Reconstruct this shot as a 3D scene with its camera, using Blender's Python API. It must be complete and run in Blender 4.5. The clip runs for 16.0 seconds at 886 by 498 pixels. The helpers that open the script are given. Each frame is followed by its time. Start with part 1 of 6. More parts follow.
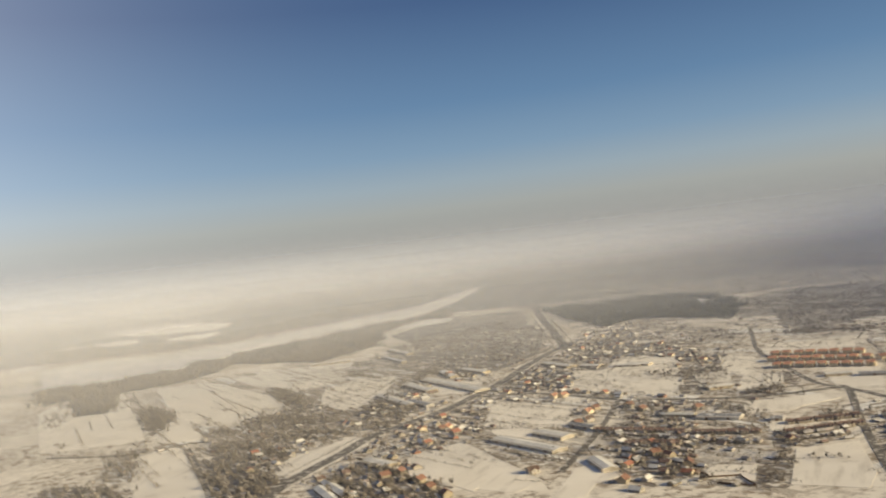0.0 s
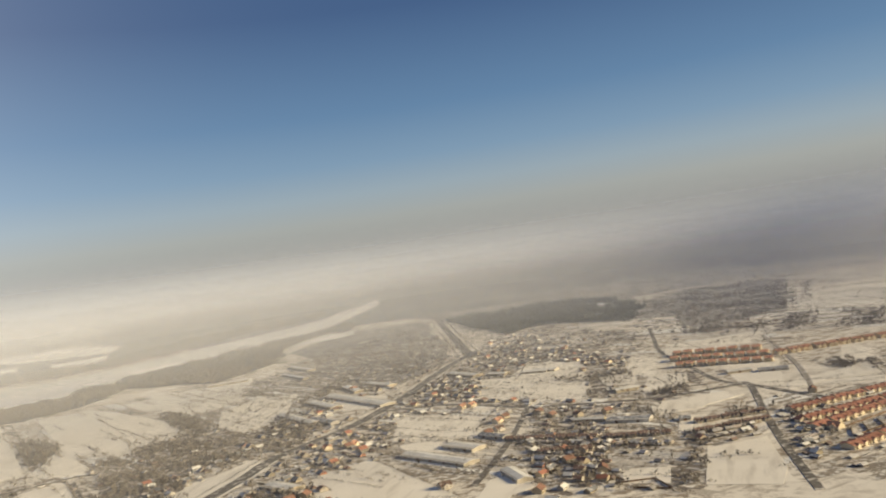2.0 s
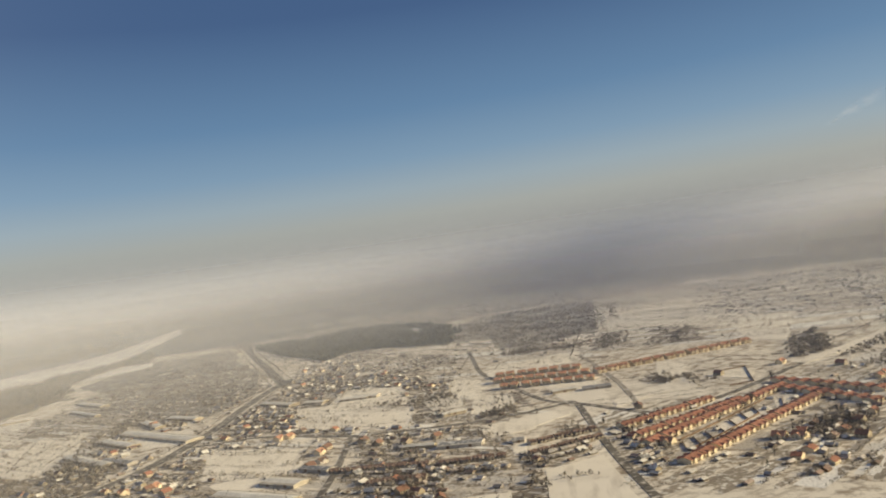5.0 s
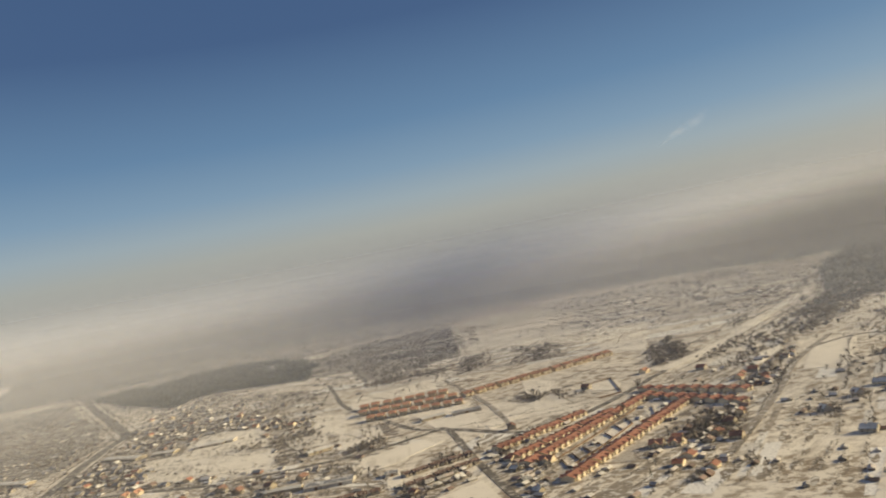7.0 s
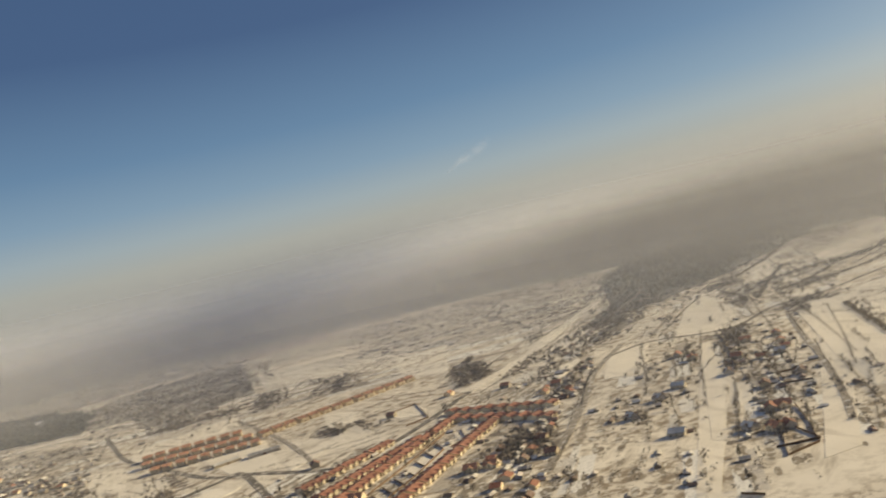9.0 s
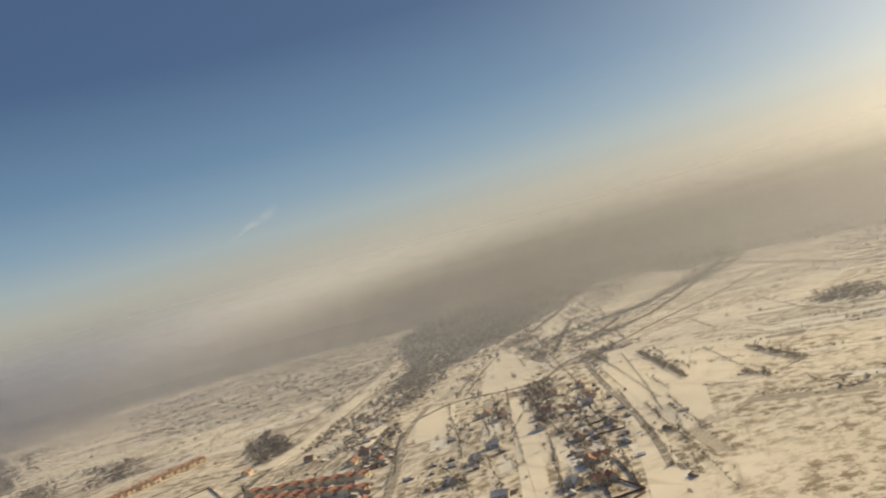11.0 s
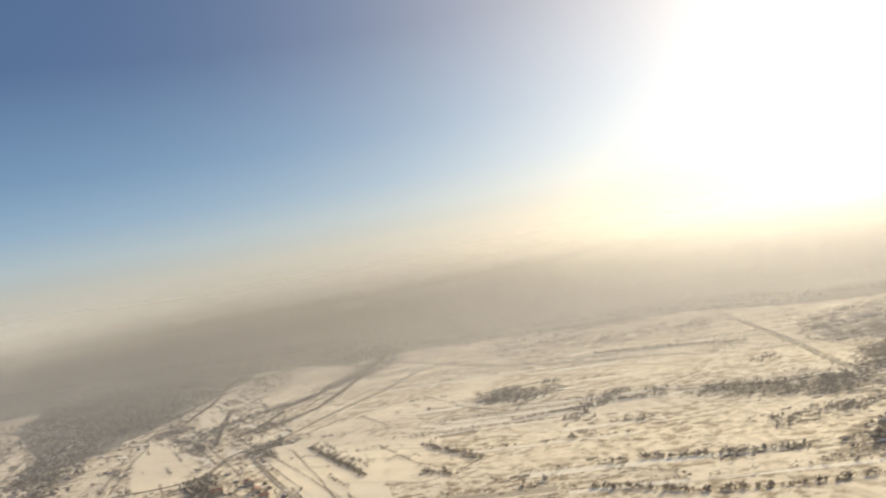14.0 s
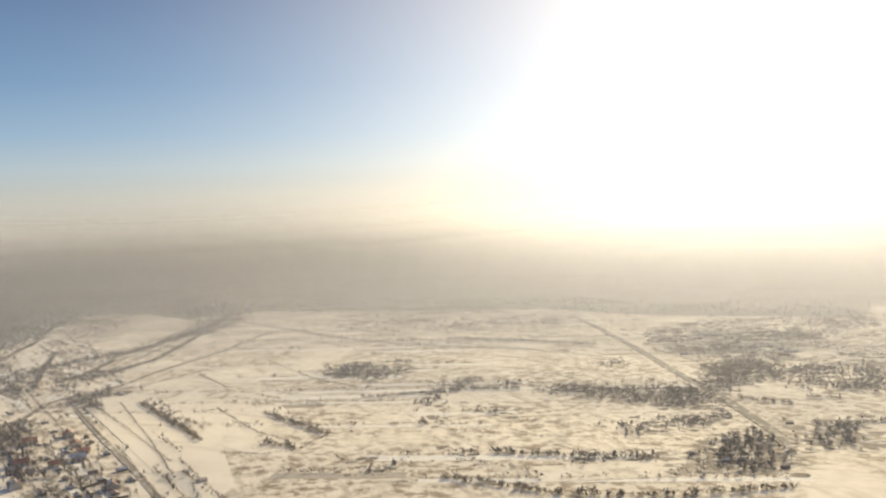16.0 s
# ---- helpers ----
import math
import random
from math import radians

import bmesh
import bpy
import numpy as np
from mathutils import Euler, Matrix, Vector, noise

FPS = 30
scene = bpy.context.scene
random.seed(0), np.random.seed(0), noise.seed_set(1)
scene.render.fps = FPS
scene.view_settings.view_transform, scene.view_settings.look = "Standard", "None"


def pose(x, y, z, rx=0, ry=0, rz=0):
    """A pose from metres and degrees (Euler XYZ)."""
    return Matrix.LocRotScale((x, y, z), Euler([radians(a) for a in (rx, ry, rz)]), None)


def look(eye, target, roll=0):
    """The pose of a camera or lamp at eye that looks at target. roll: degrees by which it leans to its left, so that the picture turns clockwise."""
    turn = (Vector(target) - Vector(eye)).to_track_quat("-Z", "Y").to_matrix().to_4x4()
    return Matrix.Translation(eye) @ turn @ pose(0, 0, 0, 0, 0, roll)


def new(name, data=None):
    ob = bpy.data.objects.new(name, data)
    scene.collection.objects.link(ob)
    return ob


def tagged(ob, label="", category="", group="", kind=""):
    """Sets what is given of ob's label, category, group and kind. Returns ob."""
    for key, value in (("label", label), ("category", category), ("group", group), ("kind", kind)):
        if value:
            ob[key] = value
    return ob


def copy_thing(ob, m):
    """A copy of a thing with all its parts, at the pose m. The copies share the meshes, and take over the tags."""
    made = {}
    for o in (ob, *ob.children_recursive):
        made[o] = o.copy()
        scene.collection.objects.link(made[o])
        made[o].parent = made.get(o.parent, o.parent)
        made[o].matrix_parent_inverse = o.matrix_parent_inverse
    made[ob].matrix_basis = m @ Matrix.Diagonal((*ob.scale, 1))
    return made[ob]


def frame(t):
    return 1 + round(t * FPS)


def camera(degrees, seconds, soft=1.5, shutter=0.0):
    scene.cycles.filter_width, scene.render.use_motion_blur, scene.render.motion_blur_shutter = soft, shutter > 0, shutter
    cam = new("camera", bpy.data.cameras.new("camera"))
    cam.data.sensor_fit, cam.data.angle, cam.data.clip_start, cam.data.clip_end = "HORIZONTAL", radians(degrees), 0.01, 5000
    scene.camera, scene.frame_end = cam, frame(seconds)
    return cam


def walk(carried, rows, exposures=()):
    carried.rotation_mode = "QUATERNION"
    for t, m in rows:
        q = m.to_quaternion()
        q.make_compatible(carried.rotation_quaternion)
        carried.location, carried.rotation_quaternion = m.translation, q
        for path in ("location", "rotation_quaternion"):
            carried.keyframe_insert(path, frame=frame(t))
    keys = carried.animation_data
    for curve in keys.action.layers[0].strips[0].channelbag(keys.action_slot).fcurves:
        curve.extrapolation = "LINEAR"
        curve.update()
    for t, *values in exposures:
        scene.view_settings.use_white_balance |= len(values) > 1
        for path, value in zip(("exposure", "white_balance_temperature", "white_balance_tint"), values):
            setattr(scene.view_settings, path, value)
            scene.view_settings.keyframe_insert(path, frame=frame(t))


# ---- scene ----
cam = camera(55.0, 16.0, soft=1.9, shutter=0.5)

# seconds, eye, target, roll
PATH = [
    (0, (-3.41, -60.69, 232.11), (1.32, 39.19, 233.04), -6.56),
    (0.5, (-3.02, -52.66, 231.66), (4.98, 47.01, 231.00), -4.28),
    (1, (-2.76, -44.16, 230.97), (7.90, 55.27, 230.38), -5.58),
    (1.5, (-3.21, -34.42, 229.64), (9.40, 64.78, 229.80), -7.03),
    (2, (-4.93, -22.78, 227.70), (11.66, 75.83, 228.56), -8.26),
    (2.5, (-7.17, -9.98, 225.50), (14.37, 87.67, 225.92), -9.67),
    (3, (-8.98, 2.91, 223.35), (17.58, 99.32, 223.51), -7.72),
    (3.5, (-9.61, 15.66, 221.22), (20.31, 111.08, 221.74), -6.63),
    (4, (-9.43, 28.15, 219.03), (23.62, 122.53, 219.77), -6.74),
    (4.5, (-8.98, 40.50, 216.85), (26.79, 133.88, 217.76), -7.36),
    (5, (-8.15, 52.83, 214.64), (30.24, 145.16, 215.70), -8.25),
    (5.5, (-6.85, 65.23, 212.40), (34.37, 156.33, 213.59), -9.21),
    (6, (-5.01, 77.82, 210.11), (39.56, 167.33, 211.45), -10.02),
    (6.5, (-2.03, 90.76, 207.69), (47.09, 177.85, 209.13), -9.41),
    (7, (3.01, 104.13, 205.16), (57.19, 188.16, 207.05), -11.29),
    (7.5, (9.98, 118.07, 202.80), (69.02, 198.77, 204.19), -12.81),
    (8, (18.11, 132.06, 200.16), (81.43, 209.46, 200.81), -14.21),
    (8.5, (26.59, 145.54, 197.53), (94.65, 218.80, 197.86), -15.19),
    (9, (34.92, 158.09, 195.49), (107.98, 226.37, 195.75), -13.75),
    (9.5, (42.99, 169.85, 194.06), (120.32, 233.25, 194.62), -14.03),
    (10, (51.03, 181.26, 192.87), (132.25, 239.59, 193.86), -14.51),
    (10.5, (58.94, 192.43, 191.88), (143.73, 245.43, 193.27), -15.06),
    (11, (66.60, 203.45, 191.05), (154.68, 250.78, 192.70), -15.50),
    (11.5, (73.90, 214.42, 190.37), (165.00, 255.64, 192.02), -15.67),
    (12, (80.37, 225.21, 189.85), (174.43, 259.11, 191.42), -15.70),
    (12.5, (85.93, 235.48, 190.32), (182.25, 262.32, 191.01), -14.32),
    (13, (91.12, 244.48, 190.97), (189.08, 264.58, 191.59), -14.11),
    (13.5, (97.30, 252.70, 191.44), (196.26, 266.95, 193.43), -12.76),
    (14, (105.06, 260.11, 191.73), (204.71, 267.85, 194.91), -10.38),
    (14.5, (114.01, 266.20, 192.03), (213.92, 268.12, 195.90), -8.70),
    (15, (123.29, 271.22, 192.29), (223.24, 268.91, 194.77), -7.92),
    (15.5, (132.60, 275.78, 192.70), (232.39, 269.48, 193.78), -5.00),
    (16, (141.85, 280.31, 193.05), (241.46, 271.63, 191.36), -2.27),
]
walk(cam, [(t, look(eye, target, roll)) for t, eye, target, roll in PATH], exposures=[(0, 0.35, 6450, 8), (6, 0.35, 6550, 7), (9, 0.38, 6850, 7), (12.5, 0.56, 7200, 7), (14, 0.68, 6800, 8), (16, 0.72, 6600, 8)])

# ---- light: a low hazy winter sun and a clear sky over a bank of smog ----
SUN_TURN, SUN_RISE = 118.0, 20.0          # degrees clockwise from +y, and above the horizon
TO_SUN = Vector((math.sin(radians(SUN_TURN)) * math.cos(radians(SUN_RISE)), math.cos(radians(SUN_TURN)) * math.cos(radians(SUN_RISE)), math.sin(radians(SUN_RISE))))


def link(tree, a, b):
    tree.links.new(a, b)


def math_node(tree, operation, a, b=None, clamp=False):
    n = tree.nodes.new("ShaderNodeMath")
    n.operation, n.use_clamp = operation, clamp
    for i, v in enumerate((a, b)):
        if v is None:
            continue
        if isinstance(v, (int, float)):
            n.inputs[i].default_value = v
        else:
            link(tree, v, n.inputs[i])
    return n.outputs[0]


def ramp_node(tree, value, stops, smooth=False):
    n = tree.nodes.new("ShaderNodeValToRGB")
    n.color_ramp.interpolation = "EASE" if smooth else "LINEAR"
    while len(n.color_ramp.elements) < len(stops):
        n.color_ramp.elements.new(0.5)
    for e, (at, c) in zip(n.color_ramp.elements, stops):
        e.position, e.color = at, (*c, 1) if isinstance(c, tuple) else (c, c, c, 1)
    link(tree, value, n.inputs[0])
    return n.outputs[0]


def mix_node(tree, fac, a, b, blend="MIX"):
    n = tree.nodes.new("ShaderNodeMix")
    n.data_type, n.blend_type = "RGBA", blend
    for i, v in ((0, fac), (6, a), (7, b)):
        if isinstance(v, (int, float)):
            n.inputs[i].default_value = v
        elif isinstance(v, tuple):
            n.inputs[i].default_value = (*v, 1)
        else:
            link(tree, v, n.inputs[i])
    return n.outputs[2]


world = bpy.data.worlds.new("winter_sky")
scene.world = world
world.use_nodes = True
wt = world.node_tree
wt.nodes.clear()
sky = wt.nodes.new("ShaderNodeTexSky")
sky.sky_type, sky.sun_disc = "NISHITA", False
sky.sun_elevation, sky.sun_rotation = radians(SUN_RISE), radians(SUN_TURN)
sky.dust_density, sky.air_density, sky.ozone_density = 2.0, 1.0, 3.0
where = wt.nodes.new("ShaderNodeTexCoord").outputs["Generated"]
split = wt.nodes.new("ShaderNodeSeparateXYZ")
link(wt, where, split.inputs[0])
# colour of the air by height above the horizon: smog, pale rim, deep blue
height = math_node(wt, "ADD", math_node(wt, "MULTIPLY", split.outputs["Z"], 0.9), 0.1, True)
AIR = [(0.1, (0.285, 0.275, 0.26)), (0.125, (0.295, 0.29, 0.275)), (0.15, (0.34, 0.345, 0.33)), (0.178, (0.285, 0.345, 0.395)),
       (0.21, (0.185, 0.28, 0.395)), (0.26, (0.105, 0.195, 0.33)), (0.36, (0.045, 0.09, 0.20)), (1.0, (0.03, 0.055, 0.13))]
air = ramp_node(wt, height, AIR)
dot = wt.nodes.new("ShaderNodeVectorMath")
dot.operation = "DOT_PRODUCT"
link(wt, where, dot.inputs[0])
dot.inputs[1].default_value = Vector((TO_SUN.x, TO_SUN.y, 0.165)).normalized()      # the glow is put into the sky lower than the sun lamp stands
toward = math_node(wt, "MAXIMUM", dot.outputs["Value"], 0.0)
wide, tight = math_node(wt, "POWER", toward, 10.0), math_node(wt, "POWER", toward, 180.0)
away = wt.nodes.new("ShaderNodeVectorMath")
away.operation = "DOT_PRODUCT"
link(wt, where, away.inputs[0])
away.inputs[1].default_value = (-TO_SUN.x, -TO_SUN.y, 0.12)
bright = math_node(wt, "POWER", math_node(wt, "MAXIMUM", away.outputs["Value"], 0.0), 6.0)      # sky brightened opposite the sun, standing in for lens glare
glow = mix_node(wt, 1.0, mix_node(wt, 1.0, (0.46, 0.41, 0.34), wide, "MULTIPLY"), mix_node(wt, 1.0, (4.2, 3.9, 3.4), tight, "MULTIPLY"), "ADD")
scaled = mix_node(wt, 1.0, sky.outputs[0], (0.06, 0.055, 0.05), "MULTIPLY")
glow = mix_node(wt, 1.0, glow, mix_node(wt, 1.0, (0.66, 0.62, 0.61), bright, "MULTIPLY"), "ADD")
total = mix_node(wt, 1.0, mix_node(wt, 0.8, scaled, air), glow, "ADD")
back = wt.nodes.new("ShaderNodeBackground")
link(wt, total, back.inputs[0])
back.inputs[1].default_value = 1.0
link(wt, back.outputs[0], wt.nodes.new("ShaderNodeOutputWorld").inputs[0])

sun = new("sun", bpy.data.lights.new("sun", "SUN"))
sun.data.energy, sun.data.angle, sun.data.color = 5.0, radians(14.0), (1.0, 0.825, 0.53)
sun.matrix_world = look(TO_SUN * 3000, (0, 0, 0))
scene.cycles.transparent_max_bounces = 24


# ---- materials ----
def surface(name, dark, light, size=2.0, rough=0.85, metal=0.0, bump=0.3, vary=0.12, wear=None, wear_at=0.62):
    """A mottled surface: two colours by fine noise, broad stains over it, a change from object to object, and wear."""
    m = bpy.data.materials.new(name)
    m.use_nodes = True
    t = m.node_tree
    b = t.nodes["Principled BSDF"]
    at = t.nodes.new("ShaderNodeNewGeometry").outputs["Position"]

    def noise_at(scale, detail=4.0):
        n = t.nodes.new("ShaderNodeTexNoise")
        n.inputs["Scale"].default_value, n.inputs["Detail"].default_value = scale, detail
        link(t, at, n.inputs["Vector"])
        return n.outputs["Fac"]

    fine, broad = noise_at(1.0 / size), noise_at(0.12 / size, 2.0)
    colour = mix_node(t, ramp_node(t, fine, [(0.3, 0.0), (0.7, 1.0)]), dark, light)
    if wear:
        colour = mix_node(t, ramp_node(t, noise_at(0.35 / size, 5.0), [(wear_at - 0.06, 0.0), (wear_at + 0.06, 1.0)]), colour, wear)
    colour = mix_node(t, 1.0, colour, ramp_node(t, broad, [(0.3, 0.82), (0.7, 1.15)]), "MULTIPLY")
    lucky = t.nodes.new("ShaderNodeObjectInfo").outputs["Random"]
    colour = mix_node(t, 1.0, colour, ramp_node(t, lucky, [(0.0, 1.0 - vary), (1.0, 1.0 + vary)]), "MULTIPLY")
    link(t, colour, b.inputs["Base Color"])
    b.inputs["Roughness"].default_value, b.inputs["Metallic"].default_value = rough, metal
    if bump:
        n = t.nodes.new("ShaderNodeBump")
        n.inputs["Strength"].default_value, n.inputs["Distance"].default_value = bump, 0.1 * size
        link(t, fine, n.inputs["Height"])
        link(t, n.outputs[0], b.inputs["Normal"])
    return m


def per_island(name, colours, rough=0.9):
    """A surface whose colour changes from piece to piece of one mesh."""
    m = bpy.data.materials.new(name)
    m.use_nodes = True
    t = m.node_tree
    g = t.nodes.new("ShaderNodeNewGeometry")
    step = 1.0 / len(colours)
    stops = [(i * step, c) for i, c in enumerate(colours)]
    r = ramp_node(t, g.outputs["Random Per Island"], stops)
    n = t.nodes.new("ShaderNodeTexNoise")
    n.inputs["Scale"].default_value = 0.4
    link(t, g.outputs["Position"], n.inputs["Vector"])
    c = mix_node(t, 1.0, r, ramp_node(t, n.outputs["Fac"], [(0.3, 0.75), (0.7, 1.2)]), "MULTIPLY")
    b = t.nodes["Principled BSDF"]
    link(t, c, b.inputs["Base Color"])
    b.inputs["Roughness"].default_value = rough
    return m


SNOW, SNOW_DIRTY, EARTH = (0.88, 0.815, 0.70), (0.66, 0.595, 0.49), (0.19, 0.15, 0.11)


def ground_material(name, cover, streak_turn, streak):
    """Snow over dry grass and soil. cover: how much of it lies bare."""
    m = bpy.data.materials.new(name)
    m.use_nodes = True
    t = m.node_tree
    b = t.nodes["Principled BSDF"]
    at = t.nodes.new("ShaderNodeNewGeometry").outputs["Position"]

    def noise_at(scale, detail, source=at, rough=0.55):
        n = t.nodes.new("ShaderNodeTexNoise")
        n.inputs["Scale"].default_value, n.inputs["Detail"].default_value, n.inputs["Roughness"].default_value = scale, detail, rough
        link(t, source, n.inputs["Vector"])
        return n.outputs["Fac"]

    turn = t.nodes.new("ShaderNodeMapping")
    turn.vector_type = "TEXTURE"
    turn.inputs["Rotation"].default_value, turn.inputs["Scale"].default_value = (0, 0, radians(streak_turn)), (6.5, 1, 1)
    link(t, at, turn.inputs["Vector"])
    patches = ramp_node(t, noise_at(1 / 150, 6, rough=0.62), [(0.50 - cover, 0.0), (0.66 - cover, 1.0)])
    specks = ramp_node(t, noise_at(1 / 15, 6, rough=0.72), [(0.50 - cover * 0.3, 0.0), (0.62 - cover * 0.3, 1.0)])
    lines = ramp_node(t, noise_at(1 / 14, 4, turn.outputs[0]), [(0.54, 0.0), (0.68, streak)])
    bare = math_node(t, "MULTIPLY", math_node(t, "ADD", patches, max(0.0, cover)), math_node(t, "ADD", math_node(t, "MULTIPLY", specks, 0.85), 0.12), True)
    bare = math_node(t, "MAXIMUM", bare, lines, True)
    snow = mix_node(t, noise_at(1 / 60, 3), SNOW, SNOW_DIRTY)
    soil = mix_node(t, noise_at(1 / 6, 3), EARTH, (0.34, 0.27, 0.19))
    link(t, mix_node(t, bare, snow, soil), b.inputs["Base Color"])
    b.inputs["Roughness"].default_value = 0.9
    bump = t.nodes.new("ShaderNodeBump")
    bump.inputs["Strength"].default_value, bump.inputs["Distance"].default_value = 0.35, 0.6
    link(t, noise_at(1 / 9, 5), bump.inputs["Height"])
    link(t, bump.outputs[0], b.inputs["Normal"])
    return m


GROUND = ground_material("snowy_ground", 0.12, 14, 0.6)
FIELD = ground_material("snow_field", -0.06, 62, 0.3)
FIELD_WARM = ground_material("snow_field_stubble", 0.02, 95, 0.45)
FLOOR = surface("wood_floor", (0.13, 0.11, 0.09), (0.24, 0.20, 0.16), 4.0, 0.95, wear=(0.58, 0.55, 0.50), wear_at=0.58)
SUBURB = surface("trodden_snow", (0.20, 0.18, 0.155), (0.36, 0.325, 0.28), 9.0, 0.95, wear=(0.66, 0.62, 0.54), wear_at=0.60)
SOIL = surface("garden_soil", (0.20, 0.165, 0.125), (0.34, 0.29, 0.225), 2.5, 0.95, wear=(0.66, 0.62, 0.55), wear_at=0.56)
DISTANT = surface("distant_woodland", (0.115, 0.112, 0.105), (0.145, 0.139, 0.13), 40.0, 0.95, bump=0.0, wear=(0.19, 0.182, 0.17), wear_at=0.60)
ICE = surface("river_ice", (0.80, 0.75, 0.67), (0.88, 0.84, 0.77), 40.0, 0.6, bump=0.1, wear=(0.70, 0.65, 0.58), wear_at=0.68)
ASPHALT = surface("asphalt", (0.10, 0.089, 0.074), (0.16, 0.141, 0.116), 3.0, 0.9, wear=(0.55, 0.50, 0.43), wear_at=0.58)
TRACK = surface("snowy_track", (0.22, 0.19, 0.15), (0.42, 0.37, 0.31), 3.0, 0.95, wear=(0.70, 0.67, 0.62), wear_at=0.6)
SNOW_ROOF = surface("roof_snow", (0.56, 0.54, 0.49), (0.70, 0.67, 0.61), 1.5, 0.85, wear=(0.5, 0.45, 0.4), wear_at=0.72)
TILE_RED = surface("red_roof_tile", (0.27, 0.115, 0.07), (0.36, 0.165, 0.105), 0.6, 0.75, vary=0.22, wear=(0.34, 0.19, 0.135), wear_at=0.66)
TILE_PALE = surface("weathered_orange_tile", (0.37, 0.185, 0.11), (0.48, 0.255, 0.16), 0.8, 0.8, vary=0.15, wear=(0.42, 0.27, 0.19), wear_at=0.66)
TILE_ORANGE = surface("orange_roof_tile", (0.17, 0.09, 0.06), (0.25, 0.135, 0.09), 0.6, 0.75, vary=0.2, wear=(0.6, 0.45, 0.36), wear_at=0.7)
TILE_BROWN = surface("brown_roof_tile", (0.115, 0.073, 0.056), (0.19, 0.12, 0.09), 0.6, 0.8, vary=0.25, wear=(0.6, 0.56, 0.5), wear_at=0.64)
SHEET_GREY = surface("grey_sheet_roof", (0.14, 0.14, 0.145), (0.24, 0.235, 0.23), 1.2, 0.6, vary=0.25, wear=(0.66, 0.64, 0.6), wear_at=0.6)
SHEET_BLUE = surface("blue_sheet_roof", (0.07, 0.11, 0.17), (0.12, 0.17, 0.24), 1.2, 0.5, vary=0.15, wear=(0.6, 0.6, 0.6), wear_at=0.62)
PLASTER = surface("cream_plaster", (0.34, 0.30, 0.24), (0.46, 0.41, 0.33), 1.2, 0.9, vary=0.12)
PLASTER_YELLOW = surface("yellow_plaster", (0.32, 0.27, 0.19), (0.41, 0.35, 0.255), 1.2, 0.9, vary=0.15)
PLASTER_PEACH = surface("peach_plaster", (0.60, 0.50, 0.34), (0.70, 0.60, 0.43), 1.2, 0.9, vary=0.10)
PLASTER_GREY = surface("grey_plaster", (0.34, 0.31, 0.27), (0.48, 0.44, 0.38), 1.2, 0.9, vary=0.25)
BRICK = surface("brick_wall", (0.25, 0.12, 0.075), (0.38, 0.20, 0.13), 0.5, 0.9, vary=0.15)
GLASS = surface("dark_window_glass", (0.03, 0.035, 0.045), (0.06, 0.065, 0.08), 0.8, 0.12, bump=0.0)
WOODWORK = surface("stained_wood", (0.12, 0.075, 0.045), (0.22, 0.14, 0.085), 0.4, 0.8)
BARK = surface("bark", (0.055, 0.045, 0.038), (0.12, 0.10, 0.085), 0.5, 0.95)
TWIGS = surface("bare_twigs", (0.075, 0.062, 0.052), (0.16, 0.13, 0.105), 1.2, 0.95, bump=0.0, vary=0.25)
NEEDLES = surface("conifer_needles", (0.022, 0.032, 0.020), (0.05, 0.062, 0.038), 0.8, 0.9, bump=0.0, vary=0.25)
THICKET = per_island("thicket_twigs", [(0.13, 0.116, 0.103), (0.20, 0.175, 0.15), (0.155, 0.145, 0.127), (0.27, 0.23, 0.19)])
PINES = per_island("pine_crowns", [(0.035, 0.042, 0.034), (0.055, 0.062, 0.05), (0.045, 0.05, 0.042)])
FAR_TREES = per_island("far_tree_crowns", [(0.07, 0.069, 0.062), (0.10, 0.097, 0.088), (0.085, 0.083, 0.075)])
PLOTS = per_island("garden_plots", [(0.82, 0.79, 0.72), (0.78, 0.75, 0.68), (0.36, 0.30, 0.23), (0.82, 0.79, 0.73), (0.52, 0.46, 0.38), (0.30, 0.25, 0.19), (0.80, 0.77, 0.71), (0.44, 0.385, 0.31), (0.73, 0.70, 0.64)])
FIELD_SCRUB = per_island("field_scrub", [(0.20, 0.165, 0.12), (0.30, 0.245, 0.175), (0.25, 0.205, 0.15), (0.16, 0.13, 0.10)])
DRY_GRASS = per_island("dry_grass", [(0.24, 0.18, 0.12), (0.34, 0.26, 0.17), (0.18, 0.135, 0.095)])
FAR_WALLS = per_island("far_walls", [(0.26, 0.235, 0.20), (0.34, 0.30, 0.24), (0.20, 0.18, 0.155), (0.30, 0.27, 0.23), (0.18, 0.145, 0.12), (0.14, 0.12, 0.10)])
FAR_ROOFS = per_island("far_roofs", [(0.66, 0.63, 0.57), (0.15, 0.135, 0.125), (0.60, 0.57, 0.52), (0.22, 0.135, 0.10), (0.70, 0.67, 0.61), (0.22, 0.20, 0.185), (0.62, 0.59, 0.54), (0.16, 0.12, 0.10)])


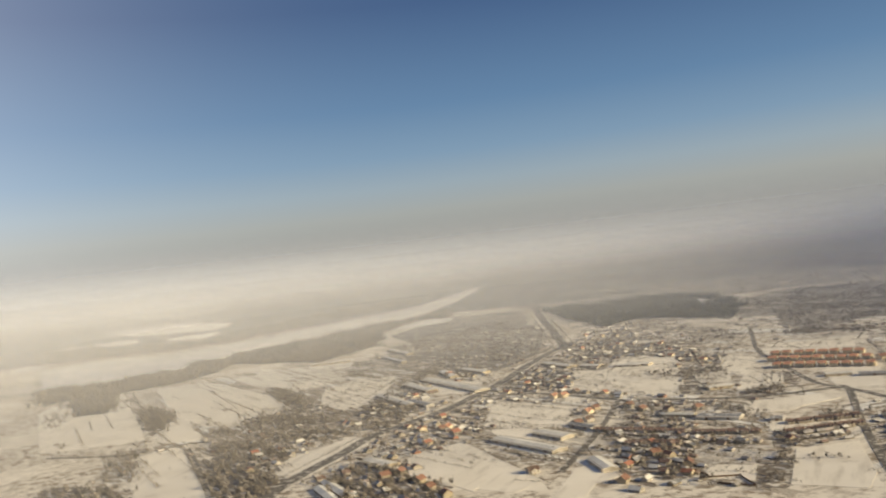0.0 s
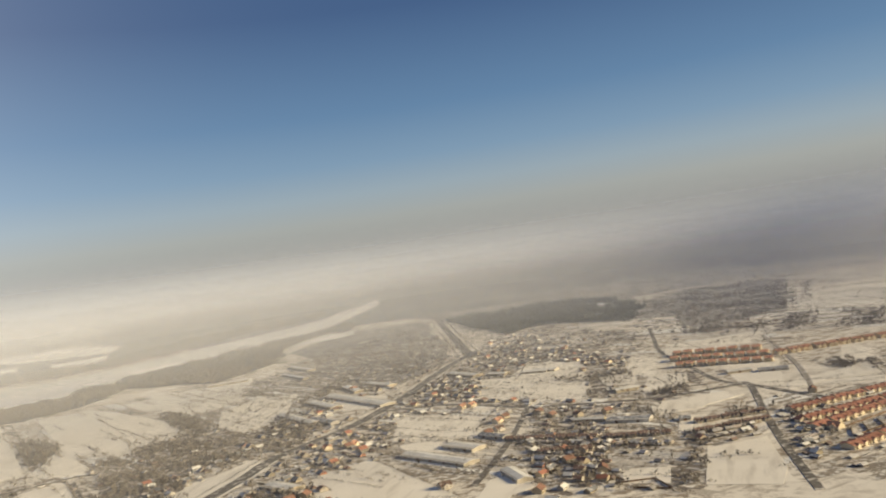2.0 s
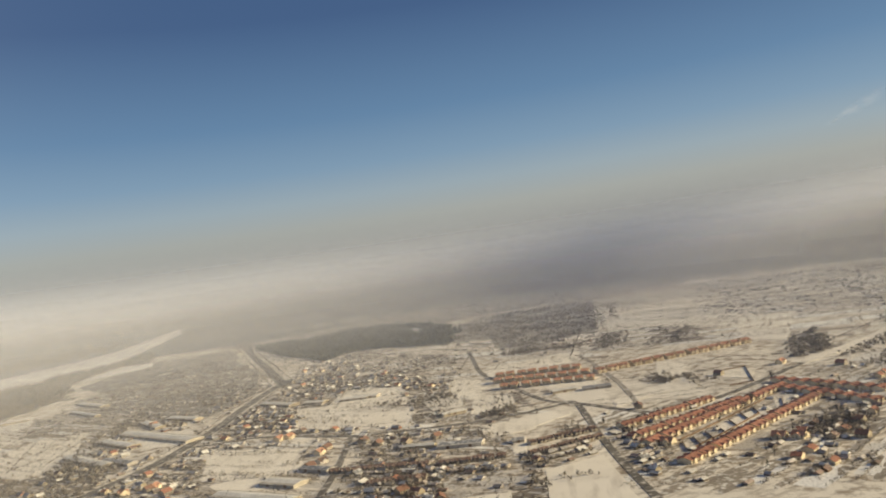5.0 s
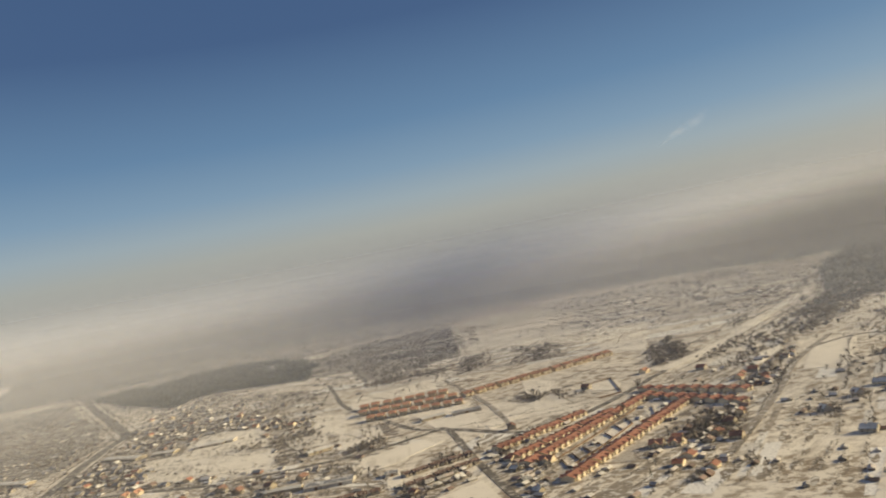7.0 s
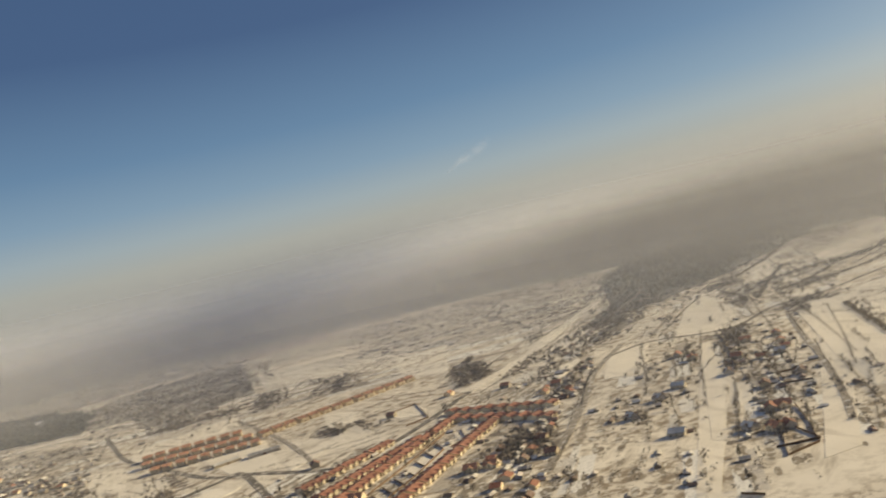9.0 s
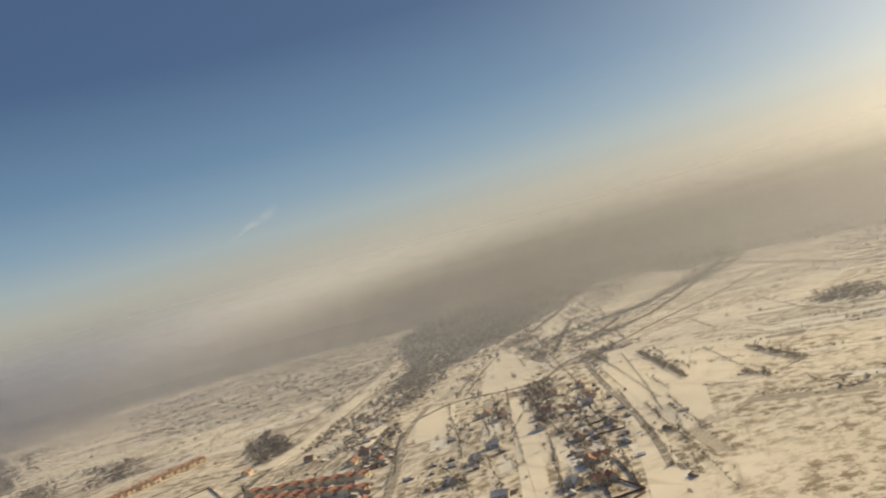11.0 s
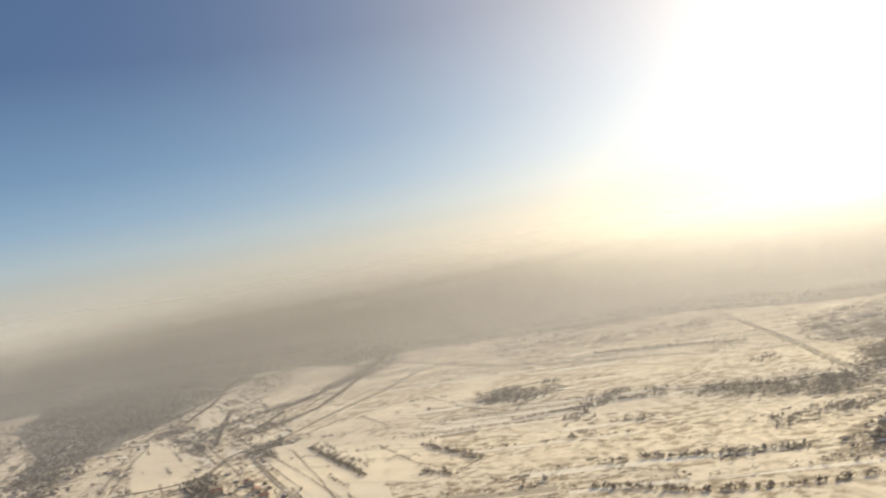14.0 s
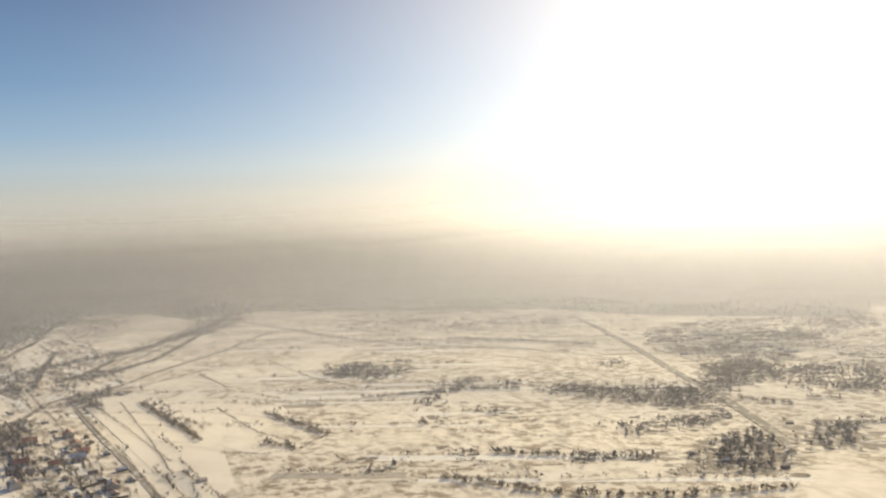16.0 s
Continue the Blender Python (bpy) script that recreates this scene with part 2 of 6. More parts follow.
def haze_material(name, alpha, rise, top, clear, base, lit, dimming):
    """Haze painted on a see-through veil: it lets light through, scatters the rest, thins out at the ground's level and
    at its upper rim.
    """
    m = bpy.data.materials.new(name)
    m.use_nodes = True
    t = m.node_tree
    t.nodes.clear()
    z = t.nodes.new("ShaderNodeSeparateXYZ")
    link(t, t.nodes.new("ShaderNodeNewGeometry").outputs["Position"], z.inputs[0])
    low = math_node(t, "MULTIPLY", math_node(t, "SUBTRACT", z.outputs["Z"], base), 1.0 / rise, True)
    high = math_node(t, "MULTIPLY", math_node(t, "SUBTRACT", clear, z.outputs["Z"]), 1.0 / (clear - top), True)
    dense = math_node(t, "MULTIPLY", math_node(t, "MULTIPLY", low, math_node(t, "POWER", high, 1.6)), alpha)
    front, behind = t.nodes.new("ShaderNodeBsdfDiffuse"), t.nodes.new("ShaderNodeBsdfTranslucent")
    # drops scatter to all sides: the lit side counts for less than on a wall
    rise_up, unit = t.nodes.new("ShaderNodeVectorMath"), t.nodes.new("ShaderNodeVectorMath")
    rise_up.operation, unit.operation = "ADD", "NORMALIZE"
    link(t, t.nodes.new("ShaderNodeNewGeometry").outputs["Normal"], rise_up.inputs[0])
    rise_up.inputs[1].default_value = (0, 0, 1.3)
    link(t, rise_up.outputs[0], unit.inputs[0])
    link(t, unit.outputs[0], front.inputs["Normal"])
    # uneven light on the haze, put into its colour: darker east, paler elsewhere
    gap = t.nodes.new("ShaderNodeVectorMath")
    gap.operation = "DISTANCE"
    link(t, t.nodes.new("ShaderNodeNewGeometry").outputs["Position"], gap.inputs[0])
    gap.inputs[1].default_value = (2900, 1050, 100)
    shade_at = math_node(t, "MULTIPLY", gap.outputs["Value"], 1.0 / 2400.0, True)
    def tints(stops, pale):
        return [(at, tuple(q * pale + (v * pale - q * pale) * (dimming if at < 0.6 else 1.0) for v, q in zip((g, g * 1.01, g * 1.05 - 0.01 * g * g), (0.5, 0.505, 0.515)))) for at, g in stops]

    link(t, ramp_node(t, shade_at, tints([(0.0, 0.12), (0.35, 0.14), (0.55, 0.23), (0.70, 0.45), (0.86, 0.49), (1.0, 0.43)], 1.0)), front.inputs[0])
    link(t, ramp_node(t, shade_at, tints([(0.0, 0.12), (0.38, 0.25), (0.60, 0.74), (0.75, 0.94), (1.0, 1.0)], lit)), behind.inputs[0])
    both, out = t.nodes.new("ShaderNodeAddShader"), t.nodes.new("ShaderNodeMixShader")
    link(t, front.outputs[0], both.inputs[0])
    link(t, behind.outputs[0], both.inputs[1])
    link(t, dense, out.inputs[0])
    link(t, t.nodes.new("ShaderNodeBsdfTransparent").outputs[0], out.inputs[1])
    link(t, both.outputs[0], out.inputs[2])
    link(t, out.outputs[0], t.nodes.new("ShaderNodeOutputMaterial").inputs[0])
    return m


# ---- plan, in metres ----
ROAD_HIGHWAY = [(-188, 798), (-169, 884), (-141, 954), (-107, 1025), (-69, 1113), (29, 1232), (94, 1344), (152, 1460), (214, 1613), (283, 1759), (364, 1917)]
ROAD_CROSS = [(83, 1323), (147, 1296), (194, 1271), (279, 1149), (321, 1118), (388, 1078), (457, 1050), (523, 1048), (557, 1035), (578, 894), (661, 888), (773, 922), (868, 958), (1080, 1028), (1321, 1126), (1644, 1256)]
ROAD_LANE = [(130, 802), (185, 916), (233, 1027), (277, 1142)]
ROAD_DIAGONAL = [(375, 604), (426, 735), (480, 863), (557, 1035), (547, 1067), (549, 1129), (579, 1283), (609, 1438), (683, 1641), (743, 1800)]
ROAD_SPUR = [(590, 942), (658, 1075), (726, 1230), (807, 1434)]
ROAD_UPPER = [(743, 1800), (735, 1947), (631, 2071), (537, 2165)]
ROAD_RAIL = [(878, 968), (1061, 1013), (1300, 1112), (1662, 1253)]
ROAD_VILLAGE = [(575, 606), (664, 649), (785, 709), (930, 788), (1101, 851)]
ROAD_FIELD = [(1010, 824), (1097, 801), (1112, 721), (1146, 686), (1257, 689), (1307, 660), (1371, 631), (1480, 609), (1584, 579), (1701, 546), (1889, 514), (1973, 486)]
ROAD_EAST = [(2040, -169), (1763, -157), (1534, -142), (1351, -127), (1206, -114), (1104, -109), (1001, -97), (917, -87), (846, -77)]
ROAD_HAMLET = [(1189, 635), (1038, 562), (882, 484), (771, 433), (688, 399)]
ROAD_WEST = [(-405, 1190), (-359, 1203), (-307, 1072), (-259, 936), (-230, 855)]
RIVER_FAR_BANK = [(-1208, 2753), (-1064, 2837), (-880, 2826), (-713, 2892), (-547, 3026), (-366, 3198), (-159, 3354), (23, 3481), (177, 3708), (334, 3902)]
RIVER_NEAR_BANK = [(-980, 2214), (-862, 2236), (-722, 2294), (-624, 2514), (-489, 2683), (-331, 2862), (-147, 3046), (18, 3150), (161, 3430), (304, 3724)]
WOOD_BANK = [(-969, 2186), (-851, 2208), (-712, 2264), (-617, 2481), (-483, 2650), (-327, 2827), (-146, 3010), (17, 3114), (142, 3290), (136, 2971), (16, 3059), (-100, 2784), (-121, 2374), (-191, 2249), (-254, 2137), (-339, 2238), (-421, 2286), (-519, 2358), (-528, 2162), (-594, 2043), (-715, 1975), (-620, 1658), (-688, 1661), (-816, 1990), (-846, 1898)]
WOOD_DARK = [(452, 2889), (679, 2847), (817, 2902), (1015, 2645), (917, 2278), (787, 2017), (681, 2227), (578, 2261), (502, 2150), (482, 2478)]
WOOD_SUBURB = [(984, 2450), (1196, 2591), (1358, 2503), (1499, 2474), (1041, 1731), (910, 1706), (799, 1603), (804, 1745), (897, 2001), (798, 1989)]
WOOD_CLUMP = [(971, 1082), (1087, 1177), (1114, 1168), (1038, 1063), (955, 980), (909, 963), (916, 1013)]
WOOD_SOUTH = [(2220, 1551), (2469, 1612), (2748, 1585), (2751, 1457), (3007, 1399), (3204, 1356), (2358, 1151), (1962, 1057), (1753, 1032), (1640, 1057), (1795, 1228)]
WOOD_HORIZON = [(2124, 1200), (2560, 1283), (2639, 1226), (2878, 1130), (2684, 847), (2345, 665), (2471, 642), (2972, 771), (3229, 1019), (3331, 1743)]
WOOD_BELT = [(1155, 73), (1174, 34), (1159, -26), (1149, -78), (1107, -111), (1045, -104), (983, -77), (1017, -43), (1060, 5), (1111, 50)]
WOOD_EAST = [(1156, -124), (1322, -216), (1289, -259), (1152, -215), (1127, -182), (1114, -134)]
WOOD_EAST_FAR = [(1702, -219), (1764, -409), (1757, -727), (1454, -536), (1456, -370), (1358, -176), (1488, -178)]
WOOD_FIELD_FAR = [(2744, 561), (2752, 223), (2211, -39), (1835, -92), (1842, 19), (1919, 146), (2234, 317)]
WOOD_LEFT = [(-523, 1537), (-467, 1593), (-418, 1443), (-420, 1345), (-470, 1398)]
WOOD_STRIP = [(377, 832), (385, 831), (308, 673), (297, 682)]
WOOD_YARD = [(403, 1251), (445, 1268), (421, 1150), (365, 1126)]
WOOD_PARK = [(505, 1188), (573, 1231), (528, 1123), (477, 1118)]
WOOD_RAIL = [(1011, 936), (1175, 1010), (1435, 1096), (1752, 1219), (1573, 1048), (1330, 948), (1210, 922), (1101, 917), (959, 869)]
WOOD_GARDEN = [(682, 745), (701, 709), (645, 653), (591, 639), (607, 678)]
WOOD_PLAIN = [(-728, 2958), (-522, 3123), (-251, 3390), (24, 3555), (77, 3711), (-269, 3682), (-565, 3403), (-724, 3211)]
WOOD_PLAIN_WEST = [(-1257, 2870), (-1091, 2913), (-903, 2906), (-728, 2958), (-717, 3177), (-970, 3131), (-1405, 3224)]
SCRUB_WEST = [(-341, 1319), (-312, 1457), (-243, 1383), (-161, 1276), (-95, 1254), (-112, 1030), (-169, 1030), (-209, 939), (-255, 1044)]
SCRUB_SOUTH = [(642, 638), (671, 605), (611, 528), (536, 472), (513, 503), (516, 554)]
SCRUB_ROW = [(487, 634), (552, 623), (685, 680), (629, 619), (515, 556), (487, 571), (467, 606)]
SCRUB_HAMLET = [(1062, 682), (1106, 629), (918, 504), (795, 426), (701, 398), (704, 446), (778, 545)]
SCRUB_EAST = [(879, -40), (941, -98), (921, -111), (839, -78), (768, -41), (773, -8), (778, 26), (779, 48), (827, 34), (839, 15), (843, -21)]
SCRUB_FAR_FIELD = [(2160, 1916), (2593, 1958), (2563, 1754), (1921, 1351), (1511, 1306), (1348, 1385), (1331, 1569), (1416, 1776), (1916, 2029)]
SCRUB_MID_FIELD = [(964, 1569), (1207, 1762), (1039, 1398), (936, 1248), (858, 1301), (822, 1365)]
SCRUB_VALLEY = [(-70, 2282), (57, 2501), (358, 2790), (343, 2177), (264, 1777), (145, 1575), (70, 1677), (-15, 2002)]
SCRUB_BROAD = [(1992, 336), (1663, 47), (1552, -104), (1336, -60), (1266, 35), (1378, 172), (1471, 306)]
SCRUB_LOW = [(958, 434), (982, 270), (963, 159), (890, 70), (843, 46), (806, 142), (799, 281), (848, 395)]
ZONE_HIGHWAY = [(-139, 887), (-56, 1127), (68, 1360), (250, 1631), (271, 1426), (117, 1189), (13, 993), (-52, 833)]
ZONE_HIGHWAY_WEST = [(-207, 975), (-123, 1141), (-25, 1326), (98, 1513), (89, 1649), (-60, 1387), (-162, 1152), (-243, 1079)]
ZONE_UPPER = [(310, 1729), (438, 2152), (610, 2344), (630, 2145), (434, 1669), (298, 1523)]
ZONE_MIDDLE = [(393, 1891), (510, 1723), (540, 1440), (498, 1337), (427, 1407), (330, 1569)]
ZONE_NORTH_ROAD = [(242, 1271), (338, 1143), (351, 1090), (267, 1170), (206, 1275)]
ZONE_STREET = [(227, 991), (333, 835), (330, 802), (304, 854), (216, 951)]
ZONE_STREET_EAST = [(381, 852), (449, 841), (426, 796), (367, 802)]
ZONE_YARDS = [(212, 910), (279, 838), (246, 742), (182, 807)]
ZONE_SHEDS = [(203, 1453), (313, 1415), (275, 1229), (192, 1334)]
ZONE_CORNER = [(464, 839), (505, 847), (442, 700), (392, 654), (399, 703)]
ZONE_BLOCK = [(604, 685), (745, 714), (681, 647), (508, 572), (497, 586)]
ZONE_BROWN = [(840, 802), (1020, 866), (927, 786), (796, 737)]
ZONE_HAMLET = [(1090, 700), (1144, 658), (969, 544), (801, 462), (715, 444), (769, 532)]
ZONE_EAST = [(879, -40), (941, -98), (921, -111), (839, -78), (768, -41), (773, -8), (778, 26), (779, 48), (827, 34), (839, 15), (843, -21)]
ZONE_SOUTHWEST = [(-84, 880), (-29, 900), (12, 811), (17, 755), (-72, 789)]
ZONE_BOTTOM = [(196, 890), (288, 824), (245, 712), (154, 713)]
TOWN_SUBURB = [(808, 2071), (983, 2364), (1182, 2436), (1451, 2538), (1286, 2154), (919, 1581), (805, 1524), (736, 1532), (671, 1546), (643, 1643)]
TOWN_FAR = [(1316, 2487), (1630, 2631), (1875, 2334), (2141, 2080), (2513, 1850), (2054, 1417), (1467, 1172), (1331, 1356), (1237, 1508), (1207, 1762)]
TOWN_WEST = [(-70, 2282), (57, 2501), (358, 2790), (343, 2177), (264, 1777), (145, 1575), (70, 1677), (-15, 2002)]
TOWN_EAST = [(1556, -198), (1650, -336), (1556, -447), (1262, -294), (1332, -204), (1394, -168)]
TOWN_NORTH = [(747, 3312), (1102, 3202), (1374, 2853), (1565, 2647), (1146, 1937), (921, 2306), (754, 2810)]
TOWN_RAIL = [(1011, 936), (1175, 1010), (1435, 1096), (1752, 1219), (1573, 1048), (1330, 948), (1210, 922), (1101, 917), (959, 869)]
TERRACES = [(610, 1369, 716, 1294, 8), (581, 1318, 694, 1233, 9), (561, 1254, 669, 1176, 9), (712, 1217, 988, 1197, 14), (515, 862, 645, 885, 7), (502, 813, 659, 847, 8), (491, 779, 739, 864, 11), (470, 695, 733, 792, 12), (770, 893, 780, 750, 9), (738, 845, 731, 719, 8)]
VILLAS_WEST = [(279, 1091, 2), (287, 1056, 2), (315, 1030, 2), (351, 1022, 2), (200, 1227, 1), (220, 1081, 1), (193, 1018, 2), (236, 826, 2), (245, 808, 2), (253, 771, 2), (497, 762, 1), (582, 931, 2), (29, 1095, 1), (-5, 1101, 1), (-34, 882, 2), (-13, 836, 2), (-4, 802, 2), (12, 772, 2), (-51, 873, 2), (180, 742, 2), (104, 817, 3), (38, 1054, 0), (23, 1090, 2), (59, 1610, 1), (214, 1227, 1), (234, 1100, 2), (210, 1031, 3), (654, 671, 2), (613, 630, 2), (582, 674, 1), (571, 689, 1), (886, 902, 0), (876, 811, 0), (865, 988, 1), (770, 1006, 2)]
VILLAS_SOUTH = [(973, 693, 0), (949, 661, 1), (819, 612, 4), (935, 599, 0), (1023, 626, 1), (1048, 597, 0), (862, 576, 3), (800, 512, 2), (720, 475, 0), (728, 467, 1), (666, 449, 1), (671, 441, 0), (712, 606, 3), (775, 611, 3), (943, 552, 3), (668, 471, 3), (843, 493, 3), (659, 531, 4)]
VILLAS = [*VILLAS_SOUTH, *VILLAS_WEST]
SHEDS_FIRST = [(87.0, 986.0, 146.0, 889.0, 17, 0), (-21.0, 1534.0, 20.0, 1426.0, 16, 1), (249.0, 1601.0, 285.0, 1516.0, 16, 1), (304.0, 1508.0, 331.0, 1479.0, 14, 1), (16.0, 1574.0, 103.0, 1368.0, 22, 0), (-71.0, 1445.0, -18.0, 1307.0, 14, 0), (93.0, 1658.0, 131.0, 1576.0, 14, 1), (375.0, 1462.0, 410.0, 1431.0, 14, 0), (140.0, 995.0, 168.0, 949.0, 18, 0), (408.0, 1143.0, 442.0, 1143.0, 10, 1), (300.0, 1007.0, 333.0, 981.0, 8, 1), (334.0, 972.0, 376.0, 941.0, 16, 2), (577.0, 1134.0, 610.0, 1125.0, 10, 1), (614.0, 1111.0, 649.0, 1091.0, 12, 2)]
SHEDS_SECOND = [(-122.0, 858.0, -97.0, 790.0, 8, 0), (-114.0, 873.0, -87.0, 807.0, 8, 0), (-73.0, 958.0, -44.0, 916.0, 16, 1), (-65.0, 2206.0, -14.0, 2056.0, 16, 1), (-78.0, 2053.0, -29.0, 1902.0, 10, 1), (-261.0, 2069.0, -164.0, 2071.0, 10, 1), (173.0, 834.0, 178.0, 784.0, 12, 0), (399.0, 913.0, 411.0, 908.0, 10, 2), (355.0, 1461.0, 395.0, 1436.0, 14, 0), (185.0, 1018.0, 207.0, 979.0, 10, 2), (-23.0, 1354.0, 13.0, 1281.0, 12, 2), (50.0, 1658.0, 68.0, 1565.0, 14, 1)]
SHEDS = [*SHEDS_FIRST, *SHEDS_SECOND]
FIELD_A = [(-417, 1204), (-359, 1203), (-284, 999), (-247, 874), (-333, 907)]
FIELD_B = [(-15, 968), (25, 983), (69, 871), (107, 802), (109, 743), (27, 791)]
FIELD_C = [(341, 743), (415, 761), (375, 638), (384, 629), (313, 666)]
FIELD_D = [(259, 741), (293, 726), (279, 679), (257, 707)]
FIELD_E = [(1542, 954), (1530, 887), (1183, 706), (1120, 760)]
FIELD_F = [(1035, 825), (1079, 794), (926, 707), (887, 700), (891, 747)]
FIELD_G = [(1202, 618), (1368, 588), (1504, 484), (1061, 365), (904, 360), (994, 470)]
FIELD_H = [(1292, 2019), (1577, 1995), (1373, 1562), (1129, 1375), (1114, 1559), (1076, 1669)]
FIELD_I = [(619, 796), (667, 803), (650, 777), (555, 741), (555, 767)]
FIELD_J = [(676, 1020), (731, 1021), (674, 920), (643, 965)]
FIELD_K = [(653, 1509), (837, 1487), (781, 1375), (591, 1375)]
FIELD_L = [(393, 1624), (419, 1578), (366, 1416), (327, 1396)]
FIELD_M = [(827, 151), (825, 47), (775, 62), (783, 157)]
FIELD_N = [(1005, 971), (1268, 1041), (1257, 984), (1000, 907)]
HEDGE_A = [(1506, 698), (1613, 680), (1902, 673), (2195, 640)]
HEDGE_B = [(1486, 526), (1308, 630), (1154, 723)]
HEDGE_C = [(879, 213), (816, 163)]
HEDGE_D = [(202, 835), (259, 741), (294, 724)]
HEDGE_E = [(882, 467), (748, 399), (618, 337)]
HEDGE_F = [(-571, 1539), (-506, 1570), (-424, 1530)]
HEDGE_G = [(399, 1014), (385, 941), (367, 883), (381, 852)]
HEDGE_H = [(-340, 1156), (-295, 1034), (-254, 910)]
HEDGE_I = [(2001, 349), (1698, 183), (1551, 64), (1394, -61)]
HEDGE_J = [(862, 1388), (1019, 1425), (1122, 1335), (1331, 1356)]
HEDGE_K = [(842, 132), (840, 114), (839, 47)]
FENCE_A = [(734, 460), (687, 433), (633, 405), (604, 417), (662, 444)]
FENCE_B = [(248, 722), (282, 714), (282, 678), (255, 700)]
FENCE_C = [(1095, 694), (976, 626), (888, 580)]
FENCE_D = [(500, 758), (556, 778), (617, 802), (698, 835)]
FENCE_E = [(690, 459), (641, 407), (621, 432)]
GRASS_STRIPS = [(1471, 306, 1328, 178), (1163, 264, 1129, 132), (1062, 292, 963, 159), (1682, 429, 1450, 201), (819, 240, 804, 165), (1285, 260, 1193, 177), (1342, 463, 1127, 330), (926, 191, 874, 100), (1452, 79, 1343, -46), (969, 103, 924, 17), (1344, 368, 1112, 266), (1002, 198, 988, 98), (1691, 2200, 1896, 2022), (1294, 1630, 1499, 1563), (1916, 2241, 1985, 1918), (1305, 1415, 1399, 1312), (1820, 2269, 1880, 2153), (743, 575, 512, 452), (874, 586, 566, 443)]
PATCH_WEST = [(-256, 950), (-162, 1152), (-23, 1410), (154, 1655), (310, 1902), (141, 2357), (-94, 2112), (-259, 1875), (-394, 1408), (-439, 1141), (-397, 1010)]
PATCH_MIDDLE = [(-49, 1001), (106, 1291), (334, 1787), (644, 2243), (696, 1770), (492, 1148), (503, 1004), (426, 1005), (381, 852), (297, 672)]
PATCH_EAST = [(498, 947), (602, 934), (706, 910), (867, 911), (1185, 984), (877, 760), (644, 631), (498, 557), (401, 629), (449, 825)]
PATCH_FAR = [(679, 1691), (1001, 2184), (1579, 2558), (1875, 2334), (2141, 2080), (2552, 1827), (2054, 1417), (1356, 1095), (1080, 1130), (924, 1128), (902, 1359), (702, 1412)]
PATCH_SOUTH = [(507, 546), (642, 625), (1063, 826), (1445, 931), (1880, 1007), (2118, 949), (1197, 540), (824, 397), (654, 352), (512, 460)]
PATCH_RIVER = [(-596, 1281), (-664, 1787), (-555, 1919), (-389, 2080), (-190, 2136), (-119, 1837), (-208, 1387), (-278, 1279), (-423, 1238)]
PATCH_FIELDS = [(1237, 641), (1442, 581), (1984, 508), (2484, 229), (2132, -158), (1134, -125), (912, -43), (775, 62), (754, 196), (841, 418)]
PATCH_BEYOND = [(-1299, 2737), (-977, 2922), (-583, 3066), (-241, 3291), (118, 3653), (-246, 3704), (-682, 3484), (-1120, 3473), (-1498, 3265)]
FAR_HEDGES = [[(2461, 501), (2234, 317), (2097, 135)],
              [(2620, 386), (2309, 147), (2046, -13)],
              [(2033, 239), (1809, 67), (1697, -61)],
              [(1704, 122), (1574, 4), (1510, -75)],
              [(1606, 307), (1463, 199), (1388, 131)],
              [(2816, 711), (2580, 513), (2413, 378)],
              [(1546, 194), (1452, 79), (1337, 19)],
              [(1312, 24), (1251, -35), (1250, -97)],
              [(2303, 87), (2254, -74), (2065, -144)],
              [(1547, 455), (1344, 368), (1243, 304)]]
DARK_TERRACES = [(389, 844, 468, 844, 8), (410, 886, 483, 880, 8), (208, 968, 292, 907, 9), (306, 891, 361, 864, 6), (226, 882, 268, 858, 4)]
VILLAGE_HEDGES_FIRST = [[(102, 1258), (156, 1179), (205, 1108)],
    [(65, 1207), (117, 1130), (173, 1056)],
    [(121, 1056), (155, 1014), (185, 969)],
    [(353, 1354), (395, 1314), (414, 1262)],
    [(327, 1396), (368, 1506), (411, 1627)],
    [(219, 1551), (254, 1517), (295, 1466)],
    [(431, 1419), (472, 1368), (469, 1256)],
    [(468, 1182), (501, 1148)],
    [(127, 1290), (166, 1196), (214, 1139)],
    [(76, 1113), (131, 1056), (190, 1011)],
    [(-84, 1476), (-12, 1339)],
    [(-238, 1353), (-175, 1422), (-104, 1493)],
    [(-330, 1150), (-279, 1196), (-231, 1250)],
    [(-42, 992), (-4, 934), (45, 862)]]
VILLAGE_HEDGES_SECOND = [[(289, 1212), (346, 1173), (384, 1133)],
    [(337, 746), (371, 740), (397, 743)],
    [(389, 679), (399, 654), (431, 648)],
    [(506, 898), (528, 874)],
    [(695, 1097), (759, 1060), (807, 1043)],
    [(617, 996), (667, 990)]]
VILLAGE_HEDGES = [*VILLAGE_HEDGES_FIRST, *VILLAGE_HEDGES_SECOND]
SOUTH_HEDGES_FIRST = [[(1136, 741), (925, 638), (741, 544)],
    [(1089, 612), (957, 551), (837, 498)],
    [(1228, 596), (1006, 504), (858, 447)],
    [(839, 430), (751, 401), (666, 374)],
    [(1023, 773), (865, 676), (792, 636)],
    [(843, 563), (741, 513), (643, 471)],
    [(799, 674), (710, 590), (642, 549)],
    [(927, 459), (821, 411), (771, 383)],
    [(1747, 761), (1856, 743), (1991, 697)],
    [(1157, 466), (1016, 401), (968, 364)],
    [(842, 642), (860, 611), (952, 635)],
    [(1957, 1066), (2031, 1022), (2527, 1184)],
    [(1373, 766), (1088, 617), (956, 551)]]
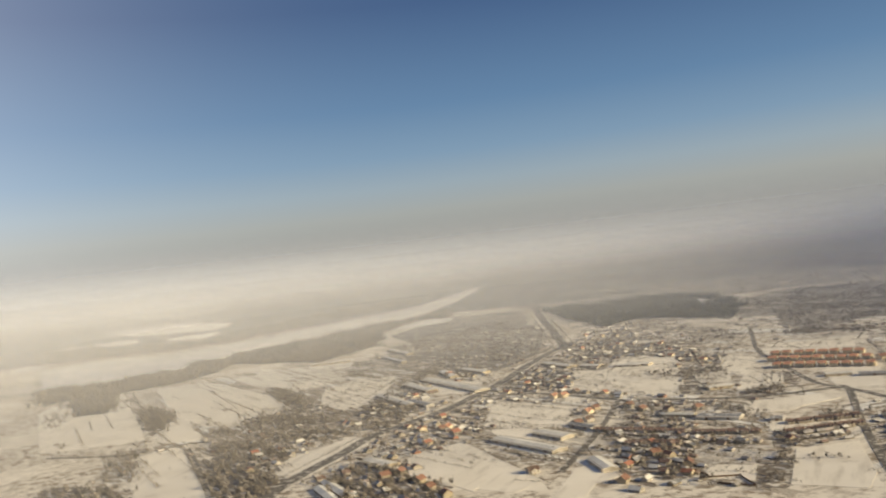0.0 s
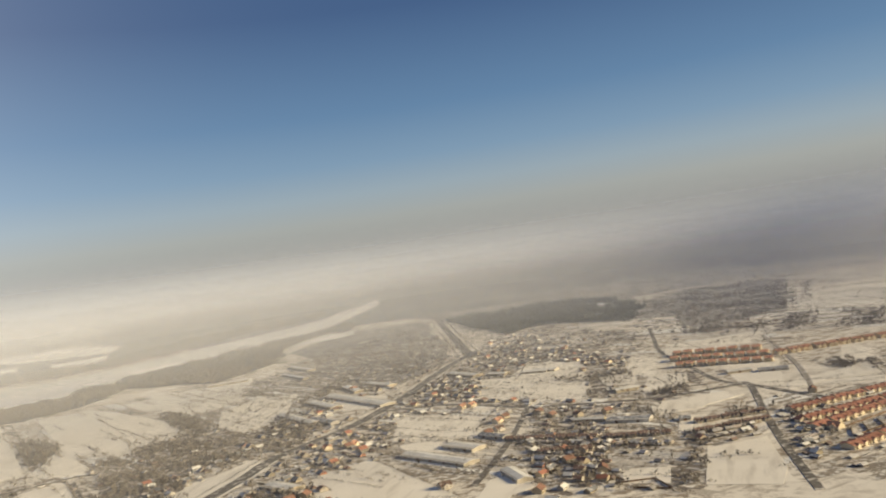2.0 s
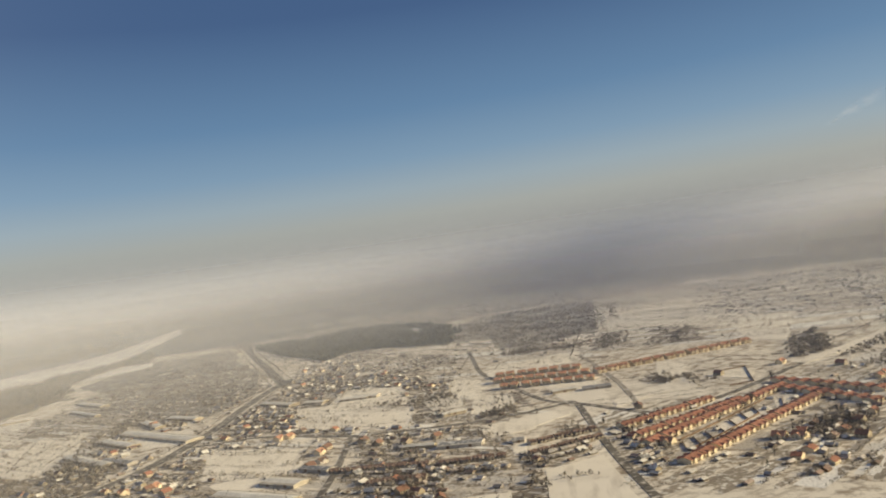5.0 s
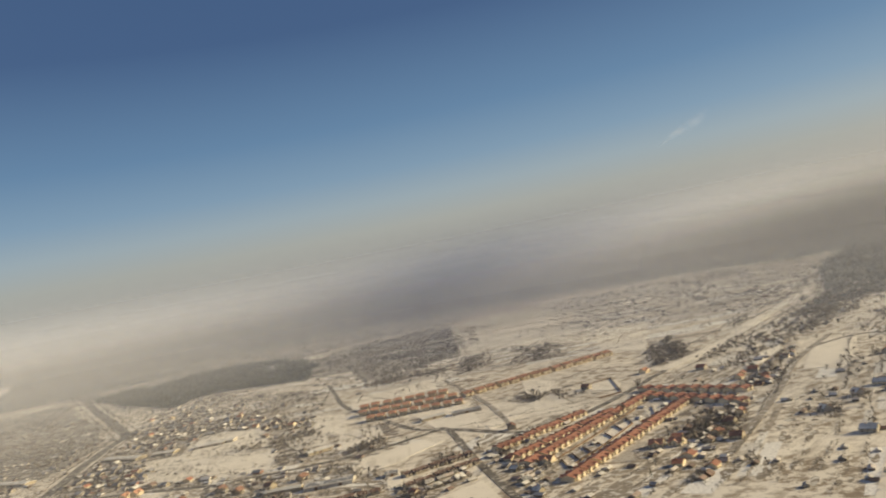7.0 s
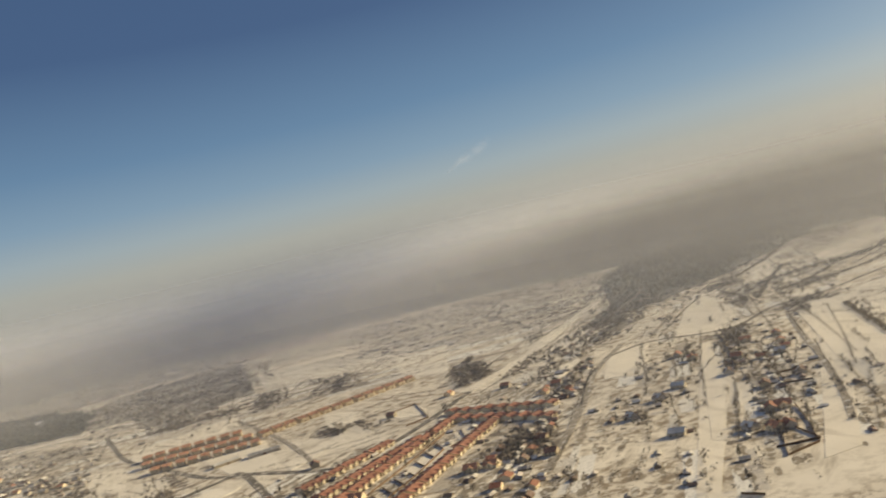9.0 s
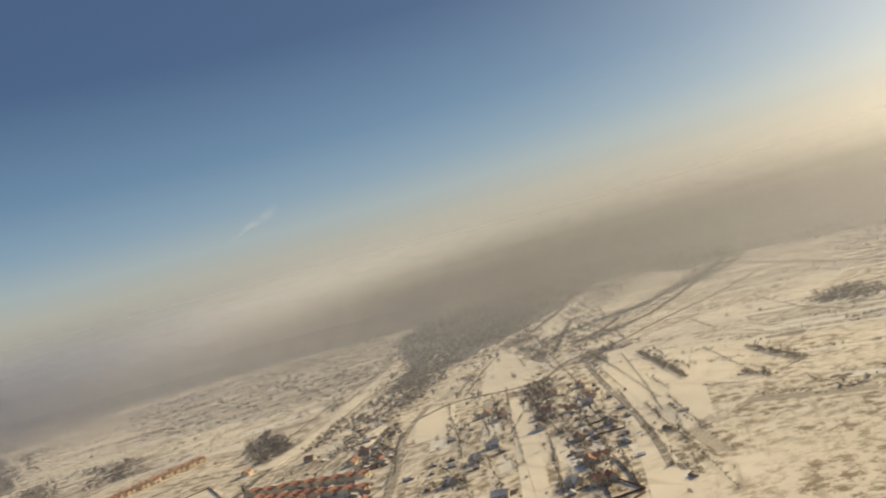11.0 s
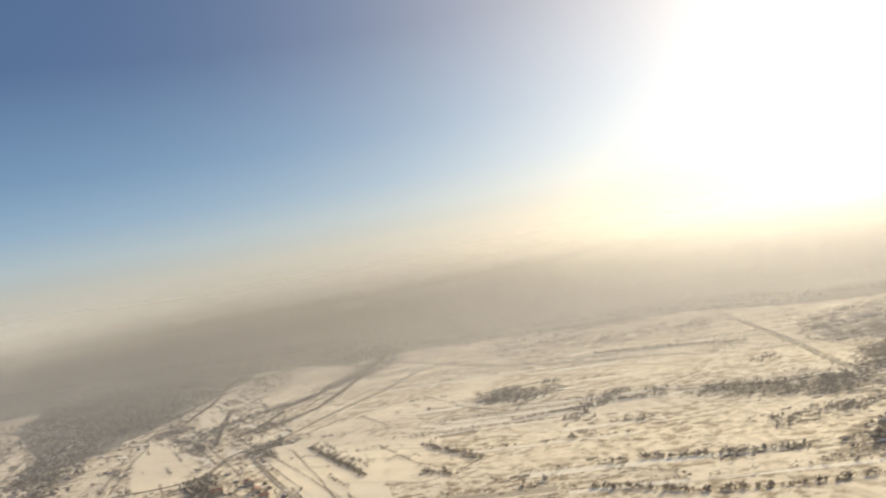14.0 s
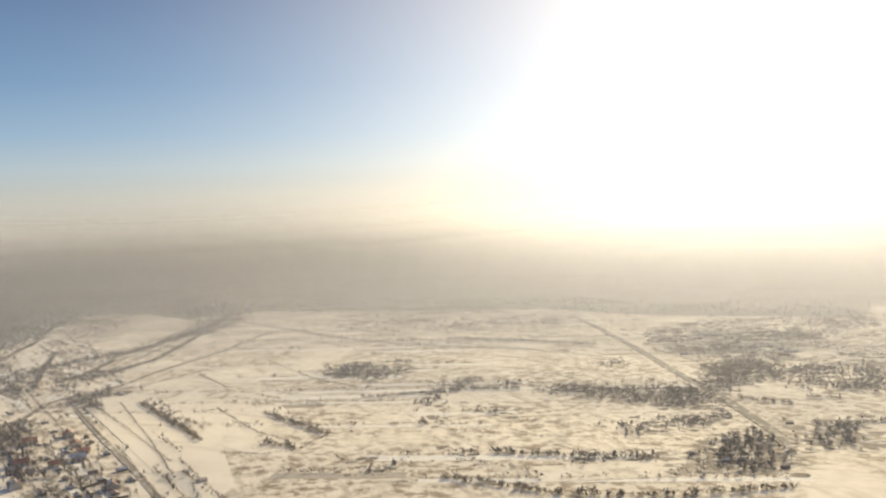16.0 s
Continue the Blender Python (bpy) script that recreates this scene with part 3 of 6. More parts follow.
SOUTH_HEDGES_SECOND = [[(1232, 632), (1046, 532), (915, 463)],
    [(1586, 1937), (1637, 1771), (1893, 1817)],
    [(1167, 1404), (1231, 1346), (1329, 1314)],
    [(1066, 1641), (1152, 1558), (1185, 1456)],
    [(1026, 988), (1261, 1071), (1529, 1128)],
    [(962, 879), (1168, 950), (1475, 1030)]]
SOUTH_HEDGES = [*SOUTH_HEDGES_FIRST, *SOUTH_HEDGES_SECOND]
PLOT_FENCES = [[(507, 753), (490, 723)],
    [(526, 760), (510, 728)],
    [(547, 767), (533, 737)],
    [(569, 776), (556, 747)],
    [(593, 784), (582, 760)],
    [(621, 798), (608, 772)],
    [(648, 808), (632, 781)],
    [(490, 723), (556, 747), (632, 781)],
    [(638, 777), (666, 780), (702, 820)],
    [(815, 473), (806, 496), (837, 510)],
    [(531, 420), (531, 404)],
    [(793, 1026), (829, 1020), (758, 925), (724, 931)],
    [(846, 519), (863, 501)],
    [(251, 749), (257, 726)]]
WOOD_HIGHWAY = [(298, 3914), (636, 4015), (942, 3730), (638, 2527), (426, 1749), (268, 1350), (74, 1867)]
WOOD_SOUTH_EDGE = [(1618, 1292), (2096, 1475), (2638, 1575), (3003, 1463), (3165, 1243), (2480, 997), (2158, 994), (1869, 969), (1479, 901), (1339, 920), (1291, 1006)]
CLEAN_FIELDS_FIRST = [[(-410, 1169), (-350, 1187), (-242, 877), (-317, 864), (-360, 980)],
    [(-803, 1769), (-814, 1972), (-692, 1668), (-608, 1673), (-437, 1299), (-539, 1284), (-598, 1292)],
    [(-614, 1966), (-486, 1969), (-297, 1638), (-226, 1432), (-308, 1318), (-401, 1395)],
    [(-449, 1994), (-264, 2086), (-157, 2129), (-152, 1705), (-244, 1645), (-332, 1778)],
    [(-171, 1430), (-129, 1688), (-42, 1708), (-77, 1373), (-129, 1347)],
    [(-189, 1005), (-99, 1125), (-74, 1060), (-139, 928), (-167, 940)],
    [(-30, 949), (44, 1004), (111, 777), (76, 752), (11, 812), (-23, 870)]]
CLEAN_FIELDS_SECOND = [[(83, 1048), (119, 1049), (162, 986), (155, 963), (91, 984)],
    [(110, 1257), (206, 1155), (190, 1025), (78, 1077)],
    [(381, 1568), (480, 1494), (359, 1125), (288, 1160), (330, 1365)],
    [(149, 815), (192, 835), (181, 761), (156, 750), (137, 711), (102, 707)],
    [(20, 1577), (113, 1471), (94, 1350), (5, 1411)],
    [(275, 1473), (337, 1433), (279, 1189), (227, 1273)],
    [(564, 1482), (547, 1365), (485, 1213), (495, 1314)],
    [(507, 1249), (540, 1190), (512, 1126), (449, 1095), (440, 1119)]]
CLEAN_FIELDS_THIRD = [[(626, 1276), (687, 1178), (581, 991), (545, 1029)],
    [(819, 1216), (810, 1122), (715, 1031), (737, 1101)],
    [(404, 1005), (483, 996), (449, 951), (388, 958)],
    [(952, 652), (947, 612), (510, 425), (511, 442)],
    [(1086, 559), (1097, 533), (625, 374), (599, 390)],
    [(1052, 845), (1075, 796), (941, 714), (918, 752)],
    [(1109, 769), (1430, 906), (1519, 879), (1092, 689)],
    [(1194, 555), (1315, 513), (826, 393), (783, 408)],
    [(1388, 887), (1384, 816), (1214, 723), (1145, 759), (1150, 779)]]
CLEAN_FIELDS_FOURTH = [[(1841, 956), (2060, 987), (1671, 835), (1631, 862)],
    [(1266, 640), (1289, 584), (1147, 529), (1137, 573)],
    [(1186, 489), (1205, 442), (1060, 392), (941, 409), (1001, 451)]]
CLEAN_FIELDS = [*CLEAN_FIELDS_FIRST, *CLEAN_FIELDS_SECOND, *CLEAN_FIELDS_THIRD, *CLEAN_FIELDS_FOURTH]
DARK_GARDENS_FIRST = [[(-816, 1998), (-767, 2108), (-621, 1693), (-683, 1663)],
    [(-558, 1658), (-492, 1619), (-399, 1346), (-432, 1341)],
    [(-304, 1391), (-229, 1528), (-115, 1395), (-100, 1145), (-181, 1129), (-276, 1255)],
    [(-307, 1191), (-240, 1177), (-176, 1074), (-175, 957), (-246, 1013)],
    [(-490, 1028), (-395, 994), (-340, 902), (-333, 856), (-439, 902)],
    [(-298, 1067), (-272, 1086), (-195, 846), (-205, 810), (-238, 885)],
    [(-238, 1010), (-173, 943), (-179, 861), (-197, 827)],
    [(-62, 910), (-5, 911), (11, 793), (1, 744), (-49, 757)]]
DARK_GARDENS_SECOND = [[(-122, 885), (-69, 939), (-56, 778), (-88, 769)],
    [(-320, 1770), (-263, 1694), (-201, 1448), (-241, 1470)],
    [(-77, 1373), (11, 1319), (-40, 1156), (-100, 1145)],
    [(271, 1123), (346, 1109), (254, 706), (183, 730)]]
DARK_GARDENS = [*DARK_GARDENS_FIRST, *DARK_GARDENS_SECOND]
TREE_BELTS_FIRST = [[(976, 1651), (1024, 1679), (980, 1558), (870, 1406), (863, 1458)],
    [(1086, 1593), (1133, 1527), (1079, 1420), (997, 1347), (997, 1447)],
    [(471, 1157), (500, 1113), (454, 1037), (436, 1069)],
    [(735, 1107), (753, 1053), (712, 980), (685, 1015)],
    [(1187, 2559), (1342, 2269), (870, 1526), (830, 1590), (836, 1856)],
    [(1516, 905), (1647, 890), (1678, 793), (1921, 708), (1951, 691), (1839, 655), (1551, 728), (1445, 790)],
    [(2009, 705), (2443, 632), (2266, 591), (1829, 642)],
    [(1291, -193), (1279, -252), (1153, -200), (1125, -129)]]
TREE_BELTS_SECOND = [[(887, -33), (892, -79), (795, -49), (768, -12), (802, 18)],
    [(2444, 1195), (2613, 1094), (2490, 895), (2179, 952)],
    [(1114, 701), (1154, 688), (1048, 643), (1023, 652)],
    [(882, -111), (923, -179), (818, -121), (831, -94)]]
TREE_BELTS = [*TREE_BELTS_FIRST, *TREE_BELTS_SECOND]
MORE_HEDGES_FIRST = [[(616, 1526), (654, 1446), (743, 1345)],
    [(725, 1317), (789, 1330), (923, 1350), (1078, 1379)],
    [(871, 1490), (1026, 1483), (1139, 1450)],
    [(1097, 1742), (1261, 1686), (1337, 1492)],
    [(698, 1110), (793, 1113), (890, 1125), (899, 1050)],
    [(659, 1136), (707, 1068), (748, 1046)],
    [(545, 1029), (590, 961), (660, 939), (708, 923)],
    [(612, 1542), (776, 1845), (836, 1856)],
    [(1228, 1971), (1326, 1876), (1377, 1723)],
    [(613, 1252), (672, 1156)],
    [(888, 1173), (951, 1179)],
    [(-588, 1268), (-437, 1192), (-371, 1204), (-307, 1191)]]
MORE_HEDGES_SECOND = [[(-343, 1173), (-240, 865), (-217, 813)],
    [(-472, 1206), (-426, 1093), (-390, 968)],
    [(-424, 1091), (-394, 1079), (-419, 1173)],
    [(-664, 1953), (-476, 1462)],
    [(-498, 1623), (-413, 1402)],
    [(-327, 868), (-293, 885), (-262, 895)],
    [(-450, 1811), (-343, 1528)],
    [(-223, 1401), (-152, 1418), (-129, 1688)],
    [(-42, 1708), (20, 1577), (84, 1608)],
    [(-25, 1037), (45, 1014), (111, 777)],
    [(94, 1268), (217, 1173)],
    [(76, 1059), (186, 1009)],
    [(83, 971), (159, 859)],
    [(276, 1142), (346, 1109)],
    [(247, 1018), (312, 993)],
    [(225, 900), (278, 884)]]
MORE_HEDGES_THIRD = [[(363, 1415), (437, 1366)],
    [(22, 1659), (161, 1550)],
    [(248, 1383), (309, 1313)],
    [(80, 797), (116, 771)],
    [(916, 51), (919, -42)],
    [(791, 51), (795, 3)],
    [(832, 120), (825, 104)],
    [(1293, 96), (1252, 14)],
    [(1010, 144), (949, 57)],
    [(1393, 28), (1351, -84)],
    [(964, 7), (961, -71)],
    [(1929, 858), (1729, 777)]]
MORE_HEDGES = [*MORE_HEDGES_FIRST, *MORE_HEDGES_SECOND, *MORE_HEDGES_THIRD]
FOREST_EAST = [(2119, 1537), (2477, 1672), (2973, 1987), (3299, 2006), (3052, 1522), (2640, 1291), (1949, 1046), (1828, 1076), (1602, 1029), (1455, 1013), (1396, 1040), (1306, 1046), (1575, 1163)]
TOWN_GREY = [(529, 3599), (558, 3246), (886, 3130), (1073, 2636), (1220, 2640), (1534, 2546), (1713, 2793), (1475, 3165), (1292, 3324), (873, 3592)]
FOREST_FAR = [(3126, 1434), (2813, 975), (2771, 709), (3502, 579), (3467, 136), (2774, -257), (3323, -373), (4036, 261), (4160, 1050), (4067, 1786)]
# rows of trees and patches of wood among the eastern fields
FOREST_RIM = [(2600, 1160), (2620, 993), (2740, 828), (3084, 800), (3265, 677), (2858, 440), (2583, 233), (2326, -78), (2315, -241), (2504, -401), (2403, -569), (2099, -603), (1746, -700), (2160, -960), (2900, -700), (3300, -22), (3620, 629), (3700, 1100), (3500, 1500)]
EAST_WOODS = [[(2051, 956), (2521, 1054), (2570, 960), (2300, 890), (2040, 880)], [(2281, 375), (2220, 111), (1797, 136), (1934, 326)], [(2068, 98), (2009, -150), (1793, -99), (1841, 121)], [(2608, 533), (2447, 215), (2239, -60), (2123, -41), (2418, 514)], [(1519, -207), (1528, -319), (1485, -570), (1245, -415), (1200, -230), (1284, -165)]]
EAST_COPSES = [[(1438, 358), (1450, 229), (1320, 243), (1329, 344)], [(1115, -62), (1111, -136), (1018, -102), (1018, -28)], [(1303, 677), (1331, 634), (1211, 596), (1207, 632)], [(1889, 686), (1993, 627), (2364, 595), (2612, 653), (2303, 712)], [(1245, -415), (1045, -289), (1071, -205), (1200, -230)]]
EAST_ROWS = [[(1169, 296), (1178, 228), (1186, 164), (1167, 104)], [(1153, 58), (1116, -83)], [(815, 231), (778, 182), (751, 145), (740, 106), (732, 63), (729, 14), (734, -27)], [(883, 180), (853, 121), (835, 48)],
    [(1045, -120), (1002, -157)], [(1025, -187), (1015, -220)], [(897, -146), (907, -201)], [(1421, 701), (1601, 648), (1783, 641), (2022, 645)], [(1213, 566), (1100, 507), (994, 453)],
    [(1110, 403), (1048, 367), (986, 328)], [(966, 386), (935, 352)], [(1706, 937), (1960, 976), (2401, 1086)], [(1368, 752), (1599, 821), (1791, 871)], [(1409, 736), (1478, 719), (1627, 720)], [(2389, 1054), (2728, 828)], [(1708, 144), (1638, 39), (1531, -86)]]
EAST_HEDGES = [[(1690, -1), (1614, -118)], [(1215, 451), (1172, 391), (1131, 341)], [(1345, 169), (1349, 104), (1273, 30)], [(1070, 184), (1043, 144)], [(977, 57), (959, 39), (910, 33)]]
TRACK_EAST = [(2245, 592), (1989, 448), (1783, 323), (1614, 159), (1512, 14)]
BANK_SCRUB = [(-75, 2648), (123, 3018), (385, 2954), (380, 2677), (150, 2618), (-14, 2358)]
PLAIN_NORTH = [(180, 3500), (440, 2930), (690, 2880), (830, 2940), (1040, 2660), (1253, 2679), (1657, 2520), (1900, 2440), (2250, 2150), (2560, 1880), (2950, 2050), (2700, 2600), (1900, 3000), (1302, 3500), (332, 3900)]
WOODLAND = [FOREST_EAST, FOREST_FAR, FOREST_RIM, [(2585, 1581), (3020, 1576), (3188, 1390), (3157, 1060), (2625, 675), (2359, 739), (2616, 927), (2584, 1085), (2321, 1162), (1868, 1036), (1481, 998)],
    [(2558, 665), (2608, 265), (2215, -143), (1939, -326), (1724, -662), (1857, -743), (2538, -209), (3169, 752)],
    [(1998, 1345), (2508, 1469), (2761, 1368), (3154, 1296), (2800, 1095), (2317, 1052), (1880, 1007), (1633, 1001)]]
POND_WOOD = [(2880, 1795), (2922, 1758), (3028, 1753), (3080, 1769), (3020, 1797), (2955, 1828)]
POND_GLADE = [(2834, 1518), (2907, 1493), (2964, 1489), (2979, 1527), (2908, 1546)]
POND_PINES = [(880, 2661), (931, 2614), (940, 2489), (909, 2395), (891, 2489), (848, 2560)]
RIVER_ARM = [(-85, 2791), (-5, 2947), (57, 3030), (147, 3000), (135, 2877), (51, 2831)]
ROAD_GARDENS = [(-569, 1244), (-474, 1203), (-423, 1189), (-352, 1220), (-318, 1213)]
ROAD_STRIP = [(-341, 1184), (-277, 995), (-229, 856), (-212, 806)]
ZONE_CENTRE = [(157, 1970), (425, 1740), (437, 1366), (359, 1125), (271, 1123), (94, 1268), (36, 1490)]
ZONE_FRONT = [(271, 1123), (408, 1071), (291, 675), (203, 714)]
ZONE_LEFT = [(-42, 1351), (94, 1268), (84, 986), (3, 993), (-63, 936), (-92, 1005)]

FAR_FIELDS = [[(-1321, 3624), (-1026, 3731), (-747, 3598), (-775, 3451), (-1110, 3458)],
    [(-955, 3298), (-757, 3365), (-756, 3165), (-892, 3140)],
    [(-1342, 3270), (-1289, 3320), (-1247, 3172), (-1306, 3153)],
    [(-1240, 3332), (-1080, 3361), (-1057, 3252), (-1207, 3238)]]
CLEAN_FIELDS_NEW_ONE = [[(-408, 1168), (-360, 1203), (-311, 1068), (-256, 911), (-247, 884), (-305, 862), (-376, 1063)],
    [(-672, 1634), (-601, 1635), (-455, 1317), (-469, 1280), (-602, 1361), (-695, 1573)],
    [(-715, 1966), (-691, 1979), (-452, 1338), (-470, 1315)],
    [(-603, 1962), (-518, 2005), (-285, 1493), (-349, 1468), (-464, 1589), (-535, 1809)],
    [(-396, 2142), (-239, 1998), (-170, 1800), (-226, 1666), (-314, 1802), (-383, 1989)]]
CLEAN_FIELDS_NEW_TWO = [[(-187, 1628), (-109, 1743), (-87, 1513), (-116, 1358), (-177, 1436)],
    [(-441, 1486), (-324, 1235), (-392, 1245), (-432, 1297)],
    [(-177, 1045), (-76, 1112), (-69, 1087), (-149, 965), (-175, 984)],
    [(-26, 982), (-8, 991), (54, 820), (39, 773), (2, 839)],
    [(98, 1237), (194, 1119), (171, 1012), (114, 1020), (91, 1086)],
    [(381, 1568), (446, 1523), (352, 1205), (283, 1243)]]
CLEAN_FIELDS_NEW = [*CLEAN_FIELDS_NEW_ONE, *CLEAN_FIELDS_NEW_TWO]
CLEAN_FIELDS_MID = [[(555, 1416), (578, 1381), (496, 1200), (486, 1251)],
    [(432, 1285), (493, 1280), (459, 1179), (418, 1199)],
    [(333, 1209), (376, 1206), (365, 1126), (314, 1146)],
    [(416, 1030), (526, 1022), (521, 984), (417, 951)],
    [(367, 781), (432, 779), (389, 673), (361, 634), (310, 671)],
    [(270, 764), (310, 742), (288, 694), (252, 719)],
    [(1508, 2438), (1716, 2395), (1129, 1602), (1051, 1700)],
    [(406, 929), (425, 929), (387, 855), (371, 855)],
    [(103, 1202), (193, 1068), (179, 1006), (92, 1108)],
    [(389, 1568), (438, 1546), (363, 1303), (307, 1375), (322, 1433)]]
CLEAN_FIELDS_EAST = [[(687, 817), (733, 823), (695, 786), (660, 784)],
    [(554, 746), (640, 770), (638, 749), (549, 718)],
    [(789, 1028), (827, 1019), (804, 973), (769, 954), (761, 987)],
    [(593, 1004), (742, 1046), (705, 967), (638, 980), (570, 960)],
    [(1764, 2743), (1803, 2314), (1310, 1731), (1159, 1834)],
    [(1041, 837), (1069, 815), (889, 705), (896, 753)],
    [(909, 850), (1049, 899), (1013, 865), (891, 823)],
    [(1255, 1528), (1336, 1432), (1027, 1140), (1025, 1243)]]
CLEAN_FIELDS_HAMLET = [[(1493, 919), (1470, 864), (1166, 712), (1112, 773), (1257, 827)],
    [(1071, 836), (1076, 792), (908, 706), (882, 745), (979, 794)],
    [(1881, 982), (1900, 940), (1592, 818), (1593, 855)],
    [(1173, 614), (1233, 570), (1234, 527), (886, 433), (876, 466)],
    [(1037, 695), (1048, 684), (641, 478), (642, 492)],
    [(817, 551), (824, 536), (769, 505), (735, 509)]]
ROAD_CUTTING = [(331, 1807), (378, 2276), (424, 2779), (456, 3152)]
TREE_CLUMPS_FIELD_ONE = [[(1252, 574), (1240, 549), (1154, 513), (1078, 475), (1019, 458), (1027, 477), (1111, 516)],
    [(1117, 403), (1116, 387), (1053, 360), (1059, 372)],
    [(1354, 350), (1407, 335), (1345, 285), (1331, 245), (1297, 254), (1306, 316)],
    [(1116, 237), (1159, 218), (1232, 191), (1271, 156), (1258, 135), (1220, 148), (1177, 182), (1117, 208), (1085, 223)],
    [(1212, 127), (1233, 94), (1193, 96), (1177, 125)]]
TREE_CLUMPS_FIELD_TWO = [[(1073, 167), (1070, 136), (1040, 147), (1038, 166)],
    [(839, 290), (870, 288), (867, 280), (835, 280)],
    [(864, 273), (866, 259), (853, 258), (853, 271)],
    [(1024, 240), (1034, 212), (1013, 211), (1008, 235)],
    [(977, 398), (972, 365), (945, 354), (948, 371)],
    [(895, 209), (906, 200), (886, 197), (884, 207)]]
TREE_CLUMPS_FIELD = [*TREE_CLUMPS_FIELD_ONE, *TREE_CLUMPS_FIELD_TWO]
TREE_CLUMPS_EAST = [[(956, 57), (967, 8), (931, 18), (907, 45)],
    [(973, 3), (968, -47), (929, -31), (933, 11)],
    [(842, 117), (840, 93), (828, 96), (833, 118)],
    [(827, 70), (843, 48), (829, 48), (819, 71)],
    [(1315, -42), (1382, -95), (1306, -71), (1282, -40)],
    [(968, -18), (980, -82), (953, -75), (935, -17)]]
TREE_CLUMPS_HAMLET_ONE = [[(1077, 695), (1079, 650), (884, 561), (861, 579)],
    [(829, 532), (783, 484), (637, 419), (639, 443)],
    [(1009, 714), (1033, 699), (913, 637), (907, 657)],
    [(843, 628), (852, 614), (807, 585), (801, 603)],
    [(917, 709), (1071, 778), (958, 712), (843, 657)],
    [(1587, 944), (1738, 967), (1495, 805), (1266, 703), (1341, 790)]]
TREE_CLUMPS_HAMLET_TWO = [[(1399, 728), (1405, 716), (1257, 655), (1241, 660)],
    [(1438, 762), (1506, 719), (1564, 681), (1491, 658), (1414, 696)],
    [(667, 484), (679, 468), (656, 459), (643, 472)],
    [(726, 620), (733, 609), (699, 586), (694, 600)],
    [(769, 619), (785, 602), (764, 591), (755, 605)],
    [(792, 446), (805, 442), (770, 428), (757, 430)],
    [(1741, 755), (1776, 758), (1578, 697)]]
TREE_CLUMPS_HAMLET = [*TREE_CLUMPS_HAMLET_ONE, *TREE_CLUMPS_HAMLET_TWO]
TREE_CLUMPS_WEST_ONE = [[(-564, 1642), (-524, 1634), (-413, 1367), (-433, 1329), (-496, 1474)],
    [(-318, 1386), (-276, 1441), (-198, 1435), (-107, 1235), (-117, 1142), (-164, 1144), (-229, 1165), (-293, 1286)],
    [(-455, 1170), (-434, 1277), (-411, 1214), (-438, 1167)],
    [(-781, 1744), (-746, 1739), (-666, 1542), (-700, 1553)],
    [(-318, 1753), (-260, 1671), (-190, 1442), (-232, 1465), (-279, 1580)],
    [(-450, 1175), (-413, 1170), (-359, 1013), (-377, 1028)],
    [(-312, 1171), (-274, 1173), (-224, 1033), (-240, 1009)]]
TREE_CLUMPS_WEST_TWO = [[(-240, 1009), (-211, 998), (-172, 885), (-193, 840)],
    [(-396, 987), (-357, 967), (-328, 878), (-373, 868), (-401, 934)],
    [(-602, 1361), (-580, 1351), (-546, 1265), (-558, 1258)],
    [(-211, 1109), (-195, 1085), (-163, 973), (-174, 966)],
    [(-97, 1078), (-41, 1309), (5, 1339), (-39, 1167)],
    [(-34, 1589), (25, 1766), (71, 1855), (46, 1705), (-2, 1570)],
    [(-101, 1340), (-44, 1522), (8, 1492), (-41, 1309)]]
TREE_CLUMPS_WEST = [*TREE_CLUMPS_WEST_ONE, *TREE_CLUMPS_WEST_TWO]
TREE_CLUMPS_MID = [[(383, 1067), (409, 1014), (395, 920), (366, 859), (376, 902), (387, 1001)],
    [(358, 744), (392, 745), (384, 726), (353, 723)],
    [(944, 1577), (1021, 1654), (1037, 1609), (929, 1457), (887, 1466)],
    [(1420, 2256), (1445, 2262), (1199, 1886), (1187, 1891)],
    [(751, 1636), (845, 1690), (938, 1635), (865, 1513), (750, 1509)],
    [(466, 928), (523, 909), (503, 866), (450, 874)],
    [(358, 1384), (415, 1347), (501, 1310), (469, 1235), (399, 1271)],
    [(476, 767), (501, 759), (478, 719), (446, 708)],
    [(508, 861), (537, 871), (507, 822), (485, 816)]]
TREE_CLUMPS_RAIL = [[(1183, 992), (1686, 1185), (1279, 938), (1120, 893), (1005, 859)],
    [(1238, 1134), (1360, 1202), (1252, 1107), (1146, 1051)],
    [(1001, 1009), (1115, 1009), (1064, 960), (938, 935)],
    [(916, 897), (1010, 910), (958, 862), (865, 843)],
    [(604, 704), (680, 731), (673, 669), (613, 627), (576, 652)],
    [(990, 1421), (1121, 1507), (977, 1329), (937, 1329)],
    [(748, 1016), (762, 996), (734, 977)],
    [(947, 1420), (1019, 1466), (965, 1389), (921, 1368)],
    [(733, 632), (743, 619), (701, 593), (695, 604)]]
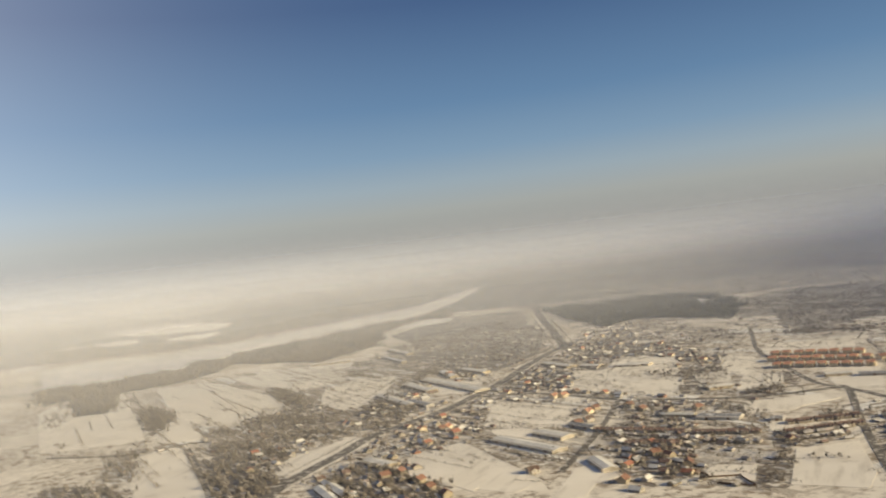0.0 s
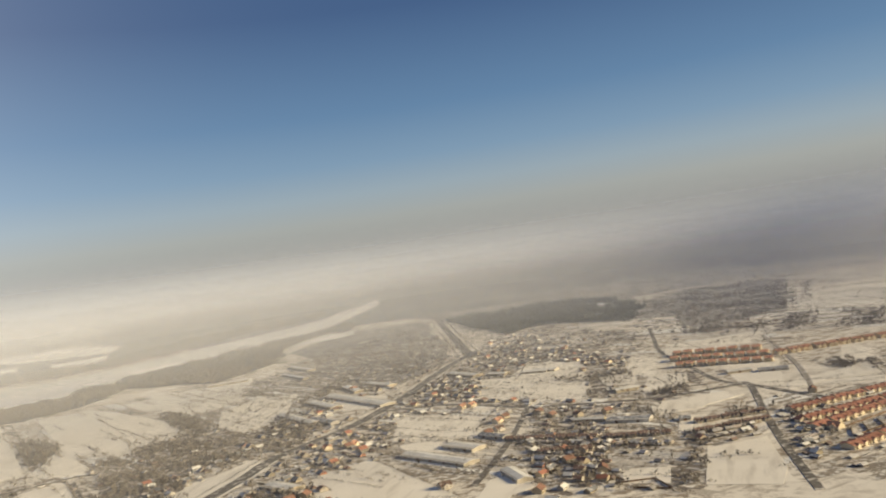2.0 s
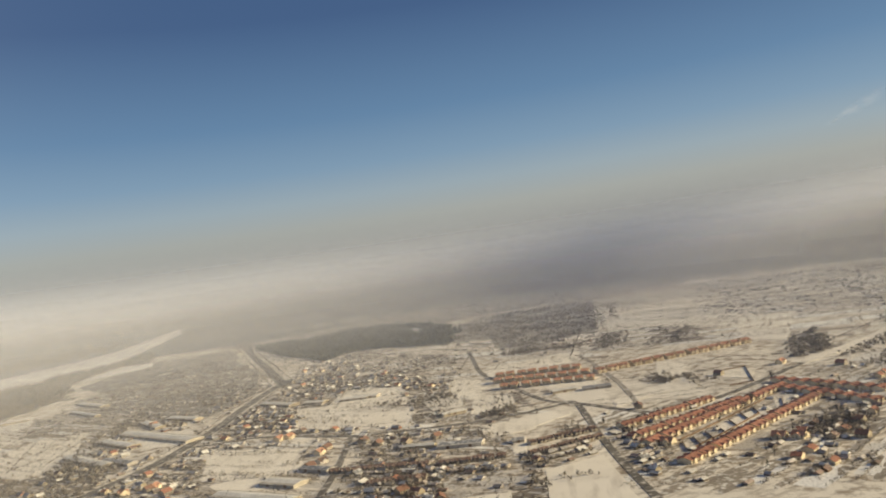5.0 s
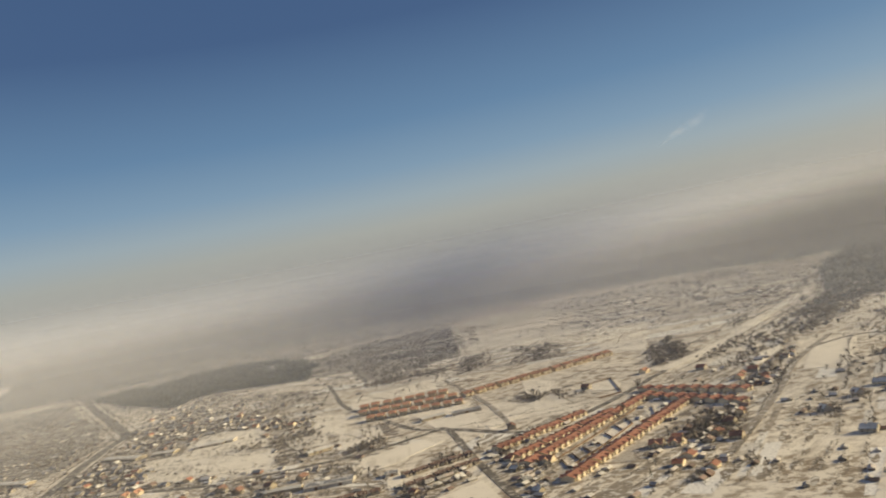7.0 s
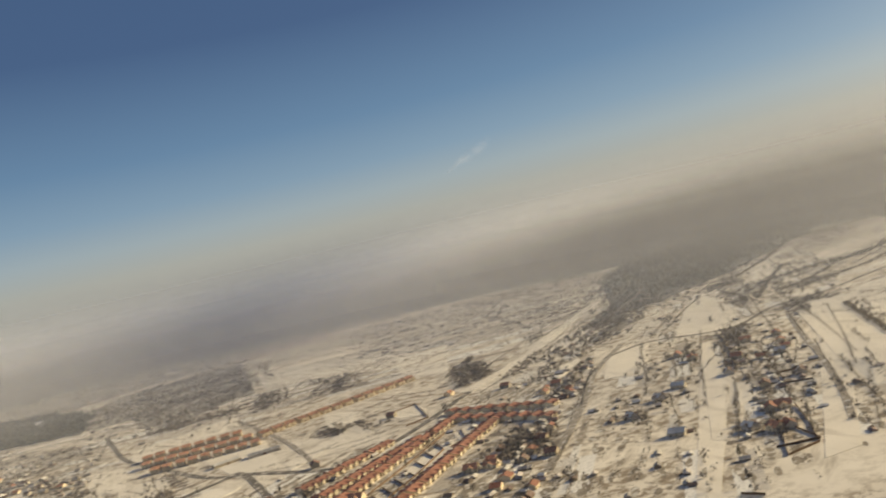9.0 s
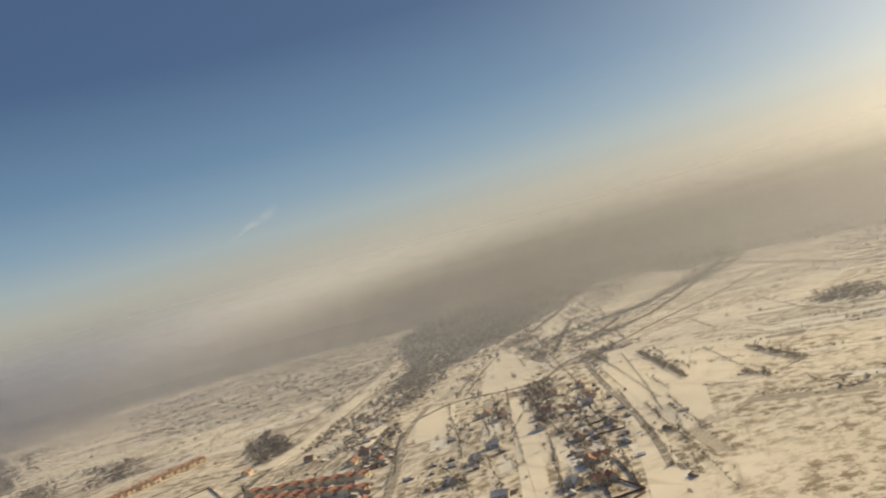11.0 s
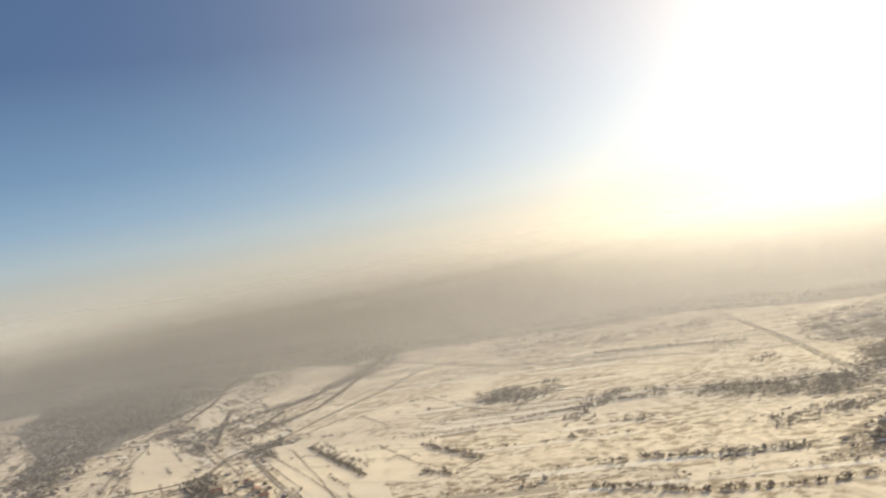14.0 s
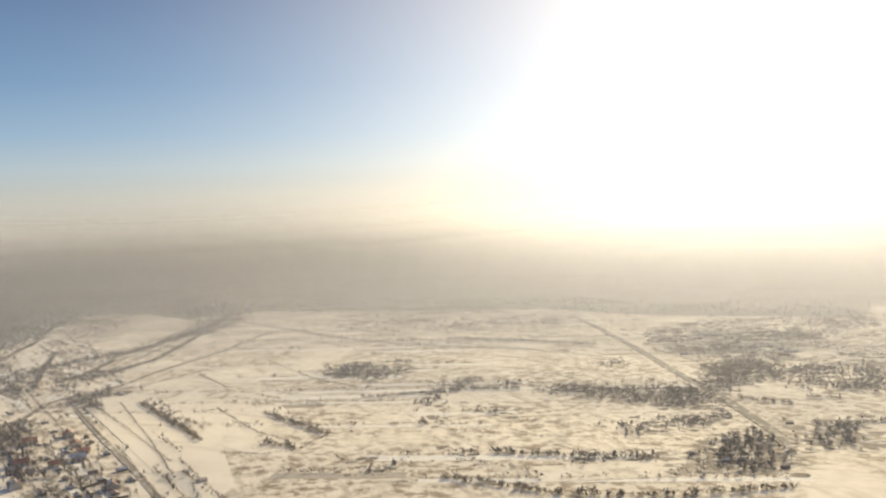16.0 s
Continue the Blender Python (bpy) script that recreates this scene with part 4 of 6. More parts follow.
HEDGES_WEST = [[(-607, 1613), (-541, 1454)],
    [(-628, 1581), (-580, 1462)],
    [(-532, 1679), (-429, 1441)],
    [(-386, 1458), (-297, 1266)],
    [(-723, 1998), (-564, 1642)],
    [(-676, 1934), (-568, 1698)],
    [(-311, 1182), (-206, 888)],
    [(-481, 1905), (-413, 1761)],
    [(-519, 2252), (-406, 2197)],
    [(-535, 1809), (-497, 1732)],
    [(-455, 1188), (-418, 1080)],
    [(-432, 1085), (-394, 1101)],
    [(-483, 1041), (-444, 1026)],
    [(-442, 942), (-409, 954)],
    [(-298, 839), (-278, 869), (-254, 876)],
    [(-307, 1505), (-280, 1460), (-232, 1465)],
    [(-399, 1554), (-327, 1503)],
    [(-42, 1363), (22, 1676)],
    [(-109, 1399), (-46, 1636), (22, 1676)]]
HEDGES_MID = [[(260, 1084), (332, 974)],
    [(246, 1022), (319, 941)],
    [(236, 986), (304, 920)],
    [(107, 1236), (170, 1141)],
    [(89, 1081), (147, 1015)],
    [(122, 1118), (156, 1065)],
    [(244, 1189), (180, 1041)],
    [(319, 941), (256, 776)],
    [(295, 895), (256, 789)],
    [(264, 1204), (200, 1305)],
    [(314, 1146), (269, 1225)],
    [(161, 1332), (205, 1330)],
    [(445, 1268), (514, 1318)],
    [(804, 1745), (739, 1610)],
    [(493, 1204), (488, 1142)],
    [(421, 1687), (563, 1576)],
    [(307, 1375), (367, 1319)],
    [(738, 1276), (669, 1125)],
    [(382, 812), (450, 809)],
    [(668, 1397), (683, 1522), (637, 1449)],
    [(496, 1131), (544, 1136)],
    [(453, 1523), (535, 1503)]]
HEDGES_EAST = [[(612, 1005), (669, 960), (715, 946)],
    [(751, 1294), (874, 1275), (1025, 1243)],
    [(786, 1320), (917, 1329)],
    [(906, 1015), (1095, 1087), (1334, 1176), (1664, 1269)],
    [(859, 929), (1023, 971), (1245, 1047), (1608, 1201)],
    [(734, 1030), (695, 946)],
    [(976, 1319), (1130, 1328)],
    [(1337, 1832), (1429, 1715), (1570, 1653)],
    [(1149, 1521), (1312, 1443)],
    [(1485, 1691), (1657, 1615)],
    [(1280, 1122), (1461, 1187)],
    [(1630, 1415), (1595, 1224)],
    [(1046, 1814), (790, 1435)],
    [(567, 1029), (605, 1007)],
    [(400, 1057), (474, 1025)],
    [(766, 701), (899, 778)],
    [(569, 600), (665, 646)],
    [(752, 1375), (785, 1303)]]
HEDGES_FIELD_ONE = [[(865, 215), (819, 157)],
    [(973, 209), (949, 162)],
    [(839, 117), (831, 72), (831, 48)],
    [(1173, 286), (1155, 245)],
    [(1690, 148), (1622, 44)],
    [(1518, -14), (1500, -85)],
    [(1624, 224), (1542, 95)],
    [(1276, 55), (1255, 14)],
    [(1234, 430), (1173, 382)],
    [(948, 347), (1001, 322)],
    [(936, 424), (921, 381), (942, 357)],
    [(1299, 130), (1313, 104)],
    [(1334, -22), (1335, -72)],
    [(819, 160), (798, 161)],
    [(837, 204), (840, 194)]]
HEDGES_FIELD_TWO = [[(1051, -11), (1159, -26)],
    [(1440, -158), (1293, -172)],
    [(1552, 470), (1618, 420)],
    [(1741, 378), (1660, 324)],
    [(913, 83), (926, 128)],
    [(1219, 293), (1199, 328)],
    [(993, 287), (991, 321)],
    [(1979, -154), (1919, -78), (2103, 70)],
    [(1377, 202), (1342, 148)],
    [(1857, 109), (1740, -41)],
    [(2345, 642), (2016, 455), (1789, 326)],
    [(1626, 634), (1536, 541)],
    [(1426, 538), (1299, 477)],
    [(905, 318), (878, 308)],
    [(881, 14), (871, -33)],
    [(914, 8), (912, 30)]]
HEDGES_FIELD = [*HEDGES_FIELD_ONE, *HEDGES_FIELD_TWO]
HEDGES_HAMLET = [[(1111, 796), (1349, 875), (1495, 914)],
    [(1119, 814), (1391, 908)],
    [(961, 811), (696, 670)],
    [(919, 595), (769, 505)],
    [(780, 470), (636, 409)],
    [(1204, 694), (1233, 648)],
    [(998, 535), (771, 431)],
    [(1971, 1071), (1626, 905)],
    [(1076, 875), (1101, 851), (1097, 801)],
    [(1607, 956), (1586, 853), (1473, 776)],
    [(1189, 635), (1001, 543)],
    [(794, 535), (736, 515)],
    [(1199, 828), (1303, 873)]]
TREE_LINE = [(1528, 825), (1644, 774), (1685, 737), (1773, 700), (1968, 677), (2147, 650), (2412, 653)]
SHARP_FIELDS = [*CLEAN_FIELDS_NEW, *CLEAN_FIELDS_MID, *CLEAN_FIELDS_EAST, *CLEAN_FIELDS_HAMLET]
TREE_CLUMPS = [*TREE_CLUMPS_WEST, *TREE_CLUMPS_MID, *TREE_CLUMPS_RAIL, *TREE_CLUMPS_HAMLET]
FIELD_CLUMPS = [*TREE_CLUMPS_FIELD, *TREE_CLUMPS_EAST]
SHARP_WOODS = [*TREE_CLUMPS, *FIELD_CLUMPS, WOOD_CLUMP, WOOD_STRIP, WOOD_YARD, WOOD_PARK, WOOD_BANK, WOOD_BELT, WOOD_EAST, ZONE_EAST]
CUTTING_EDGES = [[(x + d, y) for x, y in ROAD_CUTTING] for d in (-24, 24)]
HIGHWAY_EDGES = [[(x + d, y - 0.5 * d) for x, y in ROAD_HIGHWAY] for d in (-17, 17)]
SHARP_HEDGES = [*CUTTING_EDGES, *HIGHWAY_EDGES, *HEDGES_WEST, *HEDGES_MID, *HEDGES_EAST, *HEDGES_HAMLET]


# ---- mesh helpers ----
def part(name, bm, material, parent=None, label=""):
    """Links a bmesh as one mesh object, under a thing or a part where one is given."""
    mesh = bpy.data.meshes.new(name)
    bm.to_mesh(mesh)
    bm.free()
    return part_of(name, mesh, material, parent, label)


def part_of(name, mesh, material, parent=None, label=""):
    if material and not mesh.materials:
        mesh.materials.append(material)
    ob = new(name, mesh)
    if parent:
        ob.parent = parent
    return tagged(ob, label)


def solid(bm, corners, low, high):
    """A prism over a polygon."""
    a, b = [bm.verts.new((*c, low)) for c in corners], [bm.verts.new((*c, high)) for c in corners]
    n = len(corners)
    for i in range(n):
        bm.faces.new((a[i], a[(i + 1) % n], b[(i + 1) % n], b[i]))
    bm.faces.new(a[::-1])
    bm.faces.new(b)


def sheet(bm, corners, lift, cuts=5):
    """A thin sheet over a polygon, following the ground."""
    bmesh.ops.triangulate(bm, faces=[bm.faces.new([bm.verts.new((x, y, 0)) for x, y in corners])])
    bmesh.ops.subdivide_edges(bm, edges=bm.edges, cuts=cuts, use_grid_fill=True)
    for v in bm.verts:
        v.co.z = float(ground_z(v.co.x, v.co.y)) + lift
    bm.normal_update()
    for f in bm.faces:
        if f.normal.z < 0:
            f.normal_flip()


def block(bm, x0, y0, z0, x1, y1, z1):
    solid(bm, [(x0, y0), (x1, y0), (x1, y1), (x0, y1)], z0, z1)


def slab(bm, corners, thick):
    """A sheet through four corners, with a thickness downwards."""
    a = [bm.verts.new(c) for c in corners]
    b = [bm.verts.new((c[0], c[1], c[2] - thick)) for c in corners]
    bm.faces.new(a)
    bm.faces.new(b[::-1])
    for i in range(4):
        j = (i + 1) % 4
        bm.faces.new((a[j], a[i], b[i], b[j]))


def gable(bm, x0, x1, y0, y1, eave, ridge, thick, along_x=True):
    """One bent roof: two slopes joined at the ridge, with a thickness."""
    mid, drop = (y0 + y1) / 2, thick
    cut = [(y0, eave), (mid, ridge), (y1, eave), (y1, eave - drop), (mid, ridge - drop), (y0, eave - drop)]
    ends = [[bm.verts.new((x, q, z) if along_x else (q, x, z)) for q, z in cut] for x in (x0, x1)]
    for i in range(6):
        j = (i + 1) % 6
        bm.faces.new((ends[0][i], ends[1][i], ends[1][j], ends[0][j]))
    for e in ends:
        bm.faces.new((e[0], e[1], e[4], e[5]))
        bm.faces.new((e[1], e[2], e[3], e[4]))
    bmesh.ops.recalc_face_normals(bm, faces=bm.faces)


MIDDLE, FLAT, RIM, HILLS = (75, 80), 2350.0, 4700.0, 188.0


def ground_z(x, y):
    """The land is flat round the village and rises very gently far off, under the haze."""
    r = np.hypot(np.asarray(x, float) - MIDDLE[0], np.asarray(y, float) - MIDDLE[1])
    return np.where(r > FLAT, HILLS * (1 - r * (1 - (np.minimum(r, RIM - 5) - FLAT) / (RIM - FLAT)) / FLAT), 0.0)


def rounded(points, steps=6):
    """A smooth line through points (Catmull-Rom)."""
    p = [Vector(q) for q in points]
    p = [2 * p[0] - p[1], *p, 2 * p[-1] - p[-2]]
    out = []
    for i in range(1, len(p) - 2):
        for k in range(steps):
            s = k / steps
            a, b, c, d = p[i - 1], p[i], p[i + 1], p[i + 2]
            out.append(0.5 * (2 * b + (c - a) * s + (2 * a - 5 * b + 4 * c - d) * s * s + (3 * b - a - 3 * c + d) * s ** 3))
    return [*out, p[-2]]


def ribbon(name, points, width, low, high, material, label, category, steps=6, shoulder=0.0):
    """A band along a line, with its own thickness and slightly uneven edges."""
    line, bm, rims = rounded(points, steps), bmesh.new(), []
    for i, q in enumerate(line):
        way = (line[min(i + 1, len(line) - 1)] - line[max(i - 1, 0)]).normalized()
        side = Vector((-way.y, way.x))
        w = width / 2 * (1 + 0.12 * noise.noise((q.x * 0.02, q.y * 0.02, 3.1)))
        l, r = q + side * w, q - side * w
        g = float(ground_z(*q))
        rims.append([bm.verts.new((*l, g + low)), bm.verts.new((*l, g + high)), bm.verts.new((*r, g + high)), bm.verts.new((*r, g + low))])
    for a, b in zip(rims, rims[1:]):
        for k in range(3):
            bm.faces.new((a[k], b[k], b[k + 1], a[k + 1]))
    bm.faces.new(rims[0])
    bm.faces.new(rims[-1][::-1])
    return tagged(part(name, bm, material), label, category, kind="structure")


def inside(points, polygon):
    """Which of the points lie in the polygon."""
    x, y, hit = points[:, 0], points[:, 1], np.zeros(len(points), bool)
    for (x0, y0), (x1, y1) in zip(polygon, polygon[1:] + polygon[:1]):
        if y0 != y1:
            hit ^= ((y0 > y) != (y1 > y)) & (x < (x1 - x0) * (y - y0) / (y1 - y0) + x0)
    return hit


def off_roads(points, room):
    """Which of the points lie clear of the larger roads."""
    clear = np.ones(len(points), bool)
    for line in (ROAD_HIGHWAY, ROAD_LANE, ROAD_CROSS, ROAD_DIAGONAL, ROAD_SPUR, ROAD_FIELD, ROAD_RAIL, ROAD_EAST, ROAD_VILLAGE):
        for a, b in zip(line, line[1:]):
            a, way = np.array(a, float), np.array(b, float) - np.array(a, float)
            s = np.clip(((points - a) @ way) / (way @ way), 0, 1)
            clear &= np.hypot(*(points - a - s[:, None] * way).T) > room
    return clear


def scattered(polygon, count, seed, apart=0.0):
    """Random places in a polygon, some distance apart, off the clean fields."""
    rng, p = np.random.default_rng(seed), np.array(polygon, float)
    low, high, found, tries = p.min(0), p.max(0), [], 0
    while len(found) < count and tries < 60:
        some = rng.uniform(low, high, (max(200, count), 2))
        good = inside(some, polygon)
        for one in ([] if polygon in SHARP_WOODS else CLEAN):
            good &= ~inside(some, one)
        good[good] = off_roads(some[good], 13.0)
        if count >= 150 and not apart:      # growth gathers in lumps
            good[good] = [noise.noise((x / 75, y / 75, seed % 17)) + 0.5 * noise.noise((x / 24, y / 24, 3.0)) > rng.uniform(-0.25, 0.45) for x, y in some[good]]
        for q in some[good]:
            if len(found) < count and (not apart or all((q[0] - f[0]) ** 2 + (q[1] - f[1]) ** 2 > apart * apart for f in found)):
                found.append(q)
        tries += 1
    return np.array(found).reshape(-1, 2)


def in_strips(polygon, count, seed, turn, gap, loose=2.0):
    """Random places in a polygon, drawn together into strips along a direction, as along lanes and plot edges."""
    p = scattered(polygon, count, seed)
    r = np.random.default_rng(seed + 11)
    c, s = math.cos(radians(turn)), math.sin(radians(turn))
    u, v = p[:, 0] * c + p[:, 1] * s, -p[:, 0] * s + p[:, 1] * c
    v = np.round(v / gap) * gap + r.normal(0, loose, len(p))
    u = u + 9 * np.sin(u / 23 + v)
    return np.c_[u * c - v * s, u * s + v * c]


def soup(name, verts, faces, material, label, category, kind="stuff"):
    mesh = bpy.data.meshes.new(name)
    v = np.array(verts, float)
    v[:, 2] += ground_z(v[:, 0], v[:, 1])
    mesh.from_pydata(v.tolist(), [], [tuple(f) for f in faces])
    return tagged(part_of(name, mesh, material), label, category, kind=kind)


def thicket_mesh(places, heights, seed, blades=26, spread=0.36, base=0.25, lean=0.0):
    """Many bare trees or bushes as one soup of twigs and stems. base: where the crown begins, as a share of the height."""
    rng = np.random.default_rng(seed)
    n, verts, faces = len(places), [], []
    centre = np.c_[places, np.zeros(n)]
    # crowns: thin triangles spread through an uneven ellipsoid
    u = rng.normal(size=(n, blades, 3))
    u /= np.linalg.norm(u, axis=2, keepdims=True) + 1e-9
    r = rng.uniform(0.35, 1.0, (n, blades, 1)) ** 0.6
    h = heights[:, None, None]
    wide = (spread * rng.uniform(0.75, 1.3, (n, 1, 1))) * h
    mid = centre[:, None] + np.concatenate([u[..., :2] * r * wide, (base + (1 - base) * (0.5 + 0.5 * u[..., 2:] * r)) * h], 2)
    for k in range(3):
        size = np.array([0.17, 0.17, 0.22]) * h * rng.uniform(0.5, 1.4, (n, blades, 1))
        verts.append(mid + rng.normal(size=(n, blades, 3)) * size * 0.8)
    v = np.stack(verts, 2).reshape(-1, 3)
    v[:, 2] = np.maximum(v[:, 2], 0.05)
    f = np.arange(len(v)).reshape(-1, 3)
    # stems: a three-sided spike from the ground into the crown
    a = rng.uniform(0, 6.28, n)
    stem = []
    for k in range(3):
        w = 0.03 * heights
        stem.append(np.c_[places[:, 0] + w * np.cos(a + k * 2.1), places[:, 1] + w * np.sin(a + k * 2.1), np.zeros(n)])
    stem.append(np.c_[places, heights * (0.8 if base > 0.1 else 0.3)])
    s = np.stack(stem, 1).reshape(-1, 3)
    o = len(v) + 4 * np.arange(n)[:, None]
    sides = np.concatenate([o + np.array(q) for q in ([0, 1, 3], [1, 2, 3], [2, 0, 3])])
    return np.concatenate([v, s]), np.concatenate([f, sides])


def litter(polygon, count, size, seed, edge=15.0, turn=None, gap=22.0, stretch=1.0, material=None):
    """Patches of bare leaf litter and soil, ragged at the rim, as one sheet."""
    r, verts, faces = np.random.default_rng(seed), [], []
    places = scattered(polygon, count, seed) if turn is None else in_strips(polygon, count, seed, turn, gap, 3.0)
    places = places + r.normal(0, edge if turn is None else 0.5, places.shape)
    c, s = math.cos(radians(turn or 0)), math.sin(radians(turn or 0))
    for x, y in places:
        o, n, wide = len(verts), 7, size * r.uniform(0.4, 1.5)
        for k in range(n):
            d = wide * r.uniform(0.55, 1.2)
            along_it, across_it = d * stretch * math.cos(k * 6.283 / n), d * math.sin(k * 6.283 / n)
            verts.append((x + along_it * c - across_it * s, y + along_it * s + across_it * c, 0.09 + 0.0004 * (o % 90)))
        faces.append(tuple(range(o, o + n)))
    return soup("bare_soil", verts, faces, material or FLOOR, "leaf litter and bare soil showing through the snow", "ground")


def thicket(name, polygon, count, low, high, seed, material, label, category="woods", edge=0.0, turn=None, gap=22.0, **shape):
    places = scattered(polygon, count, seed) if turn is None else in_strips(polygon, count, seed, turn, gap)
    places = places + np.random.default_rng(seed + 3).normal(0, 1, places.shape) * edge
    heights = np.random.default_rng(seed + 1).uniform(low, high, len(places)) * np.random.default_rng(seed + 2).choice([0.7, 1.0, 1.0, 1.25], len(places))
    return soup(name, *thicket_mesh(places, heights, seed, **shape), material, label, category)


CLEAN = [*CLEAN_FIELDS, *SHARP_FIELDS, POND_WOOD, POND_GLADE, POND_PINES, RIVER_ARM]

# ---- ground ----
bm = bmesh.new()
rings, spokes = [0, 200, 400, 600, 800, 1100, 1500, 1900, 2350, 2500, 2700, 2900, 3100, 3300, 3500, 3700, 3900, 4100, 4300, 4500, 4680], 144
last = [bm.verts.new((*MIDDLE, 0))]
for radius in rings[1:]:
    ring = [bm.verts.new((MIDDLE[0] + radius * math.cos(k * 2 * math.pi / spokes), MIDDLE[1] + radius * math.sin(k * 2 * math.pi / spokes), float(ground_z(MIDDLE[0] + radius, MIDDLE[1])))) for k in range(spokes)]
    for k in range(spokes):
        j = (k + 1) % spokes
        bm.faces.new((last[0], ring[k], ring[j]) if len(last) == 1 else (last[k], ring[k], ring[j], last[j]))
    last = ring
tagged(part("ground", bm, GROUND), "snow-covered plain with patches of bare soil and dry grass", "ground", kind="structure")

bm, last = bmesh.new(), None
for radius in (3100, 3150, 3200, 3250, 3300, 3500, 3700, 3900, 4100, 4300, 4500, 4692):
    ring = []
    for k in range(144):
        a = k * 2 * math.pi / 144
        r = radius * (1 + (0.05 * noise.noise((3 * math.cos(a), 3 * math.sin(a), 7.0)) if radius < 3240 else 0.0))
        if radius < 3240:
            r *= 1 - 0.33 * max(0.0, math.cos(a + radians(30))) ** 2      # the woods come nearer in the south-east
        x, y = MIDDLE[0] + r * math.cos(a), MIDDLE[1] + r * math.sin(a)
        ring.append(bm.verts.new((x, y, float(ground_z(x, y)) + 0.45)))
    for k in range(144 if last else 0):
        bm.faces.new((last[k], ring[k], ring[(k + 1) % 144], last[(k + 1) % 144]))
    last = ring
tagged(part("distant_land", bm, DISTANT), "distant woodland and fields fading into smog", "land", kind="structure")

bm = bmesh.new()
far_bank, near_bank = rounded(RIVER_FAR_BANK, 5), rounded(RIVER_NEAR_BANK, 5)
rim = [[bm.verts.new((q.x, q.y, float(ground_z(q.x, q.y)) + z)) for q, z in ((a, -1.0), (a, 1.6), (b, 1.6), (b, -1.0))] for a, b in zip(far_bank, near_bank)]
for a, b in zip(rim, rim[1:]):
    for k in range(3):
        bm.faces.new((a[k], b[k], b[k + 1], a[k + 1]))
tagged(part("river", bm, ICE), "wide frozen river covered with cream-coloured snow", "river", kind="structure")

FIELDS = [FIELD_A, FIELD_B, FIELD_C, FIELD_D, FIELD_E, FIELD_F, FIELD_G, FIELD_H, FIELD_I, FIELD_J, FIELD_K, FIELD_L, FIELD_M, FIELD_N, *CLEAN_FIELDS, *SHARP_FIELDS]
for k, corners in enumerate(FIELDS):
    bm = bmesh.new()
    solid(bm, corners, 0.0, 0.10 + 0.004 * k)
    bmesh.ops.recalc_face_normals(bm, faces=bm.faces)
    tagged(part("snow_field", bm, FIELD if k % 3 or k > 13 else FIELD_WARM), "smooth snow-covered field among plots and roads", "field", "fields", "structure")

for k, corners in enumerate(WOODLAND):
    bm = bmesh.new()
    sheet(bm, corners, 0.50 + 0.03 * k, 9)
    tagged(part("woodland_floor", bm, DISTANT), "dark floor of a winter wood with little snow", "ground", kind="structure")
    thicket("woods", corners, 2200, 4.5, 9, 3000 + k, FAR_TREES, "dark grey wood in the haze", edge=30.0, spread=0.5, base=0.1, blades=14)

# the grey sheet over PLAIN_NORTH stands in for haze above far snow
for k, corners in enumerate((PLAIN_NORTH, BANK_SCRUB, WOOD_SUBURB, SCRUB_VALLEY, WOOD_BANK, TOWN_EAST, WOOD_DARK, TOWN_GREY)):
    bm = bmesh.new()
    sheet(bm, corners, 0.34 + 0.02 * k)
    tagged(part("woodland_floor", bm, DISTANT if corners in (WOOD_BANK, WOOD_DARK) else SUBURB), "trodden grey snow and leaf litter under bare trees, greyed for haze on the far plain", "ground", kind="structure")

for corners in FAR_FIELDS:
    bm = bmesh.new()
    top = [bm.verts.new((x, y, float(ground_z(x, y)) + 2.0)) for x, y in corners]
    low = [bm.verts.new((x, y, float(ground_z(x, y)) - 1.0)) for x, y in corners]
    bm.faces.new(top)
    for i in range(len(corners)):
        j = (i + 1) % len(corners)
        bm.faces.new((low[i], low[j], top[j], top[i]))
    bmesh.ops.recalc_face_normals(bm, faces=bm.faces)
    tagged(part("snow_field", bm, ICE), "far snow-covered meadow beyond the frozen river", "field", "fields", "structure")

for corners, name, label in ((POND_WOOD, "frozen_pond", "narrow snow-covered pond in the woods"), (POND_GLADE, "frozen_pond", "small snow-covered pond in a glade"), (POND_PINES, "frozen_pond", "thin strip of frozen water beside a pine wood"), (RIVER_ARM, "river_arm", "frozen side arm of the river among bare trees")):
    bm = bmesh.new()
    sheet(bm, corners, 1.2)
    tagged(part(name, bm, ICE), label, "water", kind="structure")

